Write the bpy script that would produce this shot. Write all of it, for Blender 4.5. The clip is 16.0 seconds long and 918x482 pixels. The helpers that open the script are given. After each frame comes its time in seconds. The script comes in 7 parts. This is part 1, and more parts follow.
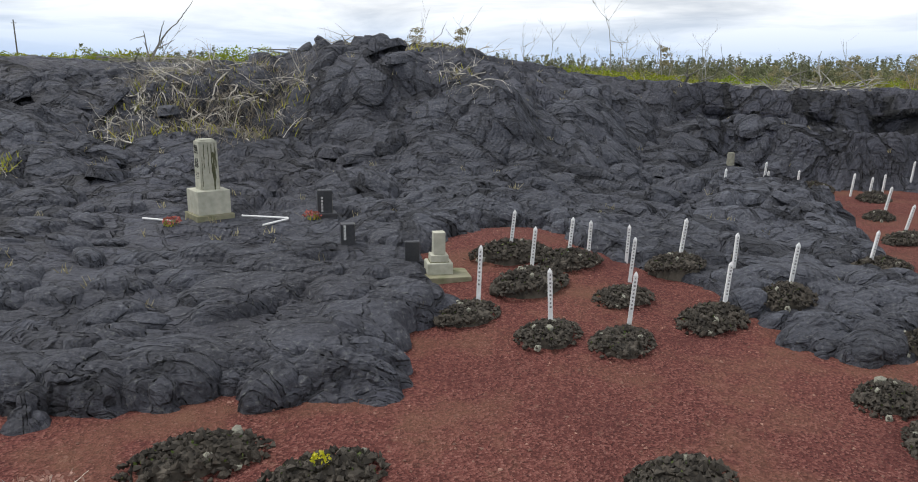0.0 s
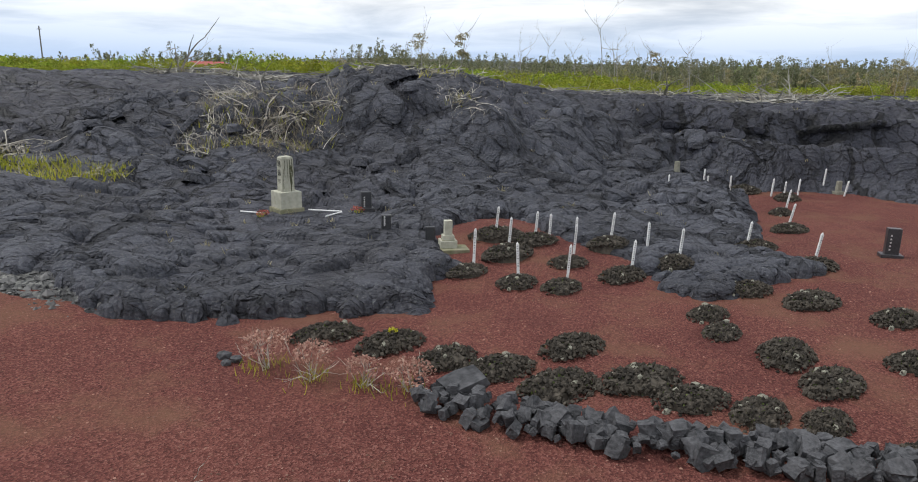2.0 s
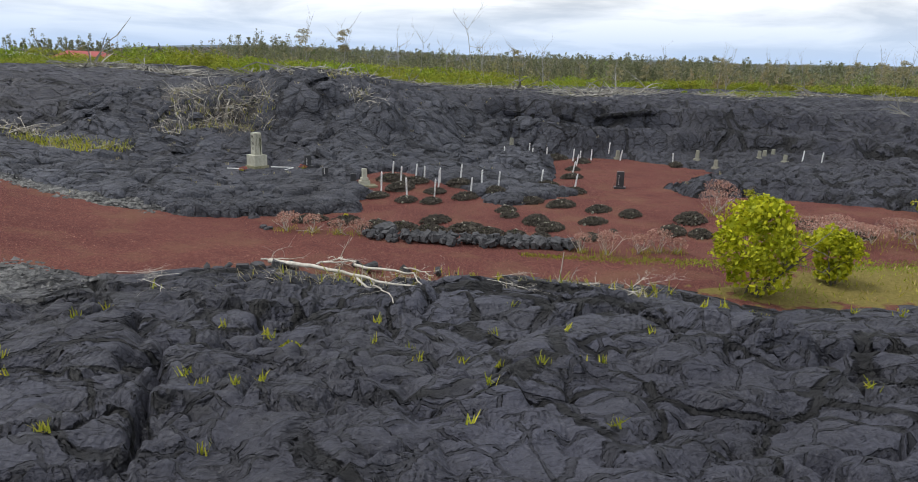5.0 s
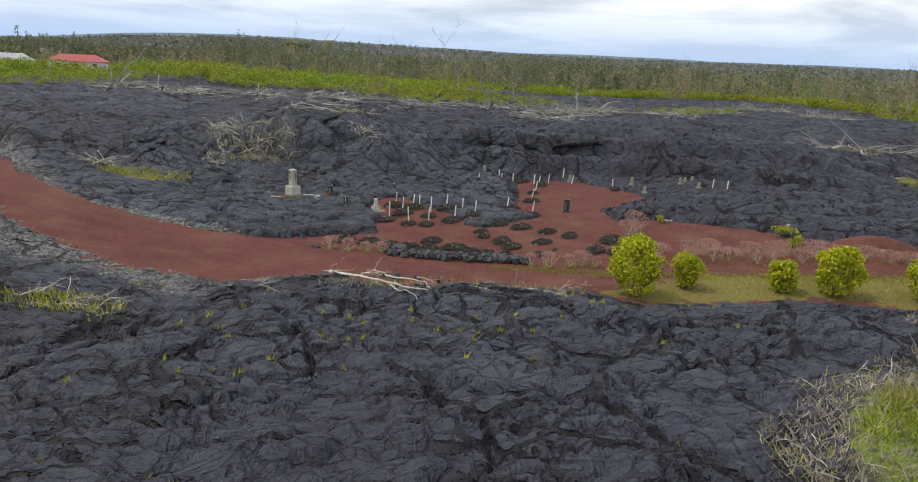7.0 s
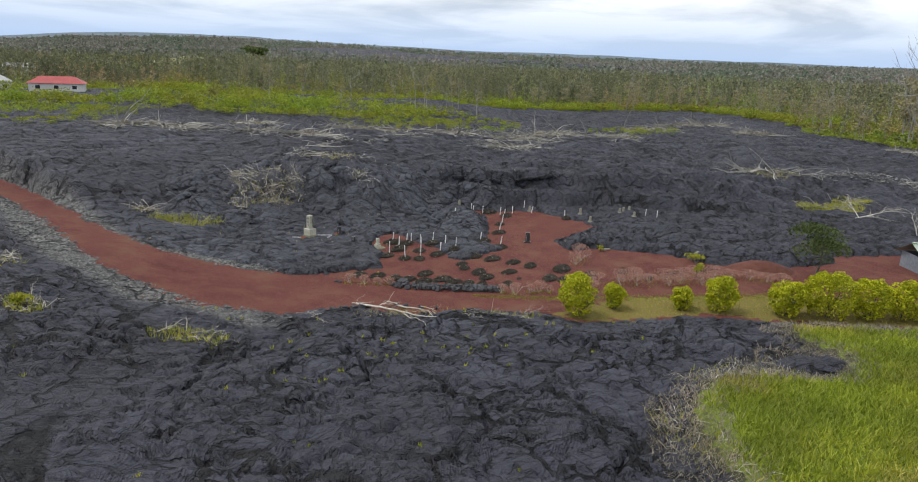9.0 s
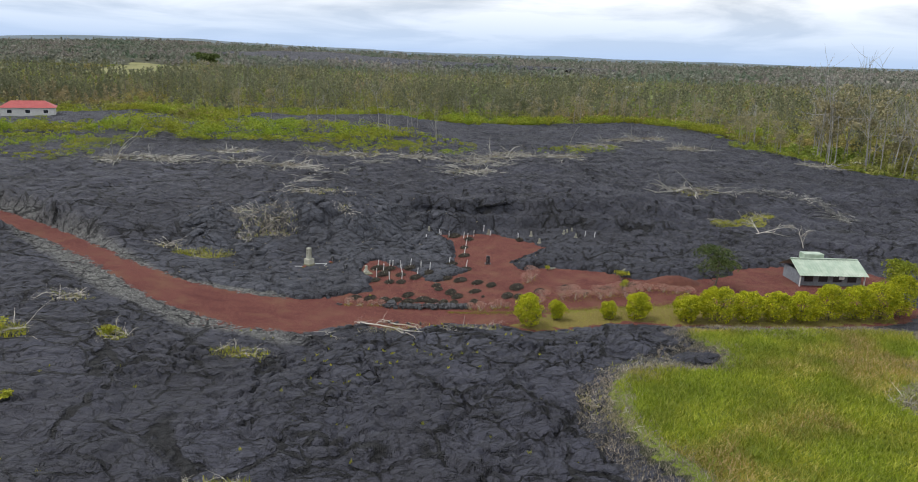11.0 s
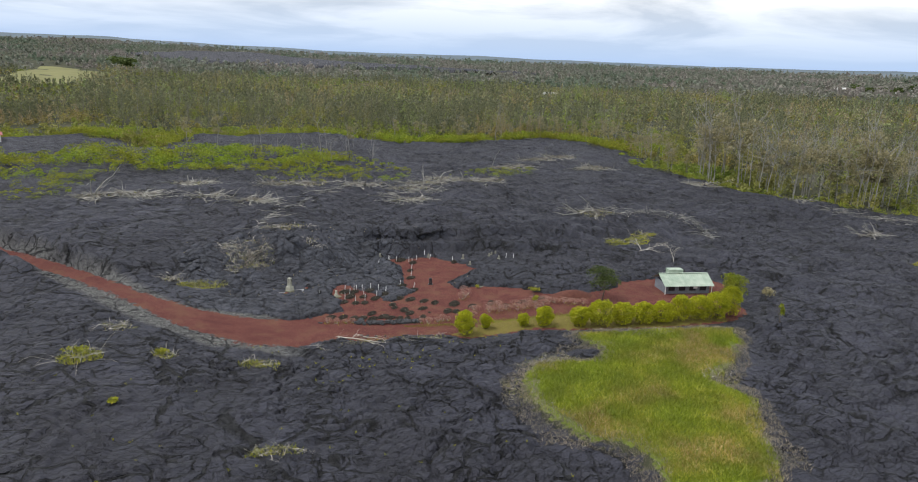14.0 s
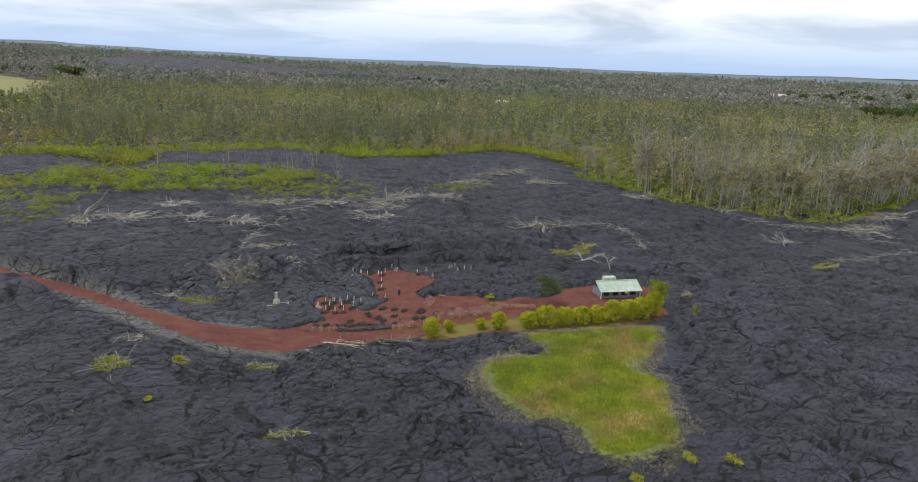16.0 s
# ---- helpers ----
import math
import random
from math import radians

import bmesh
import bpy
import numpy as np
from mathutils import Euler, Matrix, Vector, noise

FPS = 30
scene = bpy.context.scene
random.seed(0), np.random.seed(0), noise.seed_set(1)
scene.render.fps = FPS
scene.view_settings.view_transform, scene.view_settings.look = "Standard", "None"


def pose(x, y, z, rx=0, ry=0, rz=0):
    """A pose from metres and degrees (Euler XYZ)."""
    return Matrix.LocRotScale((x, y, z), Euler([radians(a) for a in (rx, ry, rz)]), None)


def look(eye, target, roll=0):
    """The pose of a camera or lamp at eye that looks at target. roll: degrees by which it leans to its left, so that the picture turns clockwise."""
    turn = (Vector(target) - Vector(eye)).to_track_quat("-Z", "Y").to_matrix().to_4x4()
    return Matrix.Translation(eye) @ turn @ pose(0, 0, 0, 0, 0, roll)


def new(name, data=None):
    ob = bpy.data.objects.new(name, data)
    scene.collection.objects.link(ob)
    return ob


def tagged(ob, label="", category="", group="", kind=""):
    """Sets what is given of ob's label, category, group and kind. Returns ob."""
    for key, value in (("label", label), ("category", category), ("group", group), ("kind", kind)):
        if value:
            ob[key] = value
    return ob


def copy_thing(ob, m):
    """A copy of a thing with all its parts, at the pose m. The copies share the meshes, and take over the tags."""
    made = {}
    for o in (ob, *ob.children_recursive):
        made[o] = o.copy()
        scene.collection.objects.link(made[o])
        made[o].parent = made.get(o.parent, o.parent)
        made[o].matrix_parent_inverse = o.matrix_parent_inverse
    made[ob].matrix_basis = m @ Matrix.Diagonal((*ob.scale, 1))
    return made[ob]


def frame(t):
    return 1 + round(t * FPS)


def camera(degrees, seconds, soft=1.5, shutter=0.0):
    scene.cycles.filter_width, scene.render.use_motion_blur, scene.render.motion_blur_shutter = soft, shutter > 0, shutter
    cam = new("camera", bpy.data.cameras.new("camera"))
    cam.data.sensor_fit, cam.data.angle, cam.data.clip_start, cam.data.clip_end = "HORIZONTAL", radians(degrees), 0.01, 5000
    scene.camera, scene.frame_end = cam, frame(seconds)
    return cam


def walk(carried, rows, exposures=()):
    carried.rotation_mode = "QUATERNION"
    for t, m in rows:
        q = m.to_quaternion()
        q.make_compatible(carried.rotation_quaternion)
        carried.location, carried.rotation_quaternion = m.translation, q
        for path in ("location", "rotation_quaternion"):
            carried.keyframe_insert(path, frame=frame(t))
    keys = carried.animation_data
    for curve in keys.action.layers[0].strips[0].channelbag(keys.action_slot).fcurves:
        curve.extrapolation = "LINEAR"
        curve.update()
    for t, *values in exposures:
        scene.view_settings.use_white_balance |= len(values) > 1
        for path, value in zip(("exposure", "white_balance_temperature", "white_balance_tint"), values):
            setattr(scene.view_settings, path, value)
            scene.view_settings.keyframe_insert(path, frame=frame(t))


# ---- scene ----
cam = camera(68.4, 16.0, 1.0)
PATH = [
    (0, (-0.134, 0.854, 4.046), (-0.14, 2.801, 3.59), 0.9),
    (0.5, (-0.118, -0.132, 4.327), (-0.123, 1.815, 3.869), 1.0),
    (1, (-0.095, -1.612, 4.665), (-0.098, 0.334, 4.204), 1.0),
    (1.5, (-0.12, -3.543, 5.0), (-0.121, -1.597, 4.537), 1.1),
    (2, (-0.209, -6.117, 5.318), (-0.212, -4.172, 4.853), 1.1),
    (2.5, (-0.349, -8.32, 5.526), (-0.337, -6.376, 5.058), 1.1),
    (3, (-0.541, -10.695, 5.673), (-0.49, -8.752, 5.201), 1.1),
    (3.5, (-0.65, -13.146, 5.786), (-0.524, -11.207, 5.311), 1.1),
    (4, (-0.954, -15.646, 5.855), (-0.735, -13.717, 5.376), 1.4),
    (4.5, (-1.316, -18.235, 5.856), (-1.022, -16.316, 5.375), 1.5),
    (7, (-4.946, -32.229, 10.357), (-4.521, -30.341, 9.854), 2.7),
    (7.5, (-5.934, -34.855, 11.693), (-5.488, -32.971, 11.19), 2.7),
    (8, (-7.086, -37.609, 13.169), (-6.615, -35.732, 12.664), 2.6),
    (8.5, (-8.374, -40.391, 14.717), (-7.874, -38.522, 14.21), 2.6),
    (9, (-9.568, -43.139, 16.21), (-9.034, -41.279, 15.704), 2.4),
    (11.5, (-16.375, -57.304, 23.725), (-15.682, -55.496, 23.223), 2.0),
    (12, (-17.838, -60.019, 25.284), (-17.108, -58.226, 24.781), 2.0),
    (12.5, (-19.407, -62.866, 26.771), (-18.64, -61.088, 26.27), 2.1),
    (13, (-21.05, -65.827, 28.264), (-20.249, -64.064, 27.764), 2.1),
    (13.5, (-22.826, -68.669, 29.81), (-21.992, -66.921, 29.309), 2.1),
    (14, (-24.65, -71.496, 31.316), (-23.789, -69.761, 30.816), 2.2),
    (14.5, (-26.422, -74.353, 32.773), (-25.533, -72.631, 32.276), 2.2),
    (15, (-28.294, -77.294, 34.265), (-27.377, -75.587, 33.772), 2.1),
    (15.5, (-30.242, -80.311, 35.708), (-29.294, -78.62, 35.219), 2.1),
    (16, (-32.309, -83.309, 36.85), (-31.33, -81.633, 36.366), 2.2),
]
walk(cam, [(t, look(eye, target, roll)) for t, eye, target, roll in PATH])

# ---- world and light: a bright overcast sky ----
world = bpy.data.worlds.new("overcast_sky")
scene.world = world
world.use_nodes = True
SUN_ELEVATION, SUN_TURN = radians(60), radians(285)


def sky_nodes(nt):
    n, l = nt.nodes, nt.links
    n.clear()
    out = n.new("ShaderNodeOutputWorld")
    back = n.new("ShaderNodeBackground")
    sky = n.new("ShaderNodeTexSky")
    sky.sky_type, sky.sun_disc = "NISHITA", False
    sky.sun_elevation, sky.sun_rotation = SUN_ELEVATION, SUN_TURN
    gain = n.new("ShaderNodeVectorMath")
    gain.operation = "SCALE"
    gain.inputs["Scale"].default_value = 0.10
    l.new(sky.outputs[0], gain.inputs[0])
    co = n.new("ShaderNodeTexCoord")
    sep = n.new("ShaderNodeSeparateXYZ")
    l.new(co.outputs["Generated"], sep.inputs[0])
    # cloud deck seen in perspective: direction divided by its height
    up = n.new("ShaderNodeMath")
    up.operation, up.inputs[1].default_value = "MAXIMUM", 0.0
    l.new(sep.outputs[2], up.inputs[0])
    add = n.new("ShaderNodeMath")
    add.operation, add.inputs[1].default_value = "ADD", 0.10
    l.new(up.outputs[0], add.inputs[0])
    parts = []
    for k in (0, 1):
        d = n.new("ShaderNodeMath")
        d.operation = "DIVIDE"
        l.new(sep.outputs[k], d.inputs[0])
        l.new(add.outputs[0], d.inputs[1])
        parts.append(d)
    comb = n.new("ShaderNodeCombineXYZ")
    l.new(parts[0].outputs[0], comb.inputs[0])
    l.new(parts[1].outputs[0], comb.inputs[1])
    noi = n.new("ShaderNodeTexNoise")
    noi.inputs["Scale"].default_value, noi.inputs["Detail"].default_value, noi.inputs["Roughness"].default_value = 0.55, 7, 0.55
    noi.inputs["Distortion"].default_value = 0.4
    l.new(comb.outputs[0], noi.inputs["Vector"])
    ramp = n.new("ShaderNodeValToRGB")
    e = ramp.color_ramp.elements
    e[0].position, e[0].color = 0.40, (0.63, 0.67, 0.74, 1)
    e[1].position, e[1].color = 0.57, (1.09, 1.10, 1.12, 1)
    l.new(noi.outputs[0], ramp.inputs[0])
    # towards the horizon the deck thins into pale blue
    mr = n.new("ShaderNodeMapRange")
    mr.inputs["From Min"].default_value, mr.inputs["From Max"].default_value = 0.015, 0.10
    l.new(sep.outputs[2], mr.inputs["Value"])
    low = n.new("ShaderNodeMix")
    low.data_type = "RGBA"
    low.inputs[6].default_value = (0.46, 0.63, 0.93, 1)
    l.new(mr.outputs[0], low.inputs[0])
    l.new(ramp.outputs[0], low.inputs[7])
    mix = n.new("ShaderNodeMix")
    mix.data_type = "RGBA"
    mix.inputs[0].default_value = 0.85
    l.new(gain.outputs[0], mix.inputs[6])
    l.new(low.outputs[2], mix.inputs[7])
    l.new(mix.outputs[2], back.inputs[0])
    back.inputs[1].default_value = 1.12
    l.new(back.outputs[0], out.inputs[0])


sky_nodes(world.node_tree)
sun_data = bpy.data.lights.new("sun", "SUN")
sun_data.energy, sun_data.angle, sun_data.color = 2.0, radians(16), (1.0, 0.98, 0.95)
sun = new("sun", sun_data)
sun.matrix_world = look((0, 0, 60), (40, -12, -14))


# ---- materials ----
def material(name, rough=0.9, metal=0.0, spec=0.3):
    m = bpy.data.materials.new(name)
    m.use_nodes = True
    b = m.node_tree.nodes["Principled BSDF"]
    b.inputs["Roughness"].default_value, b.inputs["Metallic"].default_value = rough, metal
    b.inputs["Specular IOR Level"].default_value = spec
    return m, m.node_tree.nodes, m.node_tree.links, b


def tex(n, l, kind, scale, vec=None, **kw):
    t = n.new(kind)
    t.inputs["Scale"].default_value = scale
    for k, v in kw.items():
        t.inputs[k].default_value = v
    if vec:
        l.new(vec, t.inputs["Vector"])
    return t


def ramp(n, l, fac, *stops):
    r = n.new("ShaderNodeValToRGB")
    e = r.color_ramp.elements
    while len(e) < len(stops):
        e.new(0.5)
    for el, (p, c) in zip(e, stops):
        el.position, el.color = p, (*c, 1)
    l.new(fac, r.inputs[0])
    return r.outputs[0]


def blend(n, l, fac, a, b, mode="MIX"):
    m = n.new("ShaderNodeMix")
    m.data_type, m.blend_type = "RGBA", mode
    for sock, v in ((0, fac), (6, a), (7, b)):
        if isinstance(v, (int, float)):
            m.inputs[sock].default_value = v
        elif isinstance(v, tuple):
            m.inputs[sock].default_value = (*v, 1)
        else:
            l.new(v, m.inputs[sock])
    return m.outputs[2]


def bump(n, l, b, height, strength, dist):
    k = n.new("ShaderNodeBump")
    k.inputs["Strength"].default_value, k.inputs["Distance"].default_value = strength, dist
    l.new(height, k.inputs["Height"])
    prev = b.inputs["Normal"].links
    if prev:
        l.new(prev[0].from_socket, k.inputs["Normal"])
    l.new(k.outputs[0], b.inputs["Normal"])


def place(n):
    return n.new("ShaderNodeTexCoord").outputs["Object"]


def attr(n, name):
    a = n.new("ShaderNodeAttribute")
    a.attribute_name = name
    return a


def simple(name, c1, c2, scale=8.0, rough=0.9, bumps=0.3, dist=0.01, spec=0.3, island=False, detail=5):
    m, n, l, b = material(name, rough, 0, spec)
    v = place(n)
    noi = tex(n, l, "ShaderNodeTexNoise", scale, v, Detail=detail)
    col = ramp(n, l, noi.outputs[0], (0.3, c1), (0.7, c2))
    big = tex(n, l, "ShaderNodeTexNoise", scale * 0.13, v, Detail=3)
    col = blend(n, l, 0.35, col, ramp(n, l, big.outputs[0], (0.35, c1), (0.65, c2)))
    if island:
        g = n.new("ShaderNodeNewGeometry")
        hsv = n.new("ShaderNodeHueSaturation")
        mr = n.new("ShaderNodeMapRange")
        mr.inputs["To Min"].default_value, mr.inputs["To Max"].default_value = 0.6, 1.5
        l.new(g.outputs["Random Per Island"], mr.inputs["Value"])
        l.new(mr.outputs[0], hsv.inputs["Value"])
        l.new(col, hsv.inputs["Color"])
        col = hsv.outputs[0]
    l.new(col, b.inputs["Base Color"])
    if bumps:
        bump(n, l, b, noi.outputs[0], bumps, dist)
    return m


def leaf_material(name, c1, c2, c3, rough=0.6, patches=None, spread=0.018):
    m, n, l, b = material(name, rough, 0, 0.25)
    g = n.new("ShaderNodeNewGeometry")
    col = ramp(n, l, g.outputs["Random Per Island"], (0.0, c1), (0.55, c2), (1.0, c3))
    if patches:
        wide = tex(n, l, "ShaderNodeTexNoise", spread, place(n), Detail=4)
        tint = ramp(n, l, wide.outputs[0], (0.38, patches[0]), (0.5, (1, 1, 1)), (0.62, patches[1]))
        col = blend(n, l, 1.0, col, tint, "MULTIPLY")
    noi = tex(n, l, "ShaderNodeTexNoise", 0.35, place(n), Detail=3)
    dim = ramp(n, l, noi.outputs[0], (0.35, (0.62, 0.65, 0.62)), (0.65, (1.16, 1.14, 1.04)))
    l.new(blend(n, l, 1.0, col, dim, "MULTIPLY"), b.inputs["Base Color"])
    b.inputs["Subsurface Weight"].default_value = 0.0
    tr = n.new("ShaderNodeBsdfTranslucent")
    l.new(col, tr.inputs["Color"])
    ms = n.new("ShaderNodeMixShader")
    ms.inputs[0].default_value = 0.25
    out = n["Material Output"]
    l.new(b.outputs[0], ms.inputs[1])
    l.new(tr.outputs[0], ms.inputs[2])
    l.new(ms.outputs[0], out.inputs[0])
    return m


def lava_material():
    m, n, l, b = material("lava_crust", 0.6, 0, 0.4)
    v = place(n)
    big = tex(n, l, "ShaderNodeTexNoise", 0.16, v, Detail=4)
    mid = tex(n, l, "ShaderNodeTexNoise", 1.3, v, Detail=6, Roughness=0.6)
    fine = tex(n, l, "ShaderNodeTexNoise", 14, v, Detail=6, Roughness=0.65)
    vast = tex(n, l, "ShaderNodeTexNoise", 0.045, v, Detail=5, Roughness=0.6)
    col = ramp(n, l, mid.outputs[0], (0.34, (0.023, 0.0235, 0.033)), (0.5, (0.0315, 0.0325, 0.046)), (0.68, (0.044, 0.046, 0.065)))
    col = blend(n, l, 0.4, col, ramp(n, l, big.outputs[0], (0.38, (0.022, 0.022, 0.029)), (0.5, (0.032, 0.0325, 0.044)), (0.64, (0.050, 0.051, 0.069))))
    col = blend(n, l, 1.0, col, ramp(n, l, vast.outputs[0], (0.38, (0.96, 0.94, 0.94)), (0.5, (1.1, 1.1, 1.11)), (0.64, (1.34, 1.34, 1.34))), "MULTIPLY")
    # thin lichen and dust specks
    spk = ramp(n, l, fine.outputs[0], (0.56, (0, 0, 0)), (0.70, (1, 1, 1)))
    col = blend(n, l, 1.0, col, ramp(n, l, fine.outputs[0], (0.36, (0.62, 0.62, 0.62)), (0.5, (1, 1, 1))), "MULTIPLY")
    col = blend(n, l, blend(n, l, 1.0, spk, (0.36, 0.36, 0.36), "MULTIPLY"), col, (0.15, 0.15, 0.155))
    grav = attr(n, "gravel").outputs["Fac"]
    vor = tex(n, l, "ShaderNodeTexVoronoi", 9, v)
    gcol = ramp(n, l, vor.outputs["Color"], (0.2, (0.05, 0.05, 0.051)), (0.9, (0.20, 0.198, 0.19)))
    col = blend(n, l, grav, col, gcol)
    r = ramp(n, l, mid.outputs[0], (0.4, (0.5, 0.5, 0.5)), (0.6, (0.72, 0.72, 0.72)))
    paling = attr(n, "paling").outputs["Fac"]
    l.new(blend(n, l, paling, r, (0.9, 0.9, 0.9)), b.inputs["Roughness"])
    whole = attr(n, "whole").outputs["Fac"]
    # gently wandering coordinates for plates, creases and folds
    sway = tex(n, l, "ShaderNodeTexNoise", 0.3, v, Detail=1, Roughness=0.5)
    bend = n.new("ShaderNodeVectorMath")
    bend.operation = "MULTIPLY_ADD"
    bend.inputs[1].default_value = (2.4, 2.4, 0)
    l.new(sway.outputs["Color"], bend.inputs[0])
    l.new(v, bend.inputs[2])
    shake = tex(n, l, "ShaderNodeTexNoise", 2.0, v, Detail=2, Roughness=0.5)
    jag = n.new("ShaderNodeVectorMath")
    jag.operation = "MULTIPLY_ADD"
    jag.inputs[1].default_value = (0.35, 0.35, 0)
    l.new(shake.outputs["Color"], jag.inputs[0])
    l.new(bend.outputs[0], jag.inputs[2])

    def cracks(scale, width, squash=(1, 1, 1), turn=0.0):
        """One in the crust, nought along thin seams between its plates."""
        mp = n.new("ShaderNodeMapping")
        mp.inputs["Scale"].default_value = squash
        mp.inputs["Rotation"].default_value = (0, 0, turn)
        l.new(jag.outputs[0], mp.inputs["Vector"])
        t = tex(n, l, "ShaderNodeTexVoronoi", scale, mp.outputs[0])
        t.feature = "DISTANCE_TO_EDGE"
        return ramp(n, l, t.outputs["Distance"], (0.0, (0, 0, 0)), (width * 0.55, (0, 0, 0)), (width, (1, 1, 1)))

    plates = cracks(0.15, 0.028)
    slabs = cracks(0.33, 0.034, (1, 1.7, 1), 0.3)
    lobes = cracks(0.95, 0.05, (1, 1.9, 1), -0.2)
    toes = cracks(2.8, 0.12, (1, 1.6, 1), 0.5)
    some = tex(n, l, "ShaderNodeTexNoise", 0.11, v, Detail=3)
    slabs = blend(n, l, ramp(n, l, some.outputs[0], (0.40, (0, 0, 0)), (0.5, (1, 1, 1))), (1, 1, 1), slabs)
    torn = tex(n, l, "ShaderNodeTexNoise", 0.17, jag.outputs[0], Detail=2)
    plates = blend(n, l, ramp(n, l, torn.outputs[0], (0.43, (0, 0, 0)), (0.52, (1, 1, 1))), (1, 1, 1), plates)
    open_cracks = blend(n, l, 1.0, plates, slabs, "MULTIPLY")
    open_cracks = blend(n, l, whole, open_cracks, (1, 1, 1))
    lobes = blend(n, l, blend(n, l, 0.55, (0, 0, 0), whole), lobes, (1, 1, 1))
    toes = blend(n, l, whole, toes, (1, 1, 1))
    # crust round the burial ground made about twice as pale
    col = blend(n, l, paling, col, blend(n, l, 1.0, col, (2.05, 2.1, 1.8), "MULTIPLY"))
    # the open cracks' shade is put into the colour as near black
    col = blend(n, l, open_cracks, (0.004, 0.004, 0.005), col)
    # shade in the creases between lobes, painted by halving the colour
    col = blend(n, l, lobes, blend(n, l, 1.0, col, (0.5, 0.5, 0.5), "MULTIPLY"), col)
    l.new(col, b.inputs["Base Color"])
    bump(n, l, b, open_cracks, 0.9, 0.4)
    bump(n, l, b, lobes, 0.9, 0.24)
    # folds drawn out by the flow
    mp = n.new("ShaderNodeMapping")
    mp.inputs["Scale"].default_value = (0.9, 3.4, 2.0)
    l.new(v, mp.inputs["Vector"])
    fold = tex(n, l, "ShaderNodeTexNoise", 1.0, mp.outputs[0], Detail=4, Roughness=0.55, Distortion=1.6)
    bump(n, l, b, fold.outputs[0], 0.7, 0.3)
    bump(n, l, b, toes, 0.45, 0.05)
    # rope folds in arcs, in patches
    for turn, scale, lo in ((0.3, 2.2, 0.54), (1.7, 2.8, 0.56), (2.6, 1.7, 0.57)):
        mp3 = n.new("ShaderNodeMapping")
        mp3.inputs["Rotation"].default_value = (0, 0, turn)
        mp3.inputs["Location"].default_value = (turn * 9, 3, 0)
        l.new(v, mp3.inputs["Vector"])
        rope = tex(n, l, "ShaderNodeTexWave", scale, mp3.outputs[0], Distortion=26.0, Detail=1.5)
        rope.inputs["Detail Scale"].default_value = 0.22
        pick = tex(n, l, "ShaderNodeTexNoise", 0.85, mp3.outputs[0], Detail=2)
        share = ramp(n, l, pick.outputs[0], (lo, (0, 0, 0)), (lo + 0.04, (1, 1, 1)))
        bump(n, l, b, blend(n, l, share, (0.5, 0.5, 0.5), rope.outputs["Color"]), 0.8, 0.028)
    bump(n, l, b, mid.outputs[0], 0.4, 0.22)
    bump(n, l, b, fine.outputs[0], 0.9, 0.035)
    return m


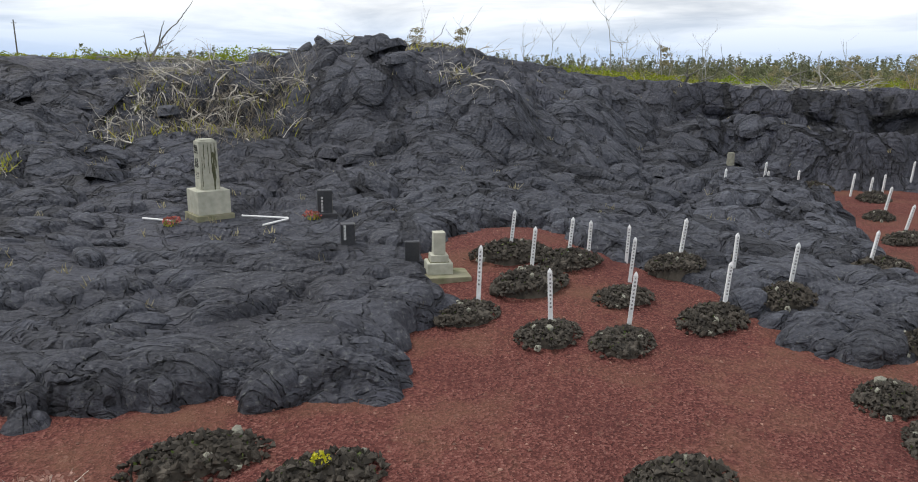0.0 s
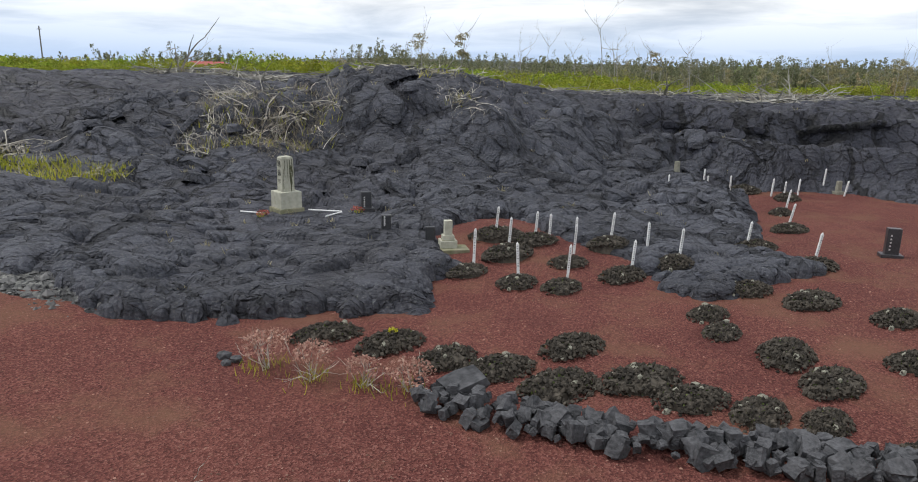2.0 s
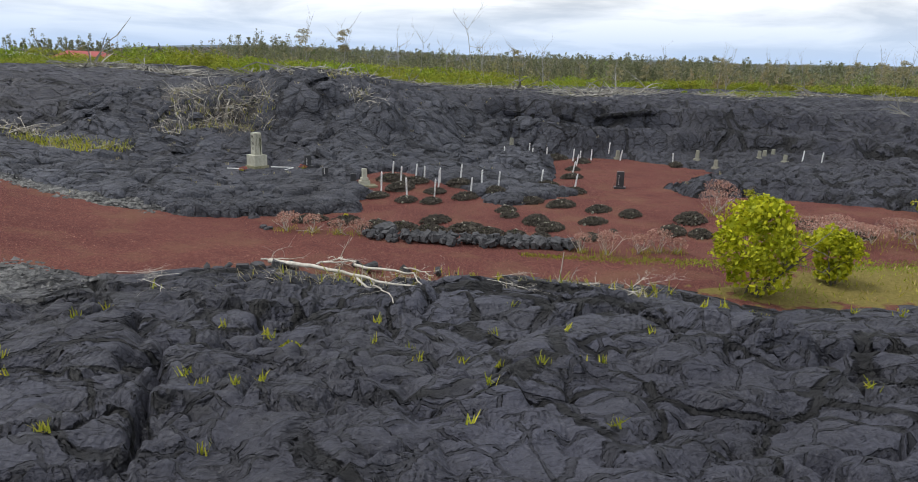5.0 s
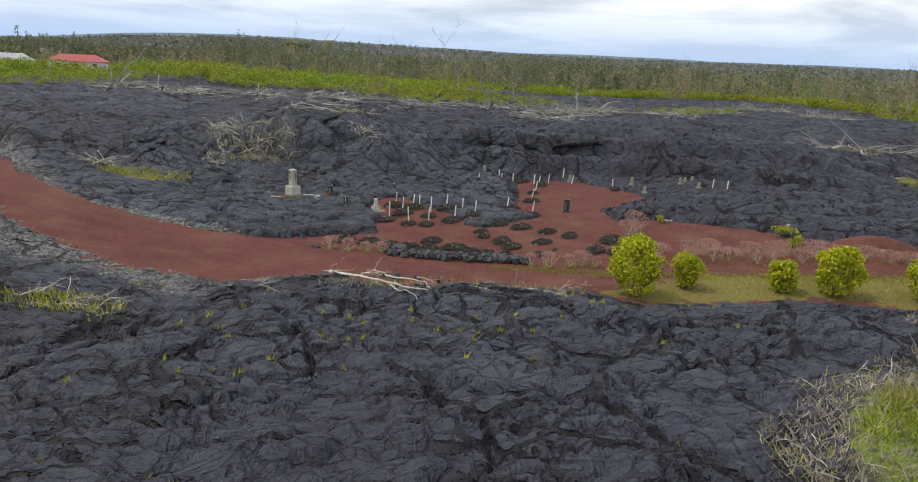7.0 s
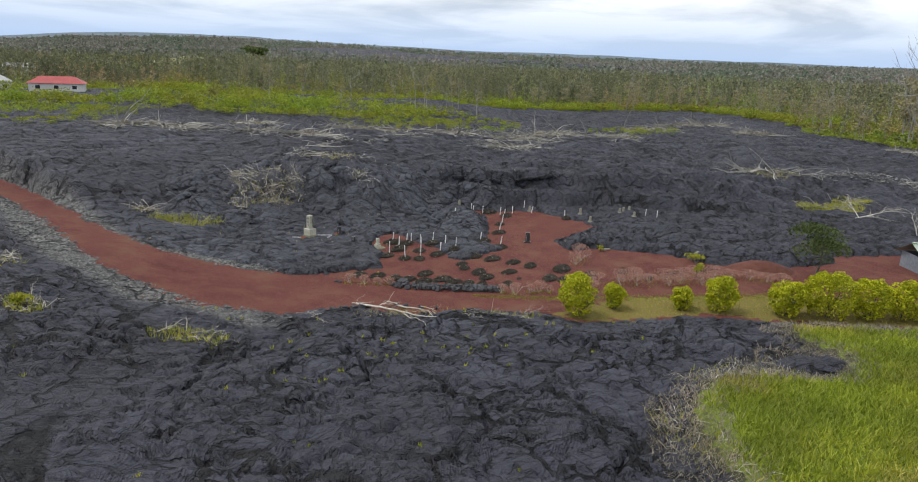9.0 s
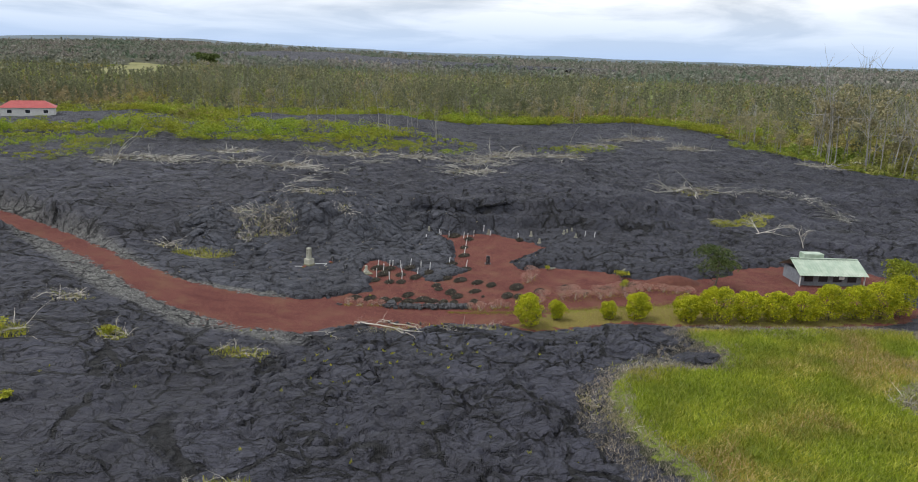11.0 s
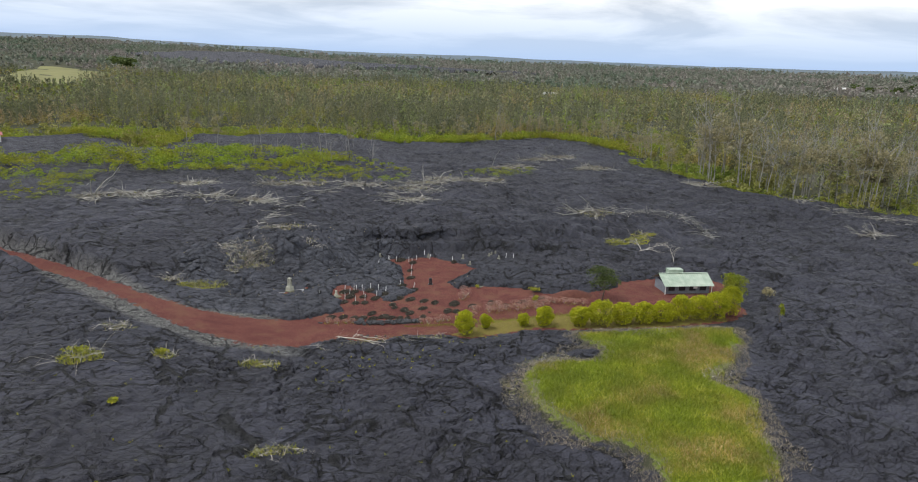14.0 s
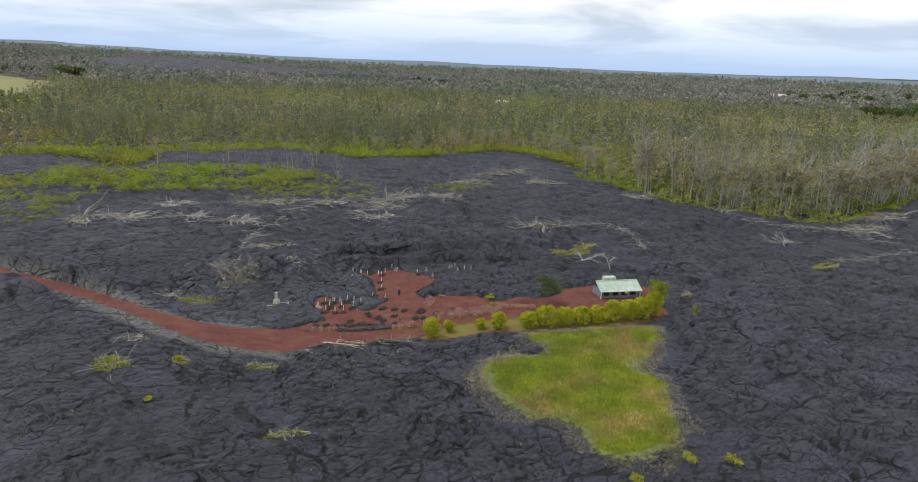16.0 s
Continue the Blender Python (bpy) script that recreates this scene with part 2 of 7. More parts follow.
def ground_material():
    m, n, l, b = material("cinder_and_soil", 0.95, 0, 0.15)
    v = place(n)
    cells = tex(n, l, "ShaderNodeTexVoronoi", 34, v)
    big = tex(n, l, "ShaderNodeTexNoise", 0.22, v, Detail=4)
    fine = tex(n, l, "ShaderNodeTexNoise", 9, v, Detail=5)
    red = ramp(n, l, cells.outputs["Color"], (0.1, (0.035, 0.012, 0.011)), (0.55, (0.140, 0.047, 0.039)), (0.8, (0.22, 0.09, 0.072)), (1.0, (0.32, 0.16, 0.13)))
    red = blend(n, l, 0.28, red, ramp(n, l, big.outputs[0], (0.35, (0.105, 0.034, 0.030)), (0.68, (0.19, 0.074, 0.057))))
    worn = tex(n, l, "ShaderNodeTexNoise", 0.42, v, Detail=6, Roughness=0.65)
    red = blend(n, l, ramp(n, l, worn.outputs[0], (0.50, (0, 0, 0)), (0.66, (0.75, 0.75, 0.75))), red, (0.17, 0.088, 0.056))
    red = blend(n, l, ramp(n, l, worn.outputs[0], (0.32, (0.55, 0.55, 0.55)), (0.44, (0, 0, 0))), red, (0.072, 0.024, 0.022))
    pale = ramp(n, l, fine.outputs[0], (0.62, (0, 0, 0)), (0.72, (0.35, 0.35, 0.35)))
    red = blend(n, l, pale, red, (0.27, 0.15, 0.11))
    soil = ramp(n, l, fine.outputs[0], (0.3, (0.052, 0.056, 0.034)), (0.7, (0.09, 0.092, 0.056)))
    stretch = tex(n, l, "ShaderNodeTexNoise", 0.035, v, Detail=6, Roughness=0.7)
    soil = blend(n, l, 1.0, soil, ramp(n, l, stretch.outputs[0], (0.36, (0.45, 0.5, 0.45)), (0.5, (0.85, 0.85, 0.85)), (0.66, (1.5, 1.35, 1.4))), "MULTIPLY")
    meadow = ramp(n, l, fine.outputs[0], (0.3, (0.11, 0.15, 0.02)), (0.7, (0.22, 0.26, 0.05)))
    track = ramp(n, l, fine.outputs[0], (0.3, (0.14, 0.12, 0.03)), (0.7, (0.24, 0.19, 0.06)))
    zone = attr(n, "zone").outputs["Color"]
    sep = n.new("ShaderNodeSeparateColor")
    l.new(zone, sep.inputs[0])
    ragged = tex(n, l, "ShaderNodeTexNoise", 1.6, v, Detail=5)

    def soft(sock):
        a = n.new("ShaderNodeMath")
        a.operation = "ADD"
        l.new(sock, a.inputs[0])
        l.new(ragged.outputs[0], a.inputs[1])
        return ramp(n, l, a.outputs[0], (0.9, (0, 0, 0)), (1.08, (1, 1, 1)))

    col = blend(n, l, soft(sep.outputs[0]), soil, red)
    col = blend(n, l, soft(sep.outputs[1]), col, meadow)
    col = blend(n, l, soft(sep.outputs[2]), col, track)
    l.new(col, b.inputs["Base Color"])
    bump(n, l, b, cells.outputs["Distance"], 0.9, 0.03)
    bump(n, l, b, fine.outputs[0], 0.4, 0.05)
    return m


M_LAVA = lava_material()
M_GROUND = ground_material()
M_STONE = simple("weathered_pale_stone", (0.33, 0.33, 0.265), (0.53, 0.52, 0.43), 7, 0.85, 0.3, 0.01)
M_MOSS = simple("mossy_concrete", (0.12, 0.13, 0.06), (0.30, 0.28, 0.2), 5, 0.95, 0.4, 0.02)
M_DARK = simple("dark_granite", (0.028, 0.03, 0.033), (0.06, 0.06, 0.065), 20, 0.35, 0.05, 0.004, 0.5)
M_INK = simple("faded_black_paint", (0.14, 0.14, 0.14), (0.3, 0.3, 0.3), 30, 0.7, 0)
M_CUT = simple("blackened_cut_letters", (0.02, 0.02, 0.02), (0.05, 0.05, 0.045), 30, 0.8, 0)
M_MOULD = simple("dark_green_mould", (0.045, 0.05, 0.025), (0.13, 0.13, 0.075), 14, 0.95, 0.2)
M_GRAVEL = simple("grey_lava_gravel", (0.045, 0.045, 0.046), (0.21, 0.208, 0.20), 4, 0.9, 0.4, 0.03, island=True)
M_WHITE = simple("white_painted_wood", (0.74, 0.74, 0.73), (0.88, 0.88, 0.87), 12, 0.6, 0.15, 0.004)
M_PALEINK = simple("pale_lettering", (0.5, 0.5, 0.48), (0.6, 0.6, 0.58), 30, 0.7, 0)
M_RUBBLE = simple("mossy_black_rubble", (0.018, 0.016, 0.013), (0.082, 0.070, 0.055), 11, 0.85, 0.5, 0.03, island=True)
M_ROCK = simple("basalt_rock", (0.02, 0.021, 0.023), (0.085, 0.085, 0.09), 5, 0.85, 0.8, 0.04, island=True)
M_PALEROCK = simple("lichen_rock", (0.17, 0.17, 0.13), (0.34, 0.33, 0.27), 9, 0.9, 0.5, 0.02)
M_ASHY = simple("pale_crumbled_crust", (0.10, 0.10, 0.098), (0.27, 0.265, 0.25), 3, 0.95, 0.3, 0.02, island=True)
M_DRY = simple("bleached_dead_wood", (0.26, 0.235, 0.20), (0.60, 0.57, 0.50), 6, 0.85, 0.3, 0.01, island=True)
M_LOG = simple("grey_driftwood", (0.17, 0.163, 0.142), (0.42, 0.405, 0.36), 3, 0.85, 0.2, 0.01, island=True)
M_TRUNK = simple("pale_bark", (0.22, 0.21, 0.19), (0.46, 0.44, 0.41), 4, 0.9, 0.4, 0.02)
M_STEM = simple("grey_brown_bark", (0.11, 0.10, 0.088), (0.26, 0.245, 0.22), 0.3, 0.9, 0.0, 0.02, island=True)
M_BARK = simple("grey_bark", (0.07, 0.062, 0.05), (0.17, 0.155, 0.13), 5, 0.9, 0.4, 0.02)
M_HEDGE = leaf_material("hedge_leaves", (0.25, 0.29, 0.012), (0.46, 0.48, 0.018), (0.70, 0.66, 0.035))
M_SHRUB = leaf_material("shrub_leaves", (0.18, 0.23, 0.02), (0.285, 0.335, 0.03), (0.41, 0.43, 0.055), 0.6, ((1.0, 0.9, 0.9), (0.92, 1.08, 0.85)), 0.09)
M_FOREST = leaf_material("forest_leaves", (0.245, 0.24, 0.135), (0.32, 0.31, 0.18), (0.40, 0.38, 0.235), 0.6, ((1.14, 0.96, 0.97), (0.82, 1.04, 0.70)))
M_SCRUB = leaf_material("scrub_leaves", (0.22, 0.23, 0.06), (0.30, 0.305, 0.085), (0.38, 0.37, 0.13), 0.6, ((1.15, 0.95, 1.15), (0.88, 1.1, 0.65)))
M_CONIFER = leaf_material("dark_conifer_needles", (0.155, 0.165, 0.095), (0.205, 0.215, 0.125), (0.265, 0.27, 0.16))
# distance haze is painted into these leaves: paler, greyer, bluer than the near ones
M_HAZEWOOD = leaf_material("haze_tinted_leaves", (0.23, 0.24, 0.20), (0.275, 0.28, 0.24), (0.33, 0.33, 0.29), 0.6, ((1.18, 1.04, 1.14), (0.68, 0.84, 0.72)), 0.006)
M_GREEN = leaf_material("dark_green_leaves", (0.05, 0.08, 0.02), (0.10, 0.14, 0.035), (0.16, 0.19, 0.06))
M_GRASS = leaf_material("meadow_grass", (0.17, 0.21, 0.014), (0.31, 0.35, 0.026), (0.48, 0.46, 0.10), 0.6, ((1.4, 1.02, 3.0), (0.92, 1.02, 0.9)), 0.13)
M_FERN = leaf_material("fern_leaves", (0.22, 0.25, 0.02), (0.40, 0.42, 0.04), (0.58, 0.52, 0.07))
M_PINK = leaf_material("pinkish_dry_twigs", (0.34, 0.16, 0.13), (0.50, 0.28, 0.23), (0.66, 0.45, 0.38))
M_HEAP = simple("dark_red_cinder", (0.07, 0.026, 0.02), (0.17, 0.07, 0.05), 14, 0.95, 0.5, 0.03)
M_STRAWLAND = simple("pale_pasture", (0.16, 0.16, 0.06), (0.25, 0.24, 0.10), 0.05, 0.95, 0)
M_DEADGRASS = leaf_material("grey_dead_grass", (0.19, 0.165, 0.135), (0.32, 0.275, 0.225), (0.46, 0.41, 0.34))
M_STRAW = leaf_material("dry_straw_grass", (0.28, 0.24, 0.13), (0.42, 0.37, 0.22), (0.58, 0.52, 0.34))
M_ROOF = simple("green_roof_sheet", (0.27, 0.36, 0.27), (0.50, 0.57, 0.47), 1.3, 0.5, 0.1, 0.01, 0.5)
M_WALL = simple("grey_shed_wall", (0.14, 0.155, 0.18), (0.25, 0.27, 0.30), 3, 0.8, 0.1, 0.01)
M_REDROOF = simple("red_roof_sheet", (0.30, 0.05, 0.05), (0.42, 0.09, 0.08), 2, 0.5, 0.1, 0.01)
M_PALEWALL = simple("pale_house_wall", (0.55, 0.55, 0.52), (0.7, 0.7, 0.67), 2, 0.8, 0.1, 0.01)
M_GREYROOF = simple("grey_roof_sheet", (0.28, 0.29, 0.29), (0.45, 0.45, 0.44), 2, 0.6, 0.1, 0.01)
# air haze over the backdrop hills is put into this blue-grey colour
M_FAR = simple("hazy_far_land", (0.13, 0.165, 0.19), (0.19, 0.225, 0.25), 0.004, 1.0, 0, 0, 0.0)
M_GLASS = simple("dark_window_glass", (0.02, 0.025, 0.03), (0.04, 0.045, 0.05), 3, 0.15, 0, 0, 0.5)
M_FLOWER = simple("red_flowers", (0.35, 0.06, 0.05), (0.5, 0.18, 0.14), 30, 0.7, 0)
M_YELLOW = leaf_material("yellow_flowers", (0.5, 0.5, 0.02), (0.65, 0.6, 0.03), (0.7, 0.65, 0.1))


# ---- noise and shape fields ----
def hashed(ix, iy, s):
    h = (ix.astype(np.int64) * 374761393 + iy.astype(np.int64) * 668265263 + s * 974634777) & 0xFFFFFFFF
    h = ((h ^ (h >> 13)) * 1274126177) & 0xFFFFFFFF
    h = ((h ^ (h >> 16)) * 2246822519) & 0xFFFFFFFF
    return ((h ^ (h >> 15)) & 0xFFFFFF) / float(0xFFFFFF)


def vnoise(x, y, s):
    ix, iy = np.floor(x), np.floor(y)
    fx, fy = x - ix, y - iy
    fx, fy = fx * fx * fx * (fx * (fx * 6 - 15) + 10), fy * fy * fy * (fy * (fy * 6 - 15) + 10)
    a, b = hashed(ix, iy, s), hashed(ix + 1, iy, s)
    c, d = hashed(ix, iy + 1, s), hashed(ix + 1, iy + 1, s)
    return (a + (b - a) * fx) * (1 - fy) + (c + (d - c) * fx) * fy - 0.5


def fbm(x, y, s, octaves=4, gain=0.5):
    out, amp = 0.0, 1.0
    for k in range(octaves):
        out = out + amp * vnoise(x * 2.03 ** k + 17.3 * k, y * 2.03 ** k - 9.1 * k, s + k)
        amp *= gain
    return out


def cells(x, y, s):
    """First and second distances to scattered seeds, a random number of the nearest, and a random tilt towards it."""
    ix, iy = np.floor(x), np.floor(y)
    f1, f2, who, tilt = np.full(x.shape, 9.0), np.full(x.shape, 9.0), np.zeros(x.shape), np.zeros(x.shape)
    for dx in (-1, 0, 1):
        for dy in (-1, 0, 1):
            cx, cy = ix + dx, iy + dy
            h, g = hashed(cx, cy, s), hashed(cx, cy, s + 7)
            ox, oy = x - cx - h, y - cy - g
            d = np.hypot(ox, oy)
            near = d < f1
            f2 = np.where(near, f1, np.minimum(f2, d))
            w = hashed(cx, cy, s + 13)
            who = np.where(near, w, who)
            tilt = np.where(near, ox * np.cos(w * 40) + oy * np.sin(w * 40), tilt)
            f1 = np.where(near, d, f1)
    return f1, f2, who, tilt


def step(u):
    u = np.clip(u, 0, 1)
    return u * u * (3 - 2 * u)


def inside(poly, x, y):
    """Signed distance to an outline, positive within."""
    d2, odd = np.full(x.shape, 1e12), np.zeros(x.shape, bool)
    for (ax, ay), (bx, by) in zip(poly, poly[1:] + poly[:1]):
        ex, ey = bx - ax, by - ay
        t = np.clip(((x - ax) * ex + (y - ay) * ey) / (ex * ex + ey * ey), 0, 1)
        d2 = np.minimum(d2, (x - ax - t * ex) ** 2 + (y - ay - t * ey) ** 2)
        if ay != by:
            odd ^= ((ay > y) != (by > y)) & (x < ax + (y - ay) * ex / ey)
    return np.where(odd, 1, -1) * np.sqrt(d2)


# outlines in plan: the red cinder road and burial ground, the meadow, the lava's far margin
ROAD_SOUTH = [(-54, 53), (-43.6, 40.5), (-35.5, 29.7), (-28, 18.6), (-24, 11.2), (-20.5, 6), (-17, 2.6), (-13, 0.6), (-9, -0.5), (-6, 0.4), (-3.5, 0.9), (0, 0),
              (3, -1.1), (8, -2.5), (10, -4.8), (20, -5.2), (24, -7.2), (35, -10.8), (46, -12.2), (51, -10), (54, -5)]
CLEARING = [(58, -3), (58, 5), (49, 7), (42, 7.5), (40, 5.5), (33, 5), (28.4, 7), (26, 10.5), (21.5, 13.2), (17.6, 13), (17.7, 16), (24.8, 20), (24.5, 23),
            (22.5, 26.5), (20.6, 29.7), (17, 29.6), (14.5, 30.5), (12.6, 31), (12, 28), (12.4, 25), (11.8, 22), (9.8, 17.4), (9.6, 15.2), (10.4, 13.8), (8.2, 12.2), (6.8, 11.3)]
LAVA_FRONT = [(5.9, 11.5), (5.8, 12.8), (5.2, 14.3), (4.5, 15.6), (3.2, 16.2), (3, 17.8), (1.8, 19), (0.6, 18.6), (-1.3, 16), (-1.35, 14.6), (-1.2, 13.2), (-0.6, 12.4), (-1.4, 11),
              (-1.4, 9.6), (-3, 9.4), (-5.3, 9.1), (-9, 9), (-13.5, 10.5), (-17, 12.4), (-20.8, 15.6), (-24.2, 19.6), (-29, 27), (-35.7, 37.2), (-44, 47.6), (-54, 60)]
CINDER = ROAD_SOUTH + CLEARING + LAVA_FRONT
MEADOW = [(22, -9), (37.4, -13), (43, -15.5), (40.5, -19), (37.2, -21.5), (32.4, -24.6), (28.6, -26), (30, -28), (29.6, -30.6), (25.6, -34.8), (22.3, -39.6), (18.8, -42), (14, -42.2), (10.6, -41),
          (9.6, -38.2), (11.3, -35), (11.2, -32.4), (8, -30.4), (7.2, -26), (7.6, -21), (9.6, -16.8), (13, -14.6), (16.5, -15.2), (19.6, -16.4), (21.6, -14.6), (21.0, -11.4)]
LAVA_MARGIN = [(-260, -260), (320, -260), (330, 20), (228, 36), (150, 22), (133, 33), (121, 58), (116, 72), (129, 104), (150, 158), (137, 175), (84, 160), (59, 182),
               (45, 200), (0, 190), (-12, 165), (-22, 150), (-36, 184), (-60, 182), (-95, 168), (-112, 120), (-100, 75), (-120, 50), (-260, 40)]
TRACK = [(9, -2.6), (16, -0.6), (30, -2), (40, -6), (47, -9), (46, -11.6), (35, -10), (24, -6.4), (20, -4.6), (10, -4.2)]


def margin_d(x, y):
    """Distance within the lava's outer margin, which frays into fingers."""
    return inside(LAVA_MARGIN, x, y) + 9 * fbm(x / 16, y / 16, 251, 3) * step((y - 30) / 30)


def base_z(x, y):
    left = 2.6 * step((-x - 5) / 27) + 0.012 * np.clip(-x - 32, 0, 60)
    return -0.2 + left + 0.7 * np.exp(-((x - 0.5) / 4) ** 2 - ((y - 16.5) / 4) ** 2)


def ground_z(x, y):
    z = base_z(x, y) + 2.0 * step((y - 40) / 40) * (0.2 + 0.8 * step((x + 75) / 50))
    far = np.hypot(x, y)
    z = z + 1.1 * step(inside(MEADOW, x, y) / 4 + 0.6)
    # the land climbs towards the mountain beyond the forest
    turn = np.degrees(np.arctan2(x + 12, y + 20))
    climb = np.interp(turn, [-60, -22, -18, -13, -5, 8, 16, 30, 60, 90], [0.008, 0.009, 0.014, 0.026, 0.034, 0.030, 0.027, 0.028, 0.025, 0.022])
    z = z + np.maximum(far - 700, 0) * climb * (1 + 0.14 * fbm(x / 900, y / 900, 23, 3))
    z = z - 260 * step((far - 3900) / 700)
    z = z + 0.05 * fbm(x * 0.5, y * 0.5, 3) + 0.02 * fbm(x * 3, y * 3, 8) + 1.5 * fbm(x / 60, y / 60, 21) * step((far - 120) / 150)
    return z


def lava_z(x, y):
    """Height of the lava crust, and the gravel share of its verge."""
    d = np.minimum(-inside(CINDER, x, y), margin_d(x, y))
    meadow = -inside(MEADOW, x, y)
    d = np.minimum(d, meadow)
    wx, wy = x + 1.5 * fbm(x * 0.42, y * 0.42, 31, 4, 0.55), y + 1.5 * fbm(x * 0.42, y * 0.42, 37, 4, 0.55)
    a1, a2, aw, at1 = cells(wx / 3.0, wy / 1.3, 41)
    b1, b2, bw, bt1 = cells(wx / 1.05 + 3, wy / 0.5, 53)
    dome = np.sqrt(np.clip(1 - (a1 / 0.9) ** 2, 0, 1))
    toe = np.sqrt(np.clip(1 - (b1 / 0.85) ** 2, 0, 1))
    pillow = np.clip((a2 - a1) * 4.0, 0, 1) ** 0.55
    rise = np.interp(x, [-30, -16, 12, 20], [2.2, 2.6, 3.0, 3.0]) + 2.3 * np.exp(-((x + 4) / 10) ** 2)
    rise = rise * (1 - 0.55 * step((x - 40) / 25)) * (1 - 0.6 * step((y - 42) / 40))
    start = np.interp(x, [2, 12, 20, 31, 42], [19, 30.5, 29.5, 27, 24])
    run = np.interp(x, [2, 12, 20, 45], [16, 7, 6, 12])
    u = (y - start) / run + 0.2 * fbm(x * 0.24, y * 0.24, 61, 3)
    thin = (1 - 0.65 * np.exp(-((x - 7) / 4) ** 2 - ((y - 14.5) / 4.5) ** 2)) * (1 - 0.5 * step((-x - 8) / 10))
    cliff = 0.5 * step((u - 0.05) / 0.16) + 0.5 * step((u - 0.55) / 0.14)
    stepped = step((x - 8) / 5) * step((46 - x) / 8)
    top = 0.55 * thin + rise * (step(u) * (1 - stepped) + cliff * stepped)
    # ledges on the slope, slabs that have tilted, broad swells
    ledge = np.sin(13.0 * u + 3 * fbm(x * 0.12, y * 0.12, 67, 2)) * step(u * 3) * step((1.15 - u) * 3)
    top = top + 0.2 * ledge + 0.55 * fbm(x * 0.16, y * 0.16, 71, 3)
    top = top - 0.2 * np.exp(-((x + 6.0) / 2.4) ** 2 - ((y - 17.2) / 1.3) ** 2)
    p1, p2, pw, pt1 = cells(wx / 7.5 + 9, wy / 5.5, 83)
    crack = np.exp(-((p2 - p1) / (0.026 + 0.022 * step((-y - 12) / 12) + 0.022 * step((x - 30) / 20))) ** 2)
    plate = np.clip((p2 - p1) * 5, 0, 1) ** 0.6
    slab = plate * (0.10 + 0.24 * (pw - 0.5) + 0.16 * pt1)
    bumpy = step(0.5 + 3.2 * fbm(x * 0.3, y * 0.3, 103, 2))
    sx, sy = x + 2.2 * fbm(x * 0.22, y * 0.22, 109, 2), y + 2.2 * fbm(x * 0.22, y * 0.22, 113, 2)
    wrinkle = 1 - 2 * np.abs(vnoise(sx * 0.7, sy * 2.0, 117)) - 2 * np.abs(vnoise(sx * 1.3, sy * 3.6, 119)) * 0.6
    bx, by = x + 1.1 * fbm(x * 0.45, y * 0.45, 141, 3), y + 1.1 * fbm(x * 0.45, y * 0.45, 147, 3)
    billow = 0.14 * np.abs(2 * vnoise(bx * 0.3, by * 0.45, 150)) + 0.06 * np.abs(2 * vnoise(bx * 0.8, by * 1.3, 151))
    small = np.clip((b2 - b1) * 3.2, 0, 1) ** 0.5
    # rounded lobes and toes that meet in creases
    rough = slab + billow - 0.3 + pillow * (0.27 + 0.16 * at1 + 0.24 * (aw - 0.4))
    rough = rough + (0.35 + 0.65 * bumpy) * small * (0.17 + 0.07 * bt1 + 0.09 * (bw - 0.4))
    # wandering cracks, fine ones and long deep ones
    n1, n2 = fbm(wx * 0.33, wy * 0.5 + 40, 161, 3), fbm(x * 0.11, y * 0.13, 171, 5)
    n3 = fbm(x * 0.09 + 7, y * 0.1, 181, 5)
    some, few = step(0.2 + 3 * fbm(x * 0.13, y * 0.13, 163, 2)), step(0.5 + 3 * fbm(x * 0.06, y * 0.06, 173, 2))
    width = 1 + 1.0 * step((-y - 8) / 14) + 1.0 * step((np.abs(x - 5) - 28) / 20)
    slope = step(u * 4) * step((1.25 - u) * 4)
    rough = rough - 0.2 * (1 - 0.5 * slope) * np.exp(-(n1 / (0.03 * width)) ** 2) * some - 0.85 * np.exp(-(n2 / (0.014 * width)) ** 2) * few
    rough = rough - 0.85 * np.exp(-(n3 / (0.013 * width)) ** 2) * (1 - few)
    rough = rough + (1.25 - bumpy) * 0.05 * wrinkle
    rough = rough - 0.5 * crack * step(2.2 * fbm(x * 0.2, y * 0.2, 107, 2) + 0.65) + 0.05 * fbm(x * 1.4, y * 1.6, 91, 2, 0.6)
    rough = rough * (0.35 + 0.65 * thin) * (1 - 0.75 * np.exp(-((x + 4.8) / 2.6) ** 2 - ((y - 16.6) / 1.5) ** 2))
    calm = step((y - 6) / 2) * step((20 - y) / 3) * step((13 - x) / 3) * step((x + 17) / 3)
    soft = 0.26 * dome + 0.12 * toe * (0.5 + 0.5 * bumpy) + 0.10 * plate - 0.25 + 0.06 * fbm(x * 0.9, y * 0.9, 95, 2)
    rough = rough * (1 - 0.85 * calm) + soft * 0.85 * calm * (0.4 + 0.6 * thin) * (1 - 0.75 * np.exp(-((x + 4.8) / 2.6) ** 2 - ((y - 16.6) / 1.5) ** 2))
    edge = d + 0.55 * (toe - 0.5) + 0.55 * (pillow - 0.45) + 0.5 * fbm(x * 0.5, y * 0.5, 97, 2)
    south = y < np.interp(x, [-54, -43, -32, -24, -13, -5], [57, 44, 28.5, 15, 5.5, 4.5])
    verge = step((np.where(south, 3.2, 1.5) + 2 * vnoise(x * 0.2, y * 0.2, 12) - d) / 1.8) * step((-x - 7) / 6)
    full = top + rough
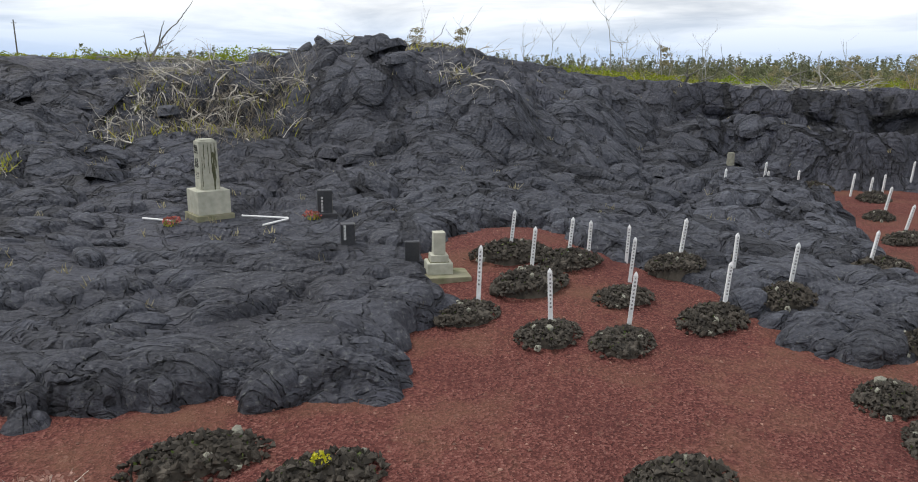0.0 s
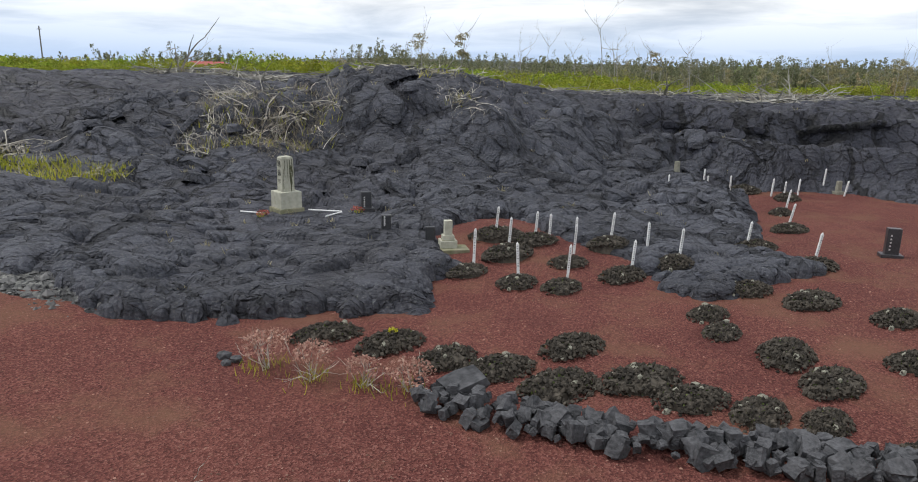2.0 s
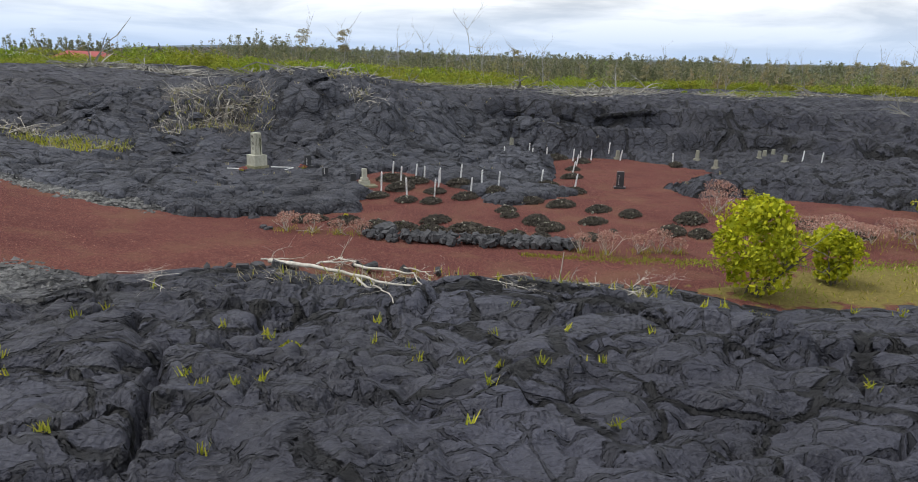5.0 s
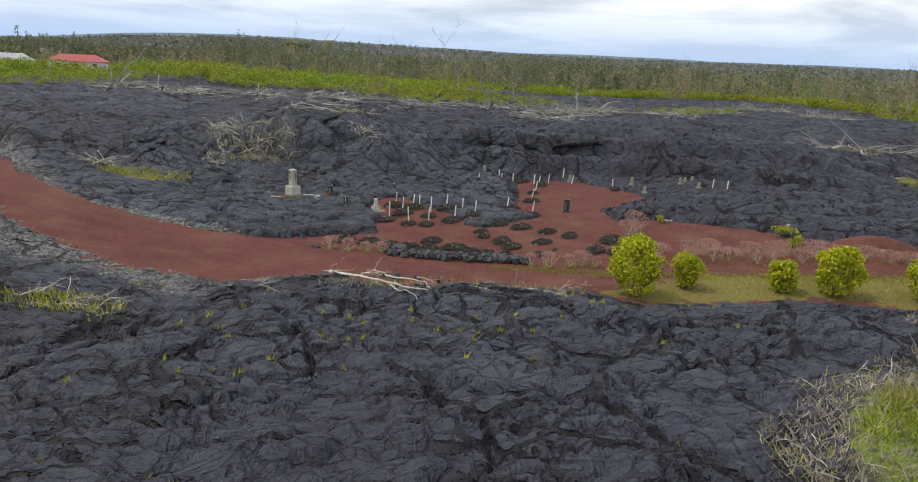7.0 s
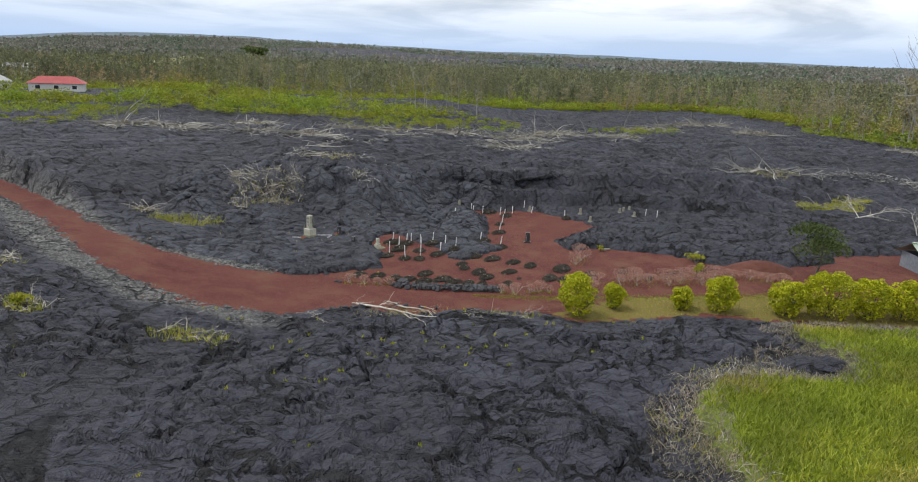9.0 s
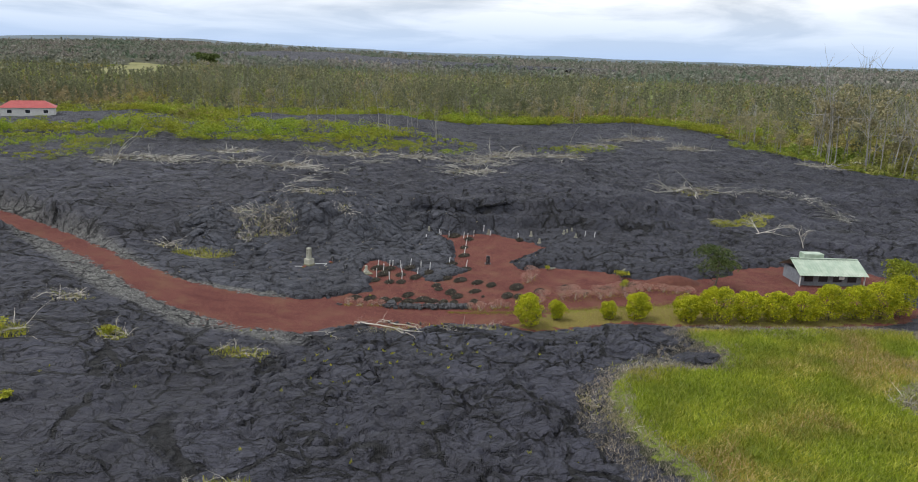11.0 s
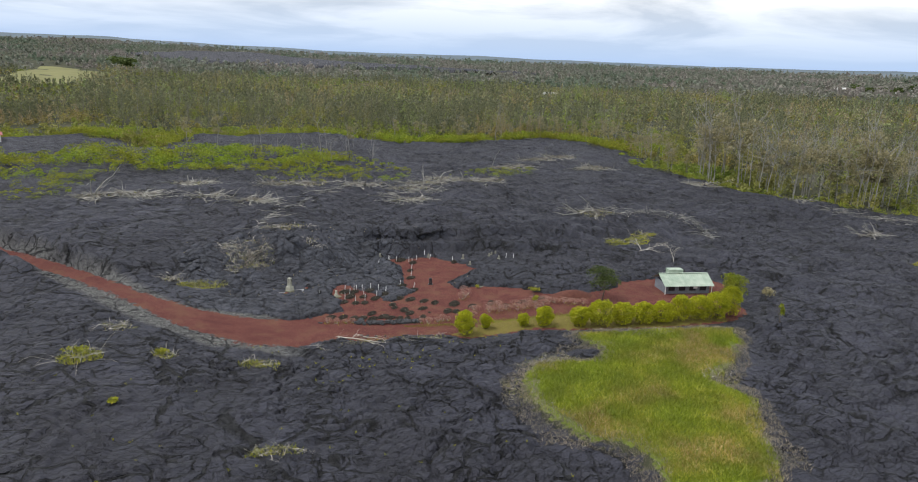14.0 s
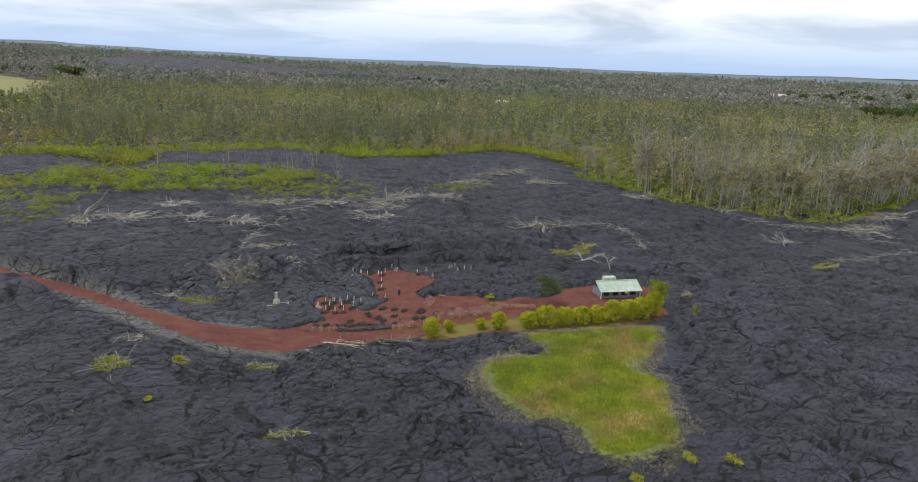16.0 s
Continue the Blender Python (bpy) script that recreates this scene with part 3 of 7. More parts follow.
    low_rim = step((4 - y) / 3) * step((x + 24) / 8)
    # the front by the graves creeps out in a thin lip and rises gently behind it
    front = step((y - 5) / 2) * step((21 - y) / 3) * step((13 - x) / 3)
    lip = 0.34 * np.sqrt(np.clip(edge / 0.4, 0, 1)) + 0.66 * step(edge / 5.5)
    steep = np.sqrt(np.clip(edge / 1.1, 0, 1)) * (1 - front) + lip * front
    thick = (steep * (1 - low_rim) + np.clip(edge / 4.5, 0, 1) * low_rim) * (1 - 0.75 * verge)
    low = np.minimum(base_z(x, y) + 2.0 * step((y - 40) / 40) * (0.2 + 0.8 * step((x + 75) / 50)) + 1.1 * step(-meadow / 4 + 0.6), ground_z(x, y))
    z = np.where(edge > 0, low + np.maximum(full, 0.12) * thick + 0.04 * verge * fbm(x * 5, y * 5, 99, 3), low - 0.35)
    z = np.where(edge > 0, z, low + np.maximum(-0.35, edge))
    # level lava round the monument and the black headstones
    for px, py, rx, ry, pz in ((-5.9, 16.75, 2.3, 0.95, 0.84), (-3.6, 17.6, 0.7, 0.6, 0.72), (-2.6, 15.1, 0.5, 0.45, 0.62), (-1.15, 14.5, 0.4, 0.35, 0.42)):
        w = np.exp(-(((x - px) / rx) ** 2 + ((y - py) / ry) ** 2) ** 2)
        z = z * (1 - w) + (pz + 0.12 * (z - pz)) * w
    return z, verge, edge


GRID = {}


def top_z(x, y):
    """Height of whatever lies on top, read between the grid's corners."""
    x, y = np.atleast_1d(np.asarray(x, float)), np.atleast_1d(np.asarray(y, float))
    xs, ys, z = GRID["xs"], GRID["ys"], GRID["z"]
    i, j = np.clip(np.searchsorted(xs, x) - 1, 0, len(xs) - 2), np.clip(np.searchsorted(ys, y) - 1, 0, len(ys) - 2)
    fx, fy = np.clip((x - xs[i]) / (xs[i + 1] - xs[i]), 0, 1), np.clip((y - ys[j]) / (ys[j + 1] - ys[j]), 0, 1)
    low = z[j, i] * (1 - fx) + z[j, i + 1] * fx
    high = z[j + 1, i] * (1 - fx) + z[j + 1, i + 1] * fx
    out = low * (1 - fy) + high * fy
    beyond = (x < xs[0]) | (x > xs[-1]) | (y < ys[0]) | (y > ys[-1])
    return np.where(beyond, ground_z(x, y), out) if beyond.any() else out


def at(x, y, sink=0.0):
    return float(top_z(x, y)[0]) - sink


# ---- mesh helpers ----
def mesh_of(name, verts, faces, mats=(), smooth=False):
    me = bpy.data.meshes.new(name)
    verts, faces = np.asarray(verts, np.float32), np.asarray(faces, np.int32)
    k = faces.shape[1]
    me.vertices.add(len(verts))
    me.vertices.foreach_set("co", verts.ravel())
    me.loops.add(faces.size)
    me.loops.foreach_set("vertex_index", faces.ravel())
    me.polygons.add(len(faces))
    me.polygons.foreach_set("loop_start", np.arange(len(faces), dtype=np.int32) * k)
    for m in mats:
        me.materials.append(m)
    me.update(calc_edges=True)
    me.polygons.foreach_set("use_smooth", np.full(len(faces), smooth))
    return me


def part(name, bm, mat, parent, label=""):
    """Links a bmesh, or a mesh, as one object under a thing or a part."""
    if isinstance(bm, bmesh.types.BMesh):
        me = bpy.data.meshes.new(name)
        bm.to_mesh(me)
        bm.free()
    else:
        me = bm
    if not me.materials:
        me.materials.append(mat)
    ob = new(name, me)
    ob.parent = parent
    return tagged(ob, label)


def box(bm, x, y, z, sx, sy, sz, bevel=0.0, turn=0.0, taper=1.0):
    """A block on its base at (x, y, z)."""
    made = bmesh.ops.create_cube(bm, size=1)["verts"]
    for v in made:
        k = taper if v.co.z > 0 else 1
        v.co = Vector((v.co.x * sx * k, v.co.y * sy * k, (v.co.z + 0.5) * sz))
    if turn:
        bmesh.ops.rotate(bm, verts=made, cent=(0, 0, 0), matrix=Matrix.Rotation(turn, 3, "Z"))
    bmesh.ops.translate(bm, verts=made, vec=(x, y, z))
    if bevel:
        edges = list({e for v in made for e in v.link_edges})
        bmesh.ops.bevel(bm, geom=edges, offset=bevel, segments=2, affect="EDGES", profile=0.5)
    return bm


def block(*a, **k):
    return box(bmesh.new(), *a, **k)


def axis(lo, hi, a, b, d, growth, cap):
    mid = list(np.arange(a, b, d))
    left, right, s, p = [], [], d, a
    while p > lo:
        s = min(s * growth, cap(p))
        p -= s
        left.append(p)
    s, p = d, mid[-1]
    while p < hi:
        s = min(s * growth, cap(p))
        p += s
        right.append(p)
    return np.array(left[::-1] + mid + right)


def sheet(xs, ys):
    X, Y = np.meshgrid(xs, ys)
    nx, ny = len(xs), len(ys)
    i = np.arange(nx * ny).reshape(ny, nx)
    quads = np.stack([i[:-1, :-1], i[:-1, 1:], i[1:, 1:], i[1:, :-1]], -1).reshape(-1, 4)
    return X.ravel(), Y.ravel(), quads


# ---- ground ----
def build_ground():
    xs = axis(-4200, 4300, -52, 60, 0.75, 1.08, lambda p: 120)
    ys = axis(-2500, 4600, -14, 62, 0.75, 1.08, lambda p: 120)
    X, Y, quads = sheet(xs, ys)
    Z = ground_z(X, Y)
    me = mesh_of("ground", np.stack([X, Y, Z], -1), quads, [M_GROUND], True)
    zone = np.zeros((len(X), 4), np.float32)
    zone[:, 0] = np.clip(1.0 + inside(CINDER, X, Y) * 0.35, 0, 1)
    zone[:, 1] = np.clip(0.5 + (inside(MEADOW, X, Y) - 1.0) * 0.35, 0, 1)
    zone[:, 2] = np.clip(0.45 + inside(TRACK, X, Y) * 0.35, 0, 0.85)
    zone[:, 3] = 1
    a = me.color_attributes.new("zone", "FLOAT_COLOR", "POINT")
    a.data.foreach_set("color", zone.ravel())
    tagged(new("ground", me), "red volcanic cinder ground giving way to soil", "ground", kind="structure")


def build_lava():
    fine = lambda p: 0.21 + 0.003 * abs(p) if abs(p) < 60 else 0.39 + 0.03 * (abs(p) - 60)
    xs = axis(-150, 260, -11, 11, 0.12, 1.03, fine)
    ys = axis(-120, 232, 7, 24, 0.12, 1.03, fine)
    X, Y = (a.ravel() for a in np.meshgrid(xs, ys))
    GRID.update(xs=xs, ys=ys, z=np.maximum(lava_z(X, Y)[0], ground_z(X, Y)).reshape(len(ys), len(xs)))
    # rings round the road, close together near it and wider with distance
    rings = [4.0]
    while rings[-1] < 290:
        rings.append(rings[-1] + max(0.11, 0.0070 * rings[-1]))
    turns = np.linspace(0, 2 * np.pi, 901)[:-1]
    R, A = np.meshgrid(np.array(rings), turns)
    X, Y = (R * np.sin(A)).ravel(), 2 + (R * np.cos(A)).ravel()
    i = np.arange(R.size).reshape(R.shape)
    j = np.roll(i, -1, axis=0)
    quads = np.stack([i[:, :-1], i[:, 1:], j[:, 1:], j[:, :-1]], -1).reshape(-1, 4)
    quads = quads[(Y[quads] > -125).all(axis=1)]
    Z, verge, edge = lava_z(X, Y)
    quads = quads[(edge[quads] > -0.45).any(axis=1)][:, ::-1]
    used = np.zeros(len(X), bool)
    used[quads] = True
    order = np.cumsum(used) - 1
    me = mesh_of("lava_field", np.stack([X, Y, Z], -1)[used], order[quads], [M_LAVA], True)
    # share of paler, rougher crust, fading outwards from the burial ground
    paling = np.exp(-((X - 2) / 26) ** 2 - ((Y - 20) / 20) ** 2) * np.clip(0.8 + 0.9 * fbm(X * 0.1, Y * 0.1, 19, 3), 0, 1)
    me.attributes.new("paling", "FLOAT", "POINT").data.foreach_set("value", paling[used].astype(np.float32))
    whole = np.maximum(np.exp(-(X / 12) ** 2 - ((Y - 12) / 5.5) ** 2), 0.5 * np.exp(-(X / 22) ** 2 - ((Y - 26) / 13) ** 2))
    me.attributes.new("whole", "FLOAT", "POINT").data.foreach_set("value", whole[used].astype(np.float32))
    a = me.attributes.new("gravel", "FLOAT", "POINT")
    a.data.foreach_set("value", verge[used].astype(np.float32))
    tagged(new("lava_field", me), "hardened black ropy lava flow with cracks", "lava", kind="structure")


def build_ledge():
    """Crust that juts out over the hollow behind the clearing."""
    xs = np.arange(9.0, 40.0, 0.2)
    out = 0.36 * np.clip(0.5 + 1.4 * vnoise(xs * 0.3, 0 * xs, 401), 0, 1) * (np.exp(-((xs - 23) / 4.5) ** 2) + 0.8 * np.exp(-((xs - 34) / 2.5) ** 2))
    rows = []
    ys = np.arange(18, 46, 0.1)
    for x, o in zip(xs, out):
        z = lava_z(np.full(len(ys), x), ys)[0]
        start = np.interp(x, [2, 12, 20, 31, 42], [19, 30.5, 29.5, 27, 24])
        run = np.interp(x, [2, 12, 20, 45], [16, 7, 6, 12])
        near = (ys > start + 0.3 * run) & (ys < start + 0.9 * run)
        jump = np.where(near, np.interp(ys + 0.4, ys, z) - np.interp(ys - 0.4, ys, z), -9)
        y0 = ys[int(np.argmax(jump))]
        top = float(np.interp(y0 + 0.9, ys, z))
        rows.append((y0, top, o))
    rows = np.array(rows)
    k = np.ones(9) / 9
    y0, top = (np.convolve(np.pad(rows[:, i], 4, mode="edge"), k, "valid") for i in (0, 1))
    o = rows[:, 2]
    rag = 0.5 * fbm(xs * 0.8, 0 * xs, 405, 4)
    rag = rag + 0.22 * vnoise(xs * 2.1, 0 * xs, 407)
    top = top - 0.42 - 0.5 * (1 - step(o / 0.25)) + 0.25 * fbm(xs * 0.5, 0 * xs, 409, 3)
    prof = ((1.6, -0.25, 0), (0.9, 0.02, 0), (0.2, 0.08, 0), (0.0, 0.04, -0.6), (0.0, -0.02, -0.95), (0.0, -0.16, -1.05), (0.0, -0.34, -0.92), (0.3, -0.45, -0.3), (1.2, -0.6, 0.0))
    V = np.concatenate([np.stack([xs, y0 + a + c * o + rag * (c != 0), top + b + 0.2 * rag], -1) for a, b, c in prof])
    n = len(xs)
    i = np.arange(len(prof) * n).reshape(len(prof), n)
    q = np.stack([i[:-1, :-1], i[1:, :-1], i[1:, 1:], i[:-1, 1:]], -1).reshape(-1, 4)
    tagged(new("lava_ledge", mesh_of("lava_ledge", V, q, [M_LAVA], True)), "jutting crust of black lava over a dark hollow", "lava", kind="structure")


def toe_shape(r, rope):
    """One rounded lobe of crust, unit size, with rope folds across its crown."""
    rings, around = 6, 16
    a = np.arange(around) * 2 * np.pi / around
    wob = 1 + 0.10 * np.sin(2 * a + r.random() * 6) + 0.07 * np.sin(3 * a + r.random() * 6)
    v, f = [(0.0, 0.0, 1.0)], []
    for k in range(1, rings + 1):
        q = k / rings
        up = (1 - q ** 2.6) ** 0.55 if k < rings else -0.55
        x, y = q * wob * np.cos(a), q * wob * np.sin(a)
        z = up + rope * 0.10 * np.sin(13 * (y + 0.35 * x * x)) * (1 - q * q)
        v += list(zip(x, y, z))
    for i in range(around):
        j = (i + 1) % around
        f.append((0, 1 + i, 1 + j))
        for k in range(rings - 1):
            p, t = 1 + k * around, 1 + (k + 1) * around
            f += [(p + i, t + i, t + j), (p + i, t + j, p + j)]
    return np.array(v), np.array(f)


def build_toes():
    """Overlapping lobes that bud from the lava's front and lie over its slope."""
    r = np.random.default_rng(77)
    shapes = [toe_shape(r, k % 2) for k in range(10)]
    n = 9000
    x, y = r.uniform(-19, 15, n), r.uniform(7.5, 34, n)
    x[6000:], y[6000:] = r.uniform(-15, 13, 3000), r.uniform(8, 19, 3000)
    z, verge, edge = lava_z(x, y)
    share = np.where(edge < 1.4, 0.95, 0.05 + 0.5 * step(0.35 + 3 * fbm(x * 0.3, y * 0.3, 501, 2)))
    level = np.hypot((x + 5.9) / 2.5, (y - 16.6) / 1.4) > 1
    for px, py, rad in ((-0.45, 13.8, 1.5), (-3.6, 17.4, 1.1), (-2.6, 14.8, 1.0), (-1.15, 14.2, 0.9), (4.6, 15.0, 0.9), (6.2, 13.2, 0.9), (4.5, 12.4, 0.9), (2.2, 14.8, 1.0), (0.95, 15, 1.0), (10, 16.5, 0.9), (5.9, 15.2, 0.5), (3.2, 15.5, 0.8)):
        level &= np.hypot(x - px, y - py) > rad
    ok = (edge > 0.12) & (verge < 0.3) & (r.random(n) < share) & level
    x, y, edge = x[ok], y[ok], edge[ok]
    gx = (top_z(x + 0.35, y) - top_z(x - 0.35, y)) / 0.7
    gy = (top_z(x, y + 0.35) - top_z(x, y - 0.35)) / 0.7
    z = top_z(x, y)
    pieces = []
    for k in range(len(x)):
        v, f = shapes[int(r.integers(10))]
        big = (0.12 + 0.22 * r.random() ** 1.3) if edge[k] < 0.8 else 0.18 + (0.30 if edge[k] < 1.6 else 0.42) * r.random() ** 1.5
        long, tall = big * (1.0 + 0.7 * r.random()), big * (0.42 + 0.3 * r.random()) * (1.6 if edge[k] < 0.8 else 1.0)
        c, t = r.random() * 6.283, v * [long, big, tall]
        px, py = t[:, 0] * math.cos(c) - t[:, 1] * math.sin(c), t[:, 0] * math.sin(c) + t[:, 1] * math.cos(c)
        px, py = px * 1.25, py * 0.9
        sx, sy = float(np.clip(gx[k], -1.1, 1.1)), float(np.clip(gy[k], -1.1, 1.1))
        pieces.append((np.stack([x[k] + px, y[k] + py, z[k] - 0.02 + t[:, 2] + px * sx + py * sy], -1), f))
    v, f = join(pieces)
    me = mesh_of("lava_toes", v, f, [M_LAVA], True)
    me.attributes.new("paling", "FLOAT", "POINT").data.foreach_set("value", np.full(len(v), 0.9, np.float32))
    whole = np.maximum(np.exp(-(v[:, 0] / 12) ** 2 - ((v[:, 1] - 12) / 5.5) ** 2), 0.5)
    me.attributes.new("whole", "FLOAT", "POINT").data.foreach_set("value", whole.astype(np.float32))
    tagged(new("lava_toes", me), "rounded lobes and toes of ropy black lava", "lava", kind="stuff")


build_ground()
build_lava()
build_ledge()


# ---- scattered geometry ----
rng = np.random.default_rng(7)


def leaf_cloud(centre, radii, count, size, seed, hollow=0.55, flat=0.0, lump=0.25):
    """Small quads scattered through an uneven ellipsoid."""
    r = np.random.default_rng(seed)
    d = r.normal(size=(count, 3))
    d /= np.linalg.norm(d, axis=1)[:, None]
    d[:, 2] = np.where(d[:, 2] < -0.5, -d[:, 2], d[:, 2])
    lobes = r.normal(size=(7, 3))
    lobes /= np.linalg.norm(lobes, axis=1)[:, None]
    near = np.clip((d @ lobes.T).max(axis=1), 0, 1) ** 3
    rad = (1 - lump + lump * 1.3 * near) * (hollow + (1 - hollow) * r.random(count) ** 0.4)
    p = np.asarray(centre) + d * rad[:, None] * np.asarray(radii)
    return quads_at(p, size * (0.6 + 0.8 * r.random(count)), r, flat)


def quads_at(p, size, r, flat=0.0, wide=0.28):
    n = len(p)
    u = r.normal(size=(n, 3))
    u[:, 2] *= 1 - flat
    u /= np.linalg.norm(u, axis=1)[:, None]
    w = r.normal(size=(n, 3))
    w[:, 2] *= 1 - flat
    w -= (w * u).sum(1)[:, None] * u
    w /= np.linalg.norm(w, axis=1)[:, None]
    s = np.broadcast_to(np.asarray(size, float), (n,))[:, None]
    v = np.stack([p - u * s * 0.5, p + w * s * wide, p + u * s * 0.5, p - w * s * wide], 1).reshape(-1, 3)
    return v, np.arange(4 * n).reshape(n, 4)


def blades_at(p, height, width, r, lean=0.5):
    """Upright grass blades as narrow quads."""
    n = len(p)
    a = r.random(n) * 2 * np.pi
    side = np.stack([np.cos(a), np.sin(a), 0 * a], 1) * (np.broadcast_to(width, (n,))[:, None] * 0.5)
    h = np.broadcast_to(height, (n,)) * (0.6 + 0.7 * r.random(n))
    tip = np.stack([lean * h * r.normal(size=n) * 0.6, lean * h * r.normal(size=n) * 0.6, h], 1)
    v = np.stack([p - side, p + side, p + side * 0.25 + tip, p - side * 0.25 + tip], 1).reshape(-1, 3)
    return v, np.arange(4 * n).reshape(n, 4)


def join(pieces):
    vs, fs, k = [], [], 0
    for v, f in pieces:
        vs.append(v)
        fs.append(f + k)
        k += len(v)
    return np.concatenate(vs), np.concatenate(fs)


def tube(path, r0, r1, sides=5):
    """A tapering limb along a list of points."""
    path = np.asarray(path, float)
    n = len(path)
    t = np.gradient(path, axis=0)
    t /= np.linalg.norm(t, axis=1)[:, None] + 1e-9
    ref = np.where(np.abs(t[:, 2:3]) > 0.8, [[1.0, 0, 0]], [[0, 0, 1.0]])
    u = np.cross(t, ref)
    u /= np.linalg.norm(u, axis=1)[:, None] + 1e-9
    w = np.cross(t, u)
    rad = np.linspace(r0, r1, n)[:, None]
    a = np.arange(sides) * 2 * np.pi / sides
    rings = path[:, None, :] + rad[:, None, :] * (np.cos(a)[None, :, None] * u[:, None, :] + np.sin(a)[None, :, None] * w[:, None, :])
    v = rings.reshape(-1, 3)
    f = []
    for i in range(n - 1):
        for k in range(sides):
            j = (k + 1) % sides
            f.append((i * sides + k, i * sides + j, (i + 1) * sides + j, (i + 1) * sides + k))
    return v, np.array(f)


def limb(start, direction, length, r, wander=0.25, n=7, droop=0.0):
    p, d = [np.asarray(start, float)], np.asarray(direction, float)
    d = d / np.linalg.norm(d)
    for _ in range(n - 1):
        p.append(p[-1] + d * length / (n - 1))
        d = d + r.normal(size=3) * wander / 2 + np.array([0, 0, -droop])
        d /= np.linalg.norm(d)
    return np.array(p)


def branching(start, direction, length, radius, r, levels=2, forks=4, wander=0.25, droop=0.0, sides=5):
    main = limb(start, direction, length, r, wander, 8, droop)
    out = [tube(main, radius, radius * 0.3, sides)]
    if levels:
        for _ in range(forks):
            k = r.integers(2, 8)
            d = main[min(k, 7)] - main[k - 1]
            d = d / np.linalg.norm(d) + r.normal(size=3) * 0.55
            out += branching(main[min(k, 7)], d, length * (0.3 + 0.3 * r.random()), radius * 0.5, r, levels - 1, max(2, forks - 1), wander * 1.2, droop, max(3, sides - 1))
    return out


def rock_mesh(name, seed, mat, flat=0.75):
    r = random.Random(seed)
    bm = bmesh.new()
    bmesh.ops.create_icosphere(bm, subdivisions=1, radius=0.5)
    for v in bm.verts:
        k = 0.78 + 0.42 * r.random()
        v.co = Vector((v.co.x * k * 1.1, v.co.y * k, v.co.z * k * flat))
    me = bpy.data.meshes.new(name)
    bm.to_mesh(me)
    bm.free()
    me.materials.append(mat)
    return me


def block_mesh(name, seed, mat):
    """An angular, roughly block-shaped stone."""
    r = random.Random(seed)
    bm = bmesh.new()
    bmesh.ops.create_cube(bm, size=0.8)
    bmesh.ops.subdivide_edges(bm, edges=bm.edges[:], cuts=1, use_grid_fill=True)
    for v in bm.verts:
        n = max(abs(c) for c in v.co) / max(v.co.length, 1e-6)
        k = (0.82 + 0.25 * n) * r.uniform(0.82, 1.14)
        v.co = Vector((v.co.x * k * 1.25, v.co.y * k, v.co.z * k * 0.85))
    me = bpy.data.meshes.new(name)
    bm.to_mesh(me)
    bm.free()
    me.materials.append(mat)
    return me


def rock_arrays(p, size, r, flat=0.7):
    """Many small angular stones in one go (octahedra with shaken corners)."""
    n = len(p)
    o = np.array([(1, 0, 0), (0, 1, 0), (-1, 0, 0), (0, -1, 0), (0, 0, 1), (0, 0, -1)], float)
    v = o[None] * (0.65 + 0.6 * r.random((n, 6, 1))) + 0.22 * r.normal(size=(n, 6, 3))
    v[:, :, 2] *= flat
    a = r.random(n) * 2 * np.pi
    c, s = np.cos(a)[:, None], np.sin(a)[:, None]
    v[:, :, 0], v[:, :, 1] = v[:, :, 0] * c - v[:, :, 1] * s, v[:, :, 0] * s + v[:, :, 1] * c
    v = v * (np.broadcast_to(size, (n,))[:, None, None] * 0.5) + p[:, None, :]
    t = np.array([(0, 1, 4), (1, 2, 4), (2, 3, 4), (3, 0, 4), (1, 0, 5), (2, 1, 5), (3, 2, 5), (0, 3, 5)])
    f = (np.arange(n)[:, None, None] * 6 + t[None]).reshape(-1, 3)
    return v.reshape(-1, 3), f


def empty(name, x, y, z, turn=0.0):
    ob = new(name)
    ob.matrix_basis = pose(x, y, z, 0, 0, turn)
    return ob


def text_mesh(body, size, depth, mat):
    cu = bpy.data.curves.new("inscription", "FONT")
    cu.body, cu.size, cu.extrude, cu.align_x, cu.align_y = body, size, depth, "CENTER", "CENTER"
    cu.offset = -0.003
    ob = bpy.data.objects.new("inscription", cu)
    scene.collection.objects.link(ob)
    me = bpy.data.meshes.new_from_object(ob.evaluated_get(bpy.context.evaluated_depsgraph_get()))
    bpy.data.objects.remove(ob)
    me.materials.clear()
    me.materials.append(mat)
    return me


build_toes()


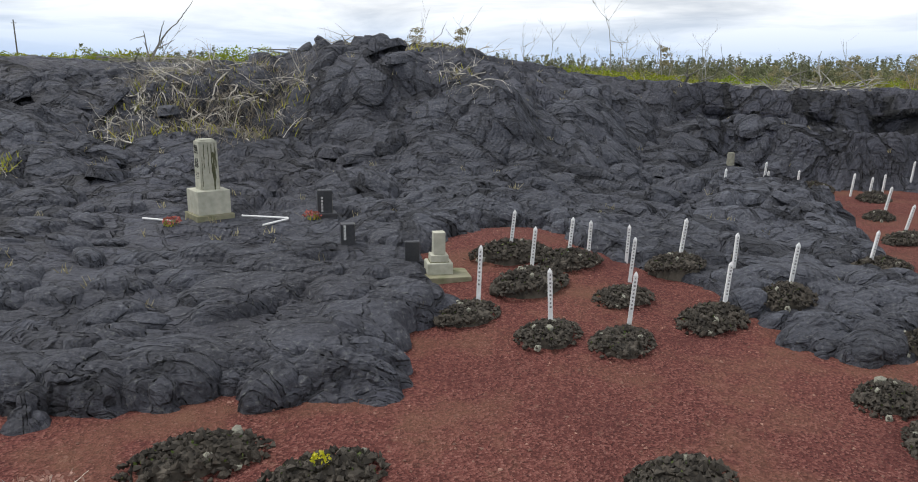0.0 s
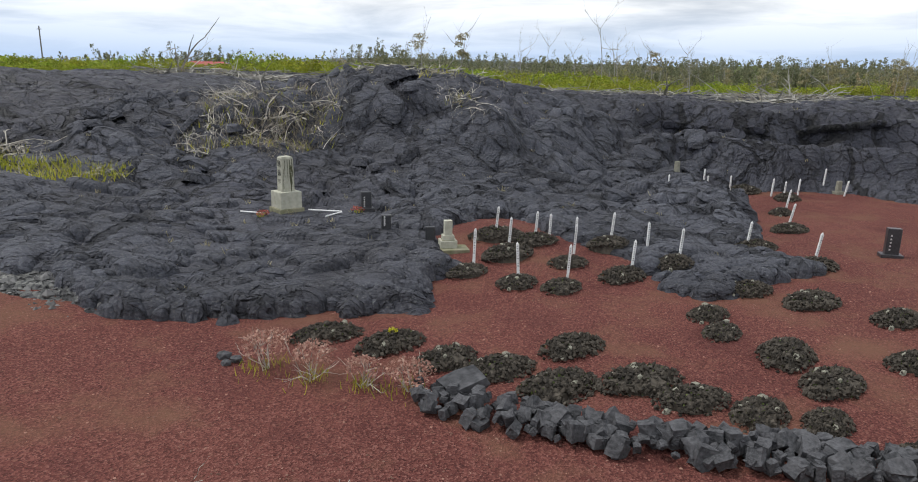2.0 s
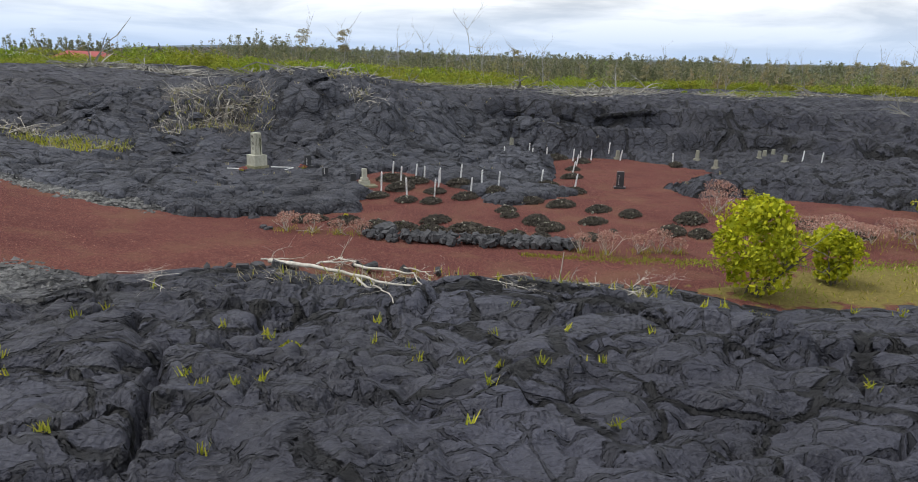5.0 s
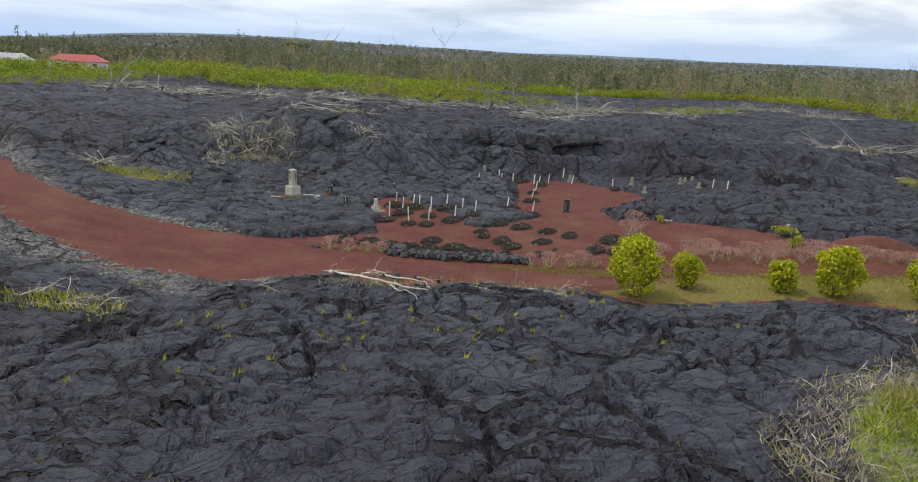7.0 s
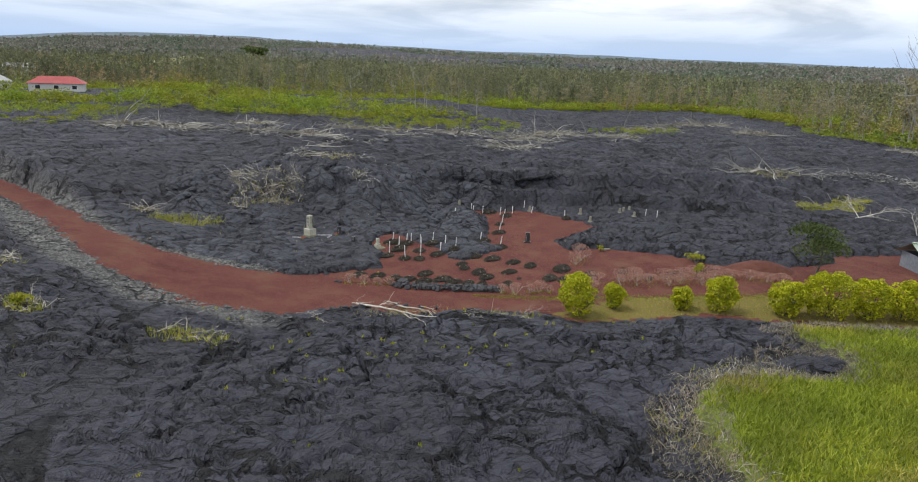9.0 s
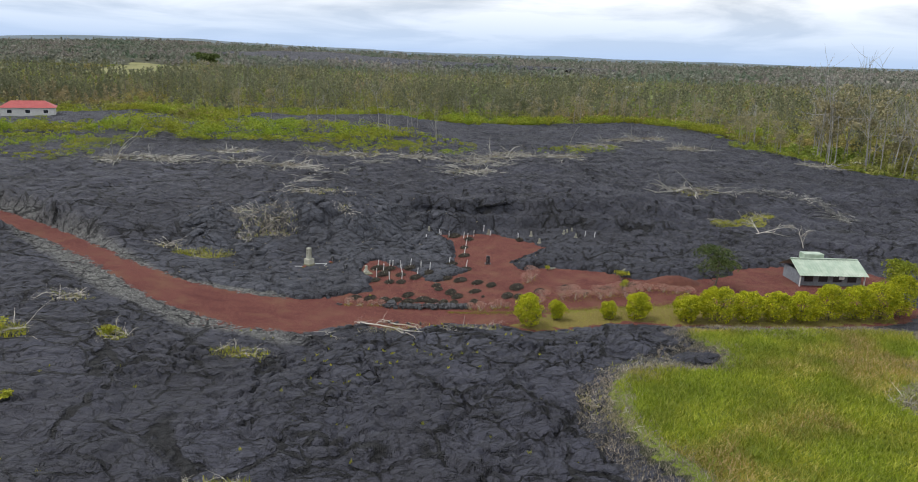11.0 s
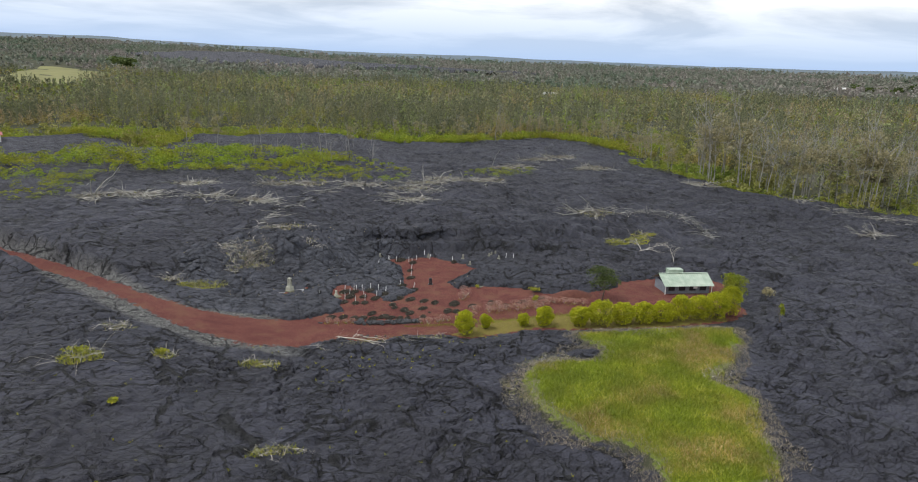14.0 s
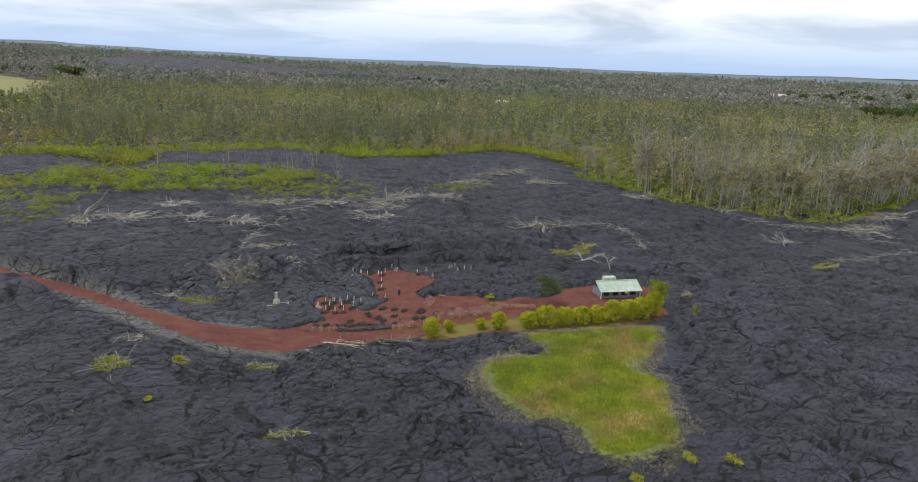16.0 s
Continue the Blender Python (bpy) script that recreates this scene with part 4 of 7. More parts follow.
# ---- burial ground: monuments ----
def build_monument(x, y):
    z = 0.82
    top = empty("stone_monument", x, y, z, 40)
    part("footing", block(0, 0, -0.12, 0.9, 0.9, 0.2, 0.02), M_MOSS, top, "low mossy concrete footing")
    part("pedestal", block(0, 0, 0.07, 0.78, 0.78, 0.58, 0.02), M_STONE, top)
    bm = block(0, 0, 0.64, 0.46, 0.46, 1.2, 0.0, 0, 0.93)
    crown = [v for v in bm.verts if v.co.z > 1.5]
    bmesh.ops.bevel(bm, geom=list({e for v in crown for e in v.link_edges}), offset=0.045, segments=3, affect="EDGES")
    shaft = part("shaft", bm, M_STONE, top, "tall weathered shaft streaked with black mould")
    for k, ch in enumerate("無縁塔"):
        me = text_mesh(ch, 0.25, 0.004, M_CUT)
        me.transform(Matrix.Translation((-0.2225 - 0.004 * (2 - k), 0, 1.6 - 0.33 * k)) @ Matrix.Rotation(radians(-90), 4, "Z") @ Matrix.Rotation(radians(90), 4, "X"))
        part("inscription", me, M_CUT, shaft, "black cut character")
    streak = random.Random(4)
    for dx, w, h0, h1 in ((0.1, 0.07, 0.0, 0.9), (0.06, 0.03, 0.3, 1.1), (-0.02, 0.018, 0.4, 1.12), (-0.13, 0.022, 0.5, 1.1), (0.15, 0.04, 0.5, 1.12), (-0.18, 0.02, 0.1, 0.8)):
        bm = bmesh.new()
        zs = [h0 + (h1 - h0) * k / 9 for k in range(10)]
        lo, hi = [], []
        for q in zs:
            face = -0.2302 + 0.0161 * q / 1.2
            ww = w * (0.35 + 0.65 * math.sin(math.pi * (q - h0 + 0.05) / (h1 - h0 + 0.1))) * streak.uniform(0.6, 1.3)
            cx = dx * (1 - 0.07 * q / 1.2) + streak.uniform(-0.008, 0.008)
            lo.append(bm.verts.new((cx - ww / 2, face - 0.003, 0.64 + q)))
            hi.append(bm.verts.new((cx + ww / 2, face - 0.003, 0.64 + q)))
        for k in range(9):
            bm.faces.new((lo[k], hi[k], hi[k + 1], lo[k + 1]))
        part("mould_streak", bm, M_MOULD, shaft, "dark greenish mould streaks")
    tagged(top, "tall pale stone monument on a square pedestal amid lava", "monument")


build_monument(-6.25, 16.95)


def build_pipe(points, label):
    zs = np.full(len(points), max(at(*p) for p in points) + 0.03)
    v, f = tube([(px, py, z) for (px, py), z in zip(points, zs)], 0.025, 0.025, 8)
    me = mesh_of("pipe", v, f, [M_WHITE], True)
    tagged(new("white_pipe", me), label, "pipe", "pipes round the monument")


build_pipe([(-5.55, 17.2), (-5.0, 17.1), (-4.35, 17.0)], "white plastic pipe lying on dark lava")
build_pipe([(-4.35, 16.98), (-4.55, 16.6), (-4.75, 16.2)], "short white pipe meeting a longer one")
build_pipe([(-7.8, 16.75), (-7.3, 16.6), (-7.0, 16.5)], "short white pipe beside red flowers")


def build_flowers(x, y, label):
    z = at(x, y)
    r = np.random.default_rng(int(abs(x * 100)))
    v, f = leaf_cloud((0, 0, 0.12), (0.24, 0.16, 0.12), 90, 0.07, int(abs(x * 50)))
    me = mesh_of("petals", v, f, [M_FLOWER])
    top = empty("flower_bunch", x, y, z)
    part("petals", me, M_FLOWER, top)
    v, f = blades_at(r.normal(size=(30, 3)) * [0.1, 0.07, 0], 0.16, 0.02, r)
    part("stem", mesh_of("stem", v, f, [M_FERN]), M_FERN, top, "green stems")
    tagged(top, label, "flowers")


build_flowers(-6.9, 16.25, "small bunch of red flowers before the monument")
build_flowers(-3.85, 17.35, "red flowers at a black headstone's foot")


def build_small_grave(x, y):
    z = 0.2
    top = empty("gravestone", x, y, z, 12)
    part("slab", block(0.0, -0.02, -0.15, 0.95, 0.72, 0.26, 0.015), M_MOSS, top, "flat mossy concrete slab")
    base = part("lower_base", block(-0.12, 0.08, 0.1, 0.52, 0.46, 0.24, 0.02), M_STONE, top)
    part("upper_base", block(-0.12, 0.08, 0.34, 0.36, 0.32, 0.15, 0.015), M_STONE, top)
    bm = block(-0.12, 0.08, 0.49, 0.24, 0.23, 0.45, 0.012)
    part("shaft", bm, M_STONE, top)
    part("stain_band", block(-0.12, 0.08, 0.335, 0.39, 0.35, 0.02, 0), M_MOSS, base, "dark mould line")
    tagged(top, "small stepped pale gravestone on a mossy slab", "gravestone")


build_small_grave(-0.45, 14.0)


def build_dark_stone(x, y, w, d, h, turn, label, written=True, base=True):
    z = at(x, y) - 0.05
    top = empty("black_headstone", x, y, z, turn)
    if base:
        part("base", block(0, 0, 0, w * 1.6, d * 1.8, 0.16, 0.015), M_DARK, top)
    slab = part("slab", block(0, 0, 0.12 if base else 0, w, d, h, 0.02), M_DARK, top)
    part("face", block(w / 2 + 0.002, 0, h * 0.25, 0.006, d * 0.8, h * 0.75), M_PALEROCK, slab, "grey unpolished side") if written else None
    if written:
        for k in range(5):
            part("lettering", block(-w * 0.22, -d / 2 - 0.004, h * (0.32 + 0.13 * k), 0.05, 0.008, 0.055), M_PALEINK, slab, "worn pale bar")
    tagged(top, label, "headstone")


build_dark_stone(-3.6, 17.7, 0.36, 0.24, 0.62, 18, "black polished headstone with worn pale lettering")
build_dark_stone(-2.6, 15.15, 0.3, 0.26, 0.5, 14, "low black stone block set in lava", True, False)
build_dark_stone(-1.15, 14.5, 0.3, 0.12, 0.46, 10, "small brownish-black stone slab set upright in lava", False, False)
build_dark_stone(14.3, 16.0, 0.42, 0.26, 0.92, -16, "tall dark headstone standing alone on red cinder")
for gx, gy, gh, lab in ((11.0, 29.0, 0.8, "grey gravestone by the clearing's lava edge"), (19.7, 29.3, 0.55, "low grey pointed gravestone"),
                        (24.3, 25.4, 0.6, "grey gravestone at the lava's foot"), (24.2, 22.6, 0.5, "squat grey gravestone beside red cinder"),
                        (28.8, 24.6, 0.5, "small grey stone half sunk in lava"), (29.5, 25.0, 0.5, "small upright grey stone in lava"),
                        (30.4, 25.3, 0.55, "grey stone post standing in lava"), (29.6, 22.7, 0.45, "short grey stone in lava")):
    gz = min(at(gx, gy), float(ground_z(np.array([gx]), np.array([gy]))[0]) + 0.7) - 0.06
    g = empty("grey_gravestone", gx, gy, gz, -15 + 40 * math.sin(gx))
    part("base", block(0, 0, 0, 0.46, 0.42, 0.18, 0.03), M_PALEROCK, g)
    part("shaft", block(0, 0, 0.17, 0.28, 0.22, gh, 0.03, 0, 0.85), M_PALEROCK, g)
    tagged(g, lab, "gravestone", "grey gravestones")


# ---- white grave markers and rubble mounds ----
def marker_proto():
    top = new("grave_marker")
    bm = block(0, 0, -0.15, 0.075, 0.055, 1.0, 0.004)
    box(bm, 0, 0, 0.85, 0.075, 0.055, 0.07, 0, 0, 0.15)
    post = part("post", bm, M_WHITE, top)
    bars = [bpy.data.meshes.new("lettering") for _ in range(3)]
    for k, me in enumerate(bars):
        bm = block(0, -0.0295, 0, 0.018 + 0.008 * k, 0.004, 0.034)
        bm.to_mesh(me)
        bm.free()
    for k in range(9):
        part("lettering", bars[k * 7 % 3], M_INK, post, "faded black bar").location = (0, 0, 0.78 - 0.075 * k)
    return tagged(top, "white painted wooden grave post with black lettering", "grave marker", "white grave markers")


def mound_proto(seed):
    r = np.random.default_rng(seed)
    top = new("grave_mound")
    n = 24
    ring = []
    a = np.linspace(0, 2 * np.pi, n, endpoint=False)
    v, f = [(0, 0, 0.2)], []
    for k, s in enumerate((0.35, 0.7, 1.0)):
        wob = 1 + 0.1 * np.sin(3 * a + seed) + 0.06 * r.normal(size=n)
        for i in range(n):
            v.append((0.74 * s * wob[i] * math.cos(a[i]), 0.5 * s * wob[i] * math.sin(a[i]), (0.19, 0.12, -0.3)[k] + 0.02 * r.normal()))
    faces = [(0, 1 + i, 1 + (i + 1) % n, 1 + (i + 1) % n) for i in range(n)]
    for k in (0, 1):
        for i in range(n):
            j = (i + 1) % n
            faces.append((1 + k * n + i, 1 + (k + 1) * n + i, 1 + (k + 1) * n + j, 1 + k * n + j))
    bm = bmesh.new()
    bv = [bm.verts.new(c) for c in v]
    for q in faces:
        bm.faces.new([bv[i] for i in dict.fromkeys(q)])
    part("bed", bm, M_RUBBLE, top)
    m = 430
    ang, rad = r.random(m) * 2 * np.pi, np.sqrt(r.random(m))
    p = np.stack([0.74 * rad * np.cos(ang), 0.5 * rad * np.sin(ang), 0.2 * (1 - rad ** 2) + 0.015 + 0.05 * r.random(m)], 1)
    v, f = rock_arrays(p, 0.04 + 0.06 * r.random(m) ** 1.5, r, 0.9)
    tagged(part("rubble", mesh_of("rubble", v, f, [M_RUBBLE]), M_RUBBLE, top, "small dark lava stones"), kind="stuff")
    for k in range(32):
        an, ra = r.random() * 6.283, math.sqrt(r.random()) * 0.95
        st = part("stone", MOUND_ROCKS[k % len(MOUND_ROCKS)], None, top)
        s = 0.07 + 0.07 * r.random()
        st.matrix_basis = pose(0.74 * ra * math.cos(an), 0.5 * ra * math.sin(an), 0.2 * (1 - ra * ra) + 0.02, 40 * r.normal(), 40 * r.normal(), 360 * r.random()) @ Matrix.Diagonal((s * 1.2, s, s, 1))
    m = 45
    ang, rad = r.random(m) * 2 * np.pi, np.sqrt(r.random(m)) * 0.95
    p = np.stack([0.74 * rad * np.cos(ang), 0.5 * rad * np.sin(ang), 0.2 * (1 - rad ** 2) + 0.05], 1)
    v, f = quads_at(p, 0.03 + 0.035 * r.random(m), r)
    tagged(part("moss", mesh_of("moss", v, f, [M_GREEN]), M_GREEN, top, "tufts of dark green moss"), kind="stuff")
    return tagged(top, "oblong grave mound of mossy black lava rubble", "grave mound", "grave mounds")


MOUND_ROCKS = [rock_mesh("stone", 20 + k, M_RUBBLE) for k in range(5)] + [rock_mesh("stone", 40, M_PALEROCK)]
MARKER = marker_proto()
MOUNDS = [mound_proto(k) for k in range(4)]
MOUND_AT = [(0.0, 12.2), (1.35, 11.5), (2.55, 11.3), (3.0, 13.3), (1.25, 13.6), (0.95, 15.1), (2.15, 14.9), (4.45, 12.5), (4.6, 15.2), (6.2, 13.4), (10.0, 16.6), (10.8, 14.2),
            (12.7, 19.8), (14.0, 23.4), (14.6, 29.1), (16.0, 27.1), (22.6, 25.3), (5.9, 9.6), (5.8, 8.4), (6.65, 7.1), (9.0, 10.7), (7.65, 11.6), (-3.1, 7.75), (-1.65, 7.25)]
MOUND_AT += [(-0.45, 6.5), (0.55, 6.1), (1.65, 5.35), (2.2, 7.25), (3.25, 5.65), (3.95, 4.9), (5.0, 4.5), (6.0, 4.2), (6.9, 5.75), (9.2, 6.8), (8.05, 4.05), (11.6, 8.3),
             (9.45, 5.15), (10.5, 9.5), (6.8, 3.0), (13.9, 6.9), (11.9, 4.7), (12.9, 4.2), (15.8, 5.3), (18.9, 5.5), (20.2, 3.8), (23, 4.3), (26.5, 4.8)]
LAID = random.Random(5)
done = [False] * 4
for k, (mx, my) in enumerate(MOUND_AT):
    kind = k % 4
    big = 1.14 + 0.12 * LAID.uniform(-1, 1)
    if (mx, my) in ((9.45, 5.15),):
        big = 0.4
    elif (mx, my) in ((13.9, 6.9), (14.6, 29.1)):
        big = 1.5
    elif my < 5.2 and mx < 9 or (mx, my) in ((5.9, 9.6), (5.8, 8.4)):
        big *= 0.8
    m = pose(mx, my, at(mx, my) - 0.02, 0, 0, 40 + LAID.uniform(-16, 16)) @ Matrix.Diagonal((big * 1.08, big * 0.95, big * 1.15, 1))
    if done[kind]:
        copy_thing(MOUNDS[kind], m)
    else:
        MOUNDS[kind].matrix_basis, done[kind] = m.normalized(), True
# a mound raises what stands on it by its crown
MARKER_AT = [(0.2, 12.55, 0.24, 1), (0.95, 15.1, 0.24, 5), (1.3, 14.0, 0.24, 3), (1.4, 11.7, 0.24, -3), (2.2, 15.0, 0.22, 4), (3.3, 14.0, 0.22, 3), (2.8, 11.9, 0.22, 3),
             (4.7, 15.3, 0.2, 4), (4.85, 13.0, 0.2, 4), (6.55, 14.0, 0.2, 3), (9.7, 16.6, 0.1, 5), (11.1, 14.7, 0.2, 8), (12.9, 20.3, 0.2, 10), (14.3, 23.6, 0.2, 9)]
MARKER_AT += [(2.75, 15.7, 0, 1), (3.6, 15.6, 0, 1), (5.9, 15.3, 0, 0), (15.6, 28.0, 0.1, 3), (13.7, 28.6, 0.15, 0), (15.8, 27.1, 0.1, 3), (22.5, 25.6, 0.1, -4), (19.6, 28.5, 0, 8),
              (9.8, 26.3, 0, 2), (12.3, 28.6, 0, 2), (12.8, 29.4, 0, 1), (17.8, 30.3, 0, 2), (17.3, 28.7, 0, 3), (19.2, 29.9, 0, 3), (31.0, 22.7, 0, 4), (32.1, 22.1, 0, 2)]
for k, (mx, my, up, lean) in enumerate(MARKER_AT):
    foot = min(at(mx, my), float(ground_z(np.array([mx]), np.array([my]))[0]) + (0.45 if my > 24 else 9))
    foot = max(foot, -0.2)
    m = pose(mx, my, foot + up, LAID.uniform(-3, 3), lean, LAID.uniform(-15, 15)) @ Matrix.Diagonal((1, 1, 0.84 + 0.1 * LAID.random(), 1))
    if k:
        copy_thing(MARKER, m)
    else:
        MARKER.matrix_basis = m.normalized()


def build_offering(x, y, z, label):
    top = empty("offering_stone", x, y, z)
    part("stone", rock_mesh("stone", int(abs(x * 37)) + 3, M_PALEROCK), None, top).matrix_basis = Matrix.Diagonal((0.16, 0.14, 0.2, 1))
    tagged(top, label, "stone", "pale stones on the mounds")


for ox, oy in ((-2.75, 8.1), (-0.25, 6.85), (0.75, 6.45), (0.85, 15.3), (1.2, 13.9), (1.35, 11.35), (5.9, 9.85), (6.0, 8.7), (4.1, 5.2), (5.15, 4.8)):
    build_offering(ox, oy, at(ox, oy) + 0.2, "small pale stone set upright on a mound")
yb = empty("yellow_flower_bunch", -1.6, 7.3, at(-1.6, 7.3) + 0.2)
v, f = leaf_cloud((0, 0, 0.1), (0.12, 0.1, 0.12), 70, 0.06, 5)
part("petals", mesh_of("petals", v, f, [M_YELLOW]), None, yb)
tagged(yb, "bright yellow flowers on a rubble mound", "flowers")


# ---- dry stone wall along the road ----
def build_wall():
    r = random.Random(11)
    top = new("stone_wall")
    rocks = [block_mesh("stone", 60 + k, M_ROCK) for k in range(8)]
    line = [(-0.9, 4.75), (0.2, 4.3), (1.6, 3.75), (3.2, 3.3), (5.0, 3.0), (6.6, 2.6)]
    xs, ys = [p[0] for p in line], [p[1] for p in line]
    for k in range(298):
        x = r.uniform(-0.9, 6.7)
        c = float(np.interp(x, xs, ys))
        across = r.uniform(-0.5, 0.42)
        h = 0.24 * (1 - (across / 0.7) ** 2) * r.random() ** 0.4
        s = (r.uniform(0.14, 0.26) if r.random() < 0.5 else r.uniform(0.26, 0.46)) * (0.62 + 0.26 * (x + 0.9) / 7.6)
        st = part("stone", rocks[k % 8], None, top)
        y = c + across
        st.matrix_basis = pose(x, y, float(ground_z(np.array([x]), np.array([y]))[0]) + h + 0.05, r.uniform(0, 360), r.uniform(0, 360), r.uniform(0, 360)) @ Matrix.Diagonal((s, s, s, 1))
    big = part("boulder", block_mesh("boulder", 77, M_ROCK), None, top, "large flat grey boulder")
    big.matrix_basis = pose(-0.1, 4.85, at(-0.1, 4.85) + 0.28, 8, -12, 30) @ Matrix.Diagonal((0.75, 0.6, 0.45, 1))
    tagged(top, "low dry wall of heaped grey basalt blocks", "stone wall")


build_wall()


# ---- pinkish dry shrubs ----
def pink_shrub(x, y, r0, h, seed, leafy=True):
    z = at(x, y) - 0.03
    r = np.random.default_rng(seed)
    top = empty("dry_shrub", x, y, z)
    stems = []
    for _ in range(7):
        stems += branching((0.06 * r.normal(), 0.06 * r.normal(), 0), (0.5 * r.normal(), 0.5 * r.normal(), 1), h * 0.85, 0.014, r, 1, 4, 0.3, 0, 3)
    v, f = join(stems)
    part("branch", mesh_of("branch", v, f, [M_DRY]), None, top, "bare pale twigs")
    v, f = leaf_cloud((0, 0, h * 0.68), (r0, r0, h * 0.38), int(420 * r0 / 0.5), 0.07, seed, 0.3)
    part("foliage", mesh_of("foliage", v, f, [M_PINK]), None, top, "thin pinkish foliage")
    v, f = blades_at(r.normal(size=(60, 3)) * [r0 * 0.5, r0 * 0.5, 0], 0.2, 0.02, r)
    tagged(part("green_growth", mesh_of("green_growth", v, f, [M_FERN]), None, top, "green weeds at the foot"), kind="stuff")
    tagged(top, "dry pinkish shrub with thin twigs", "shrub", "pinkish shrubs")


for k, (px, py, pr, ph) in enumerate(((-3.9, 6.05, 0.55, 0.8), (-2.95, 5.6, 0.45, 0.75), (-1.95, 5.35, 0.35, 0.6), (-1.05, 5.15, 0.5, 0.6), (6.9, 1.95, 0.4, 0.8), (7.7, 1.5, 0.45, 0.95),
                                      (9.0, 1.6, 0.45, 0.8), (9.8, 1.65, 0.6, 0.9), (10.5, 1.5, 0.4, 0.6), (15.8, 8.2, 0.8, 1.2), (16.8, 9.4, 0.9, 1.5), (15.2, 3.4, 0.9, 0.9), (16.9, 2.3, 0.9, 0.9),
                                      (18.2, 2.0, 1.0, 1.0), (19.6, 2.6, 0.9, 0.8), (20.8, 1.5, 1.1, 1.0), (22.2, 1.9, 0.9, 0.9), (23.8, 1.4, 1.1, 1.0), (25.4, 2.2, 1.0, 0.9), (27.3, 2.5, 0.9, 0.8), (14.2, 2.0, 0.7, 0.7), (17.6, 3.6, 0.9, 0.9),
                                      (19.0, 4.0, 0.9, 0.9), (21.6, 3.2, 1.0, 0.9), (23.0, 2.9, 1.0, 1.0), (24.8, 3.6, 1.0, 0.9), (26.4, 3.4, 0.9, 0.9), (28.6, 1.8, 1.0, 0.9), (29.8, 1.2, 0.9, 0.8), (31.0, 0.8, 0.9, 0.8))):
    pink_shrub(px, py, pr, ph, 300 + k)


def build_cinder_heap(x, y):
    z = float(ground_z(np.array([x]), np.array([y]))[0])
    top = empty("cinder_heap", x, y, z, -14)
    rings, around = 8, 40
    a = np.arange(around) * 2 * np.pi / around
    v, f = [(0, 0, 0.9)], []
    for k in range(1, rings + 1):
        q = k / rings
        px, py = 3.4 * q * (1 + 0.07 * np.sin(3 * a)) * np.cos(a), 1.5 * q * (1 + 0.1 * np.sin(2 * a + 1)) * np.sin(a)
        v += list(zip(px, py, 0.9 * (1 - q ** 1.7) + 0.1 * fbm(px * 1.3, py * 1.3, 651, 3) - 0.12 * q ** 5))
    for i in range(around):
        j = (i + 1) % around
        f.append((0, 1 + i, 1 + j))
        for k in range(rings - 1):
            p, t = 1 + k * around, 1 + (k + 1) * around
            f += [(p + i, t + i, t + j), (p + i, t + j, p + j)]
    part("body", mesh_of("body", v, f, [M_HEAP], True), None, top)
    tagged(top, "low heap of dark red cinder beside dry shrubs", "cinder heap")


build_cinder_heap(31.5, 4.2)


# ---- hedge along the meadow ----
def hedge_bush(x, y, r0, h, seed):
    z = at(x, y) - 0.05
    r = np.random.default_rng(seed)
    r0, h = r0 * r.uniform(0.82, 1.06), h * r.uniform(0.8, 1.08)
    top = empty("hedge_bush", x, y, z)
    stems = []
    for _ in range(5):
        stems += branching((0.15 * r.normal(), 0.15 * r.normal(), 0), (0.35 * r.normal(), 0.35 * r.normal(), 1), h * 0.8, 0.04, r, 1, 4, 0.2, 0, 4)
    v, f = join(stems)
    part("trunk", mesh_of("trunk", v, f, [M_BARK]), None, top, "several thin brown stems")
    h = h * 1.1
    pieces = [leaf_cloud((0, 0, h * 0.47), (r0 * 0.95, r0 * 0.95, h * 0.5), int(1000 * r0), 0.2, seed, 0.5)]
    pieces.append(leaf_cloud((0, 0, h * 0.2), (r0 * 0.75, r0 * 0.75, h * 0.22), int(500 * r0), 0.2, seed + 1, 0.5))
    for k in range(int(22 * r0)):
        a, e = r.random() * 6.283, r.random() * 1.5 - 0.2
        c = (r0 * 0.82 * math.cos(a) * math.cos(e), r0 * 0.82 * math.sin(a) * math.cos(e), h * 0.5 + h * 0.42 * math.sin(e))
        s = 0.26 + 0.16 * r.random()
        pieces.append(leaf_cloud(c, (s * 1.2, s * 1.2, s), 95, 0.15, seed * 40 + k, 0.4))
    v, f = join(pieces)
    part("foliage", mesh_of("foliage", v, f, [M_HEDGE]), None, top, "dense yellow-green leaves")
    tagged(top, "rounded yellow-green leafy bush beside a dirt track", "bush", "hedge bushes")


for k, (hx, hy, hr, hh) in enumerate(((10.5, -3.3, 1.3, 2.7), (13.8, -2.4, 0.7, 1.7), (18.7, -3.4, 0.85, 1.7), (21.2, -4.2, 1.35, 2.7), (25.6, -5.9, 1.7, 3.0), (28.4, -6.6, 1.8, 3.2), (31.2, -7.4, 1.7, 3.0),
                                      (34.0, -8.0, 1.75, 3.1), (36.8, -8.6, 1.7, 3.0), (39.5, -9.1, 1.7, 3.1), (42.2, -9.6, 1.8, 3.4), (44.8, -10.1, 1.8, 3.6), (47.2, -10.2, 1.7, 3.8))):
    hedge_bush(hx, hy, hr, hh, 500 + k)


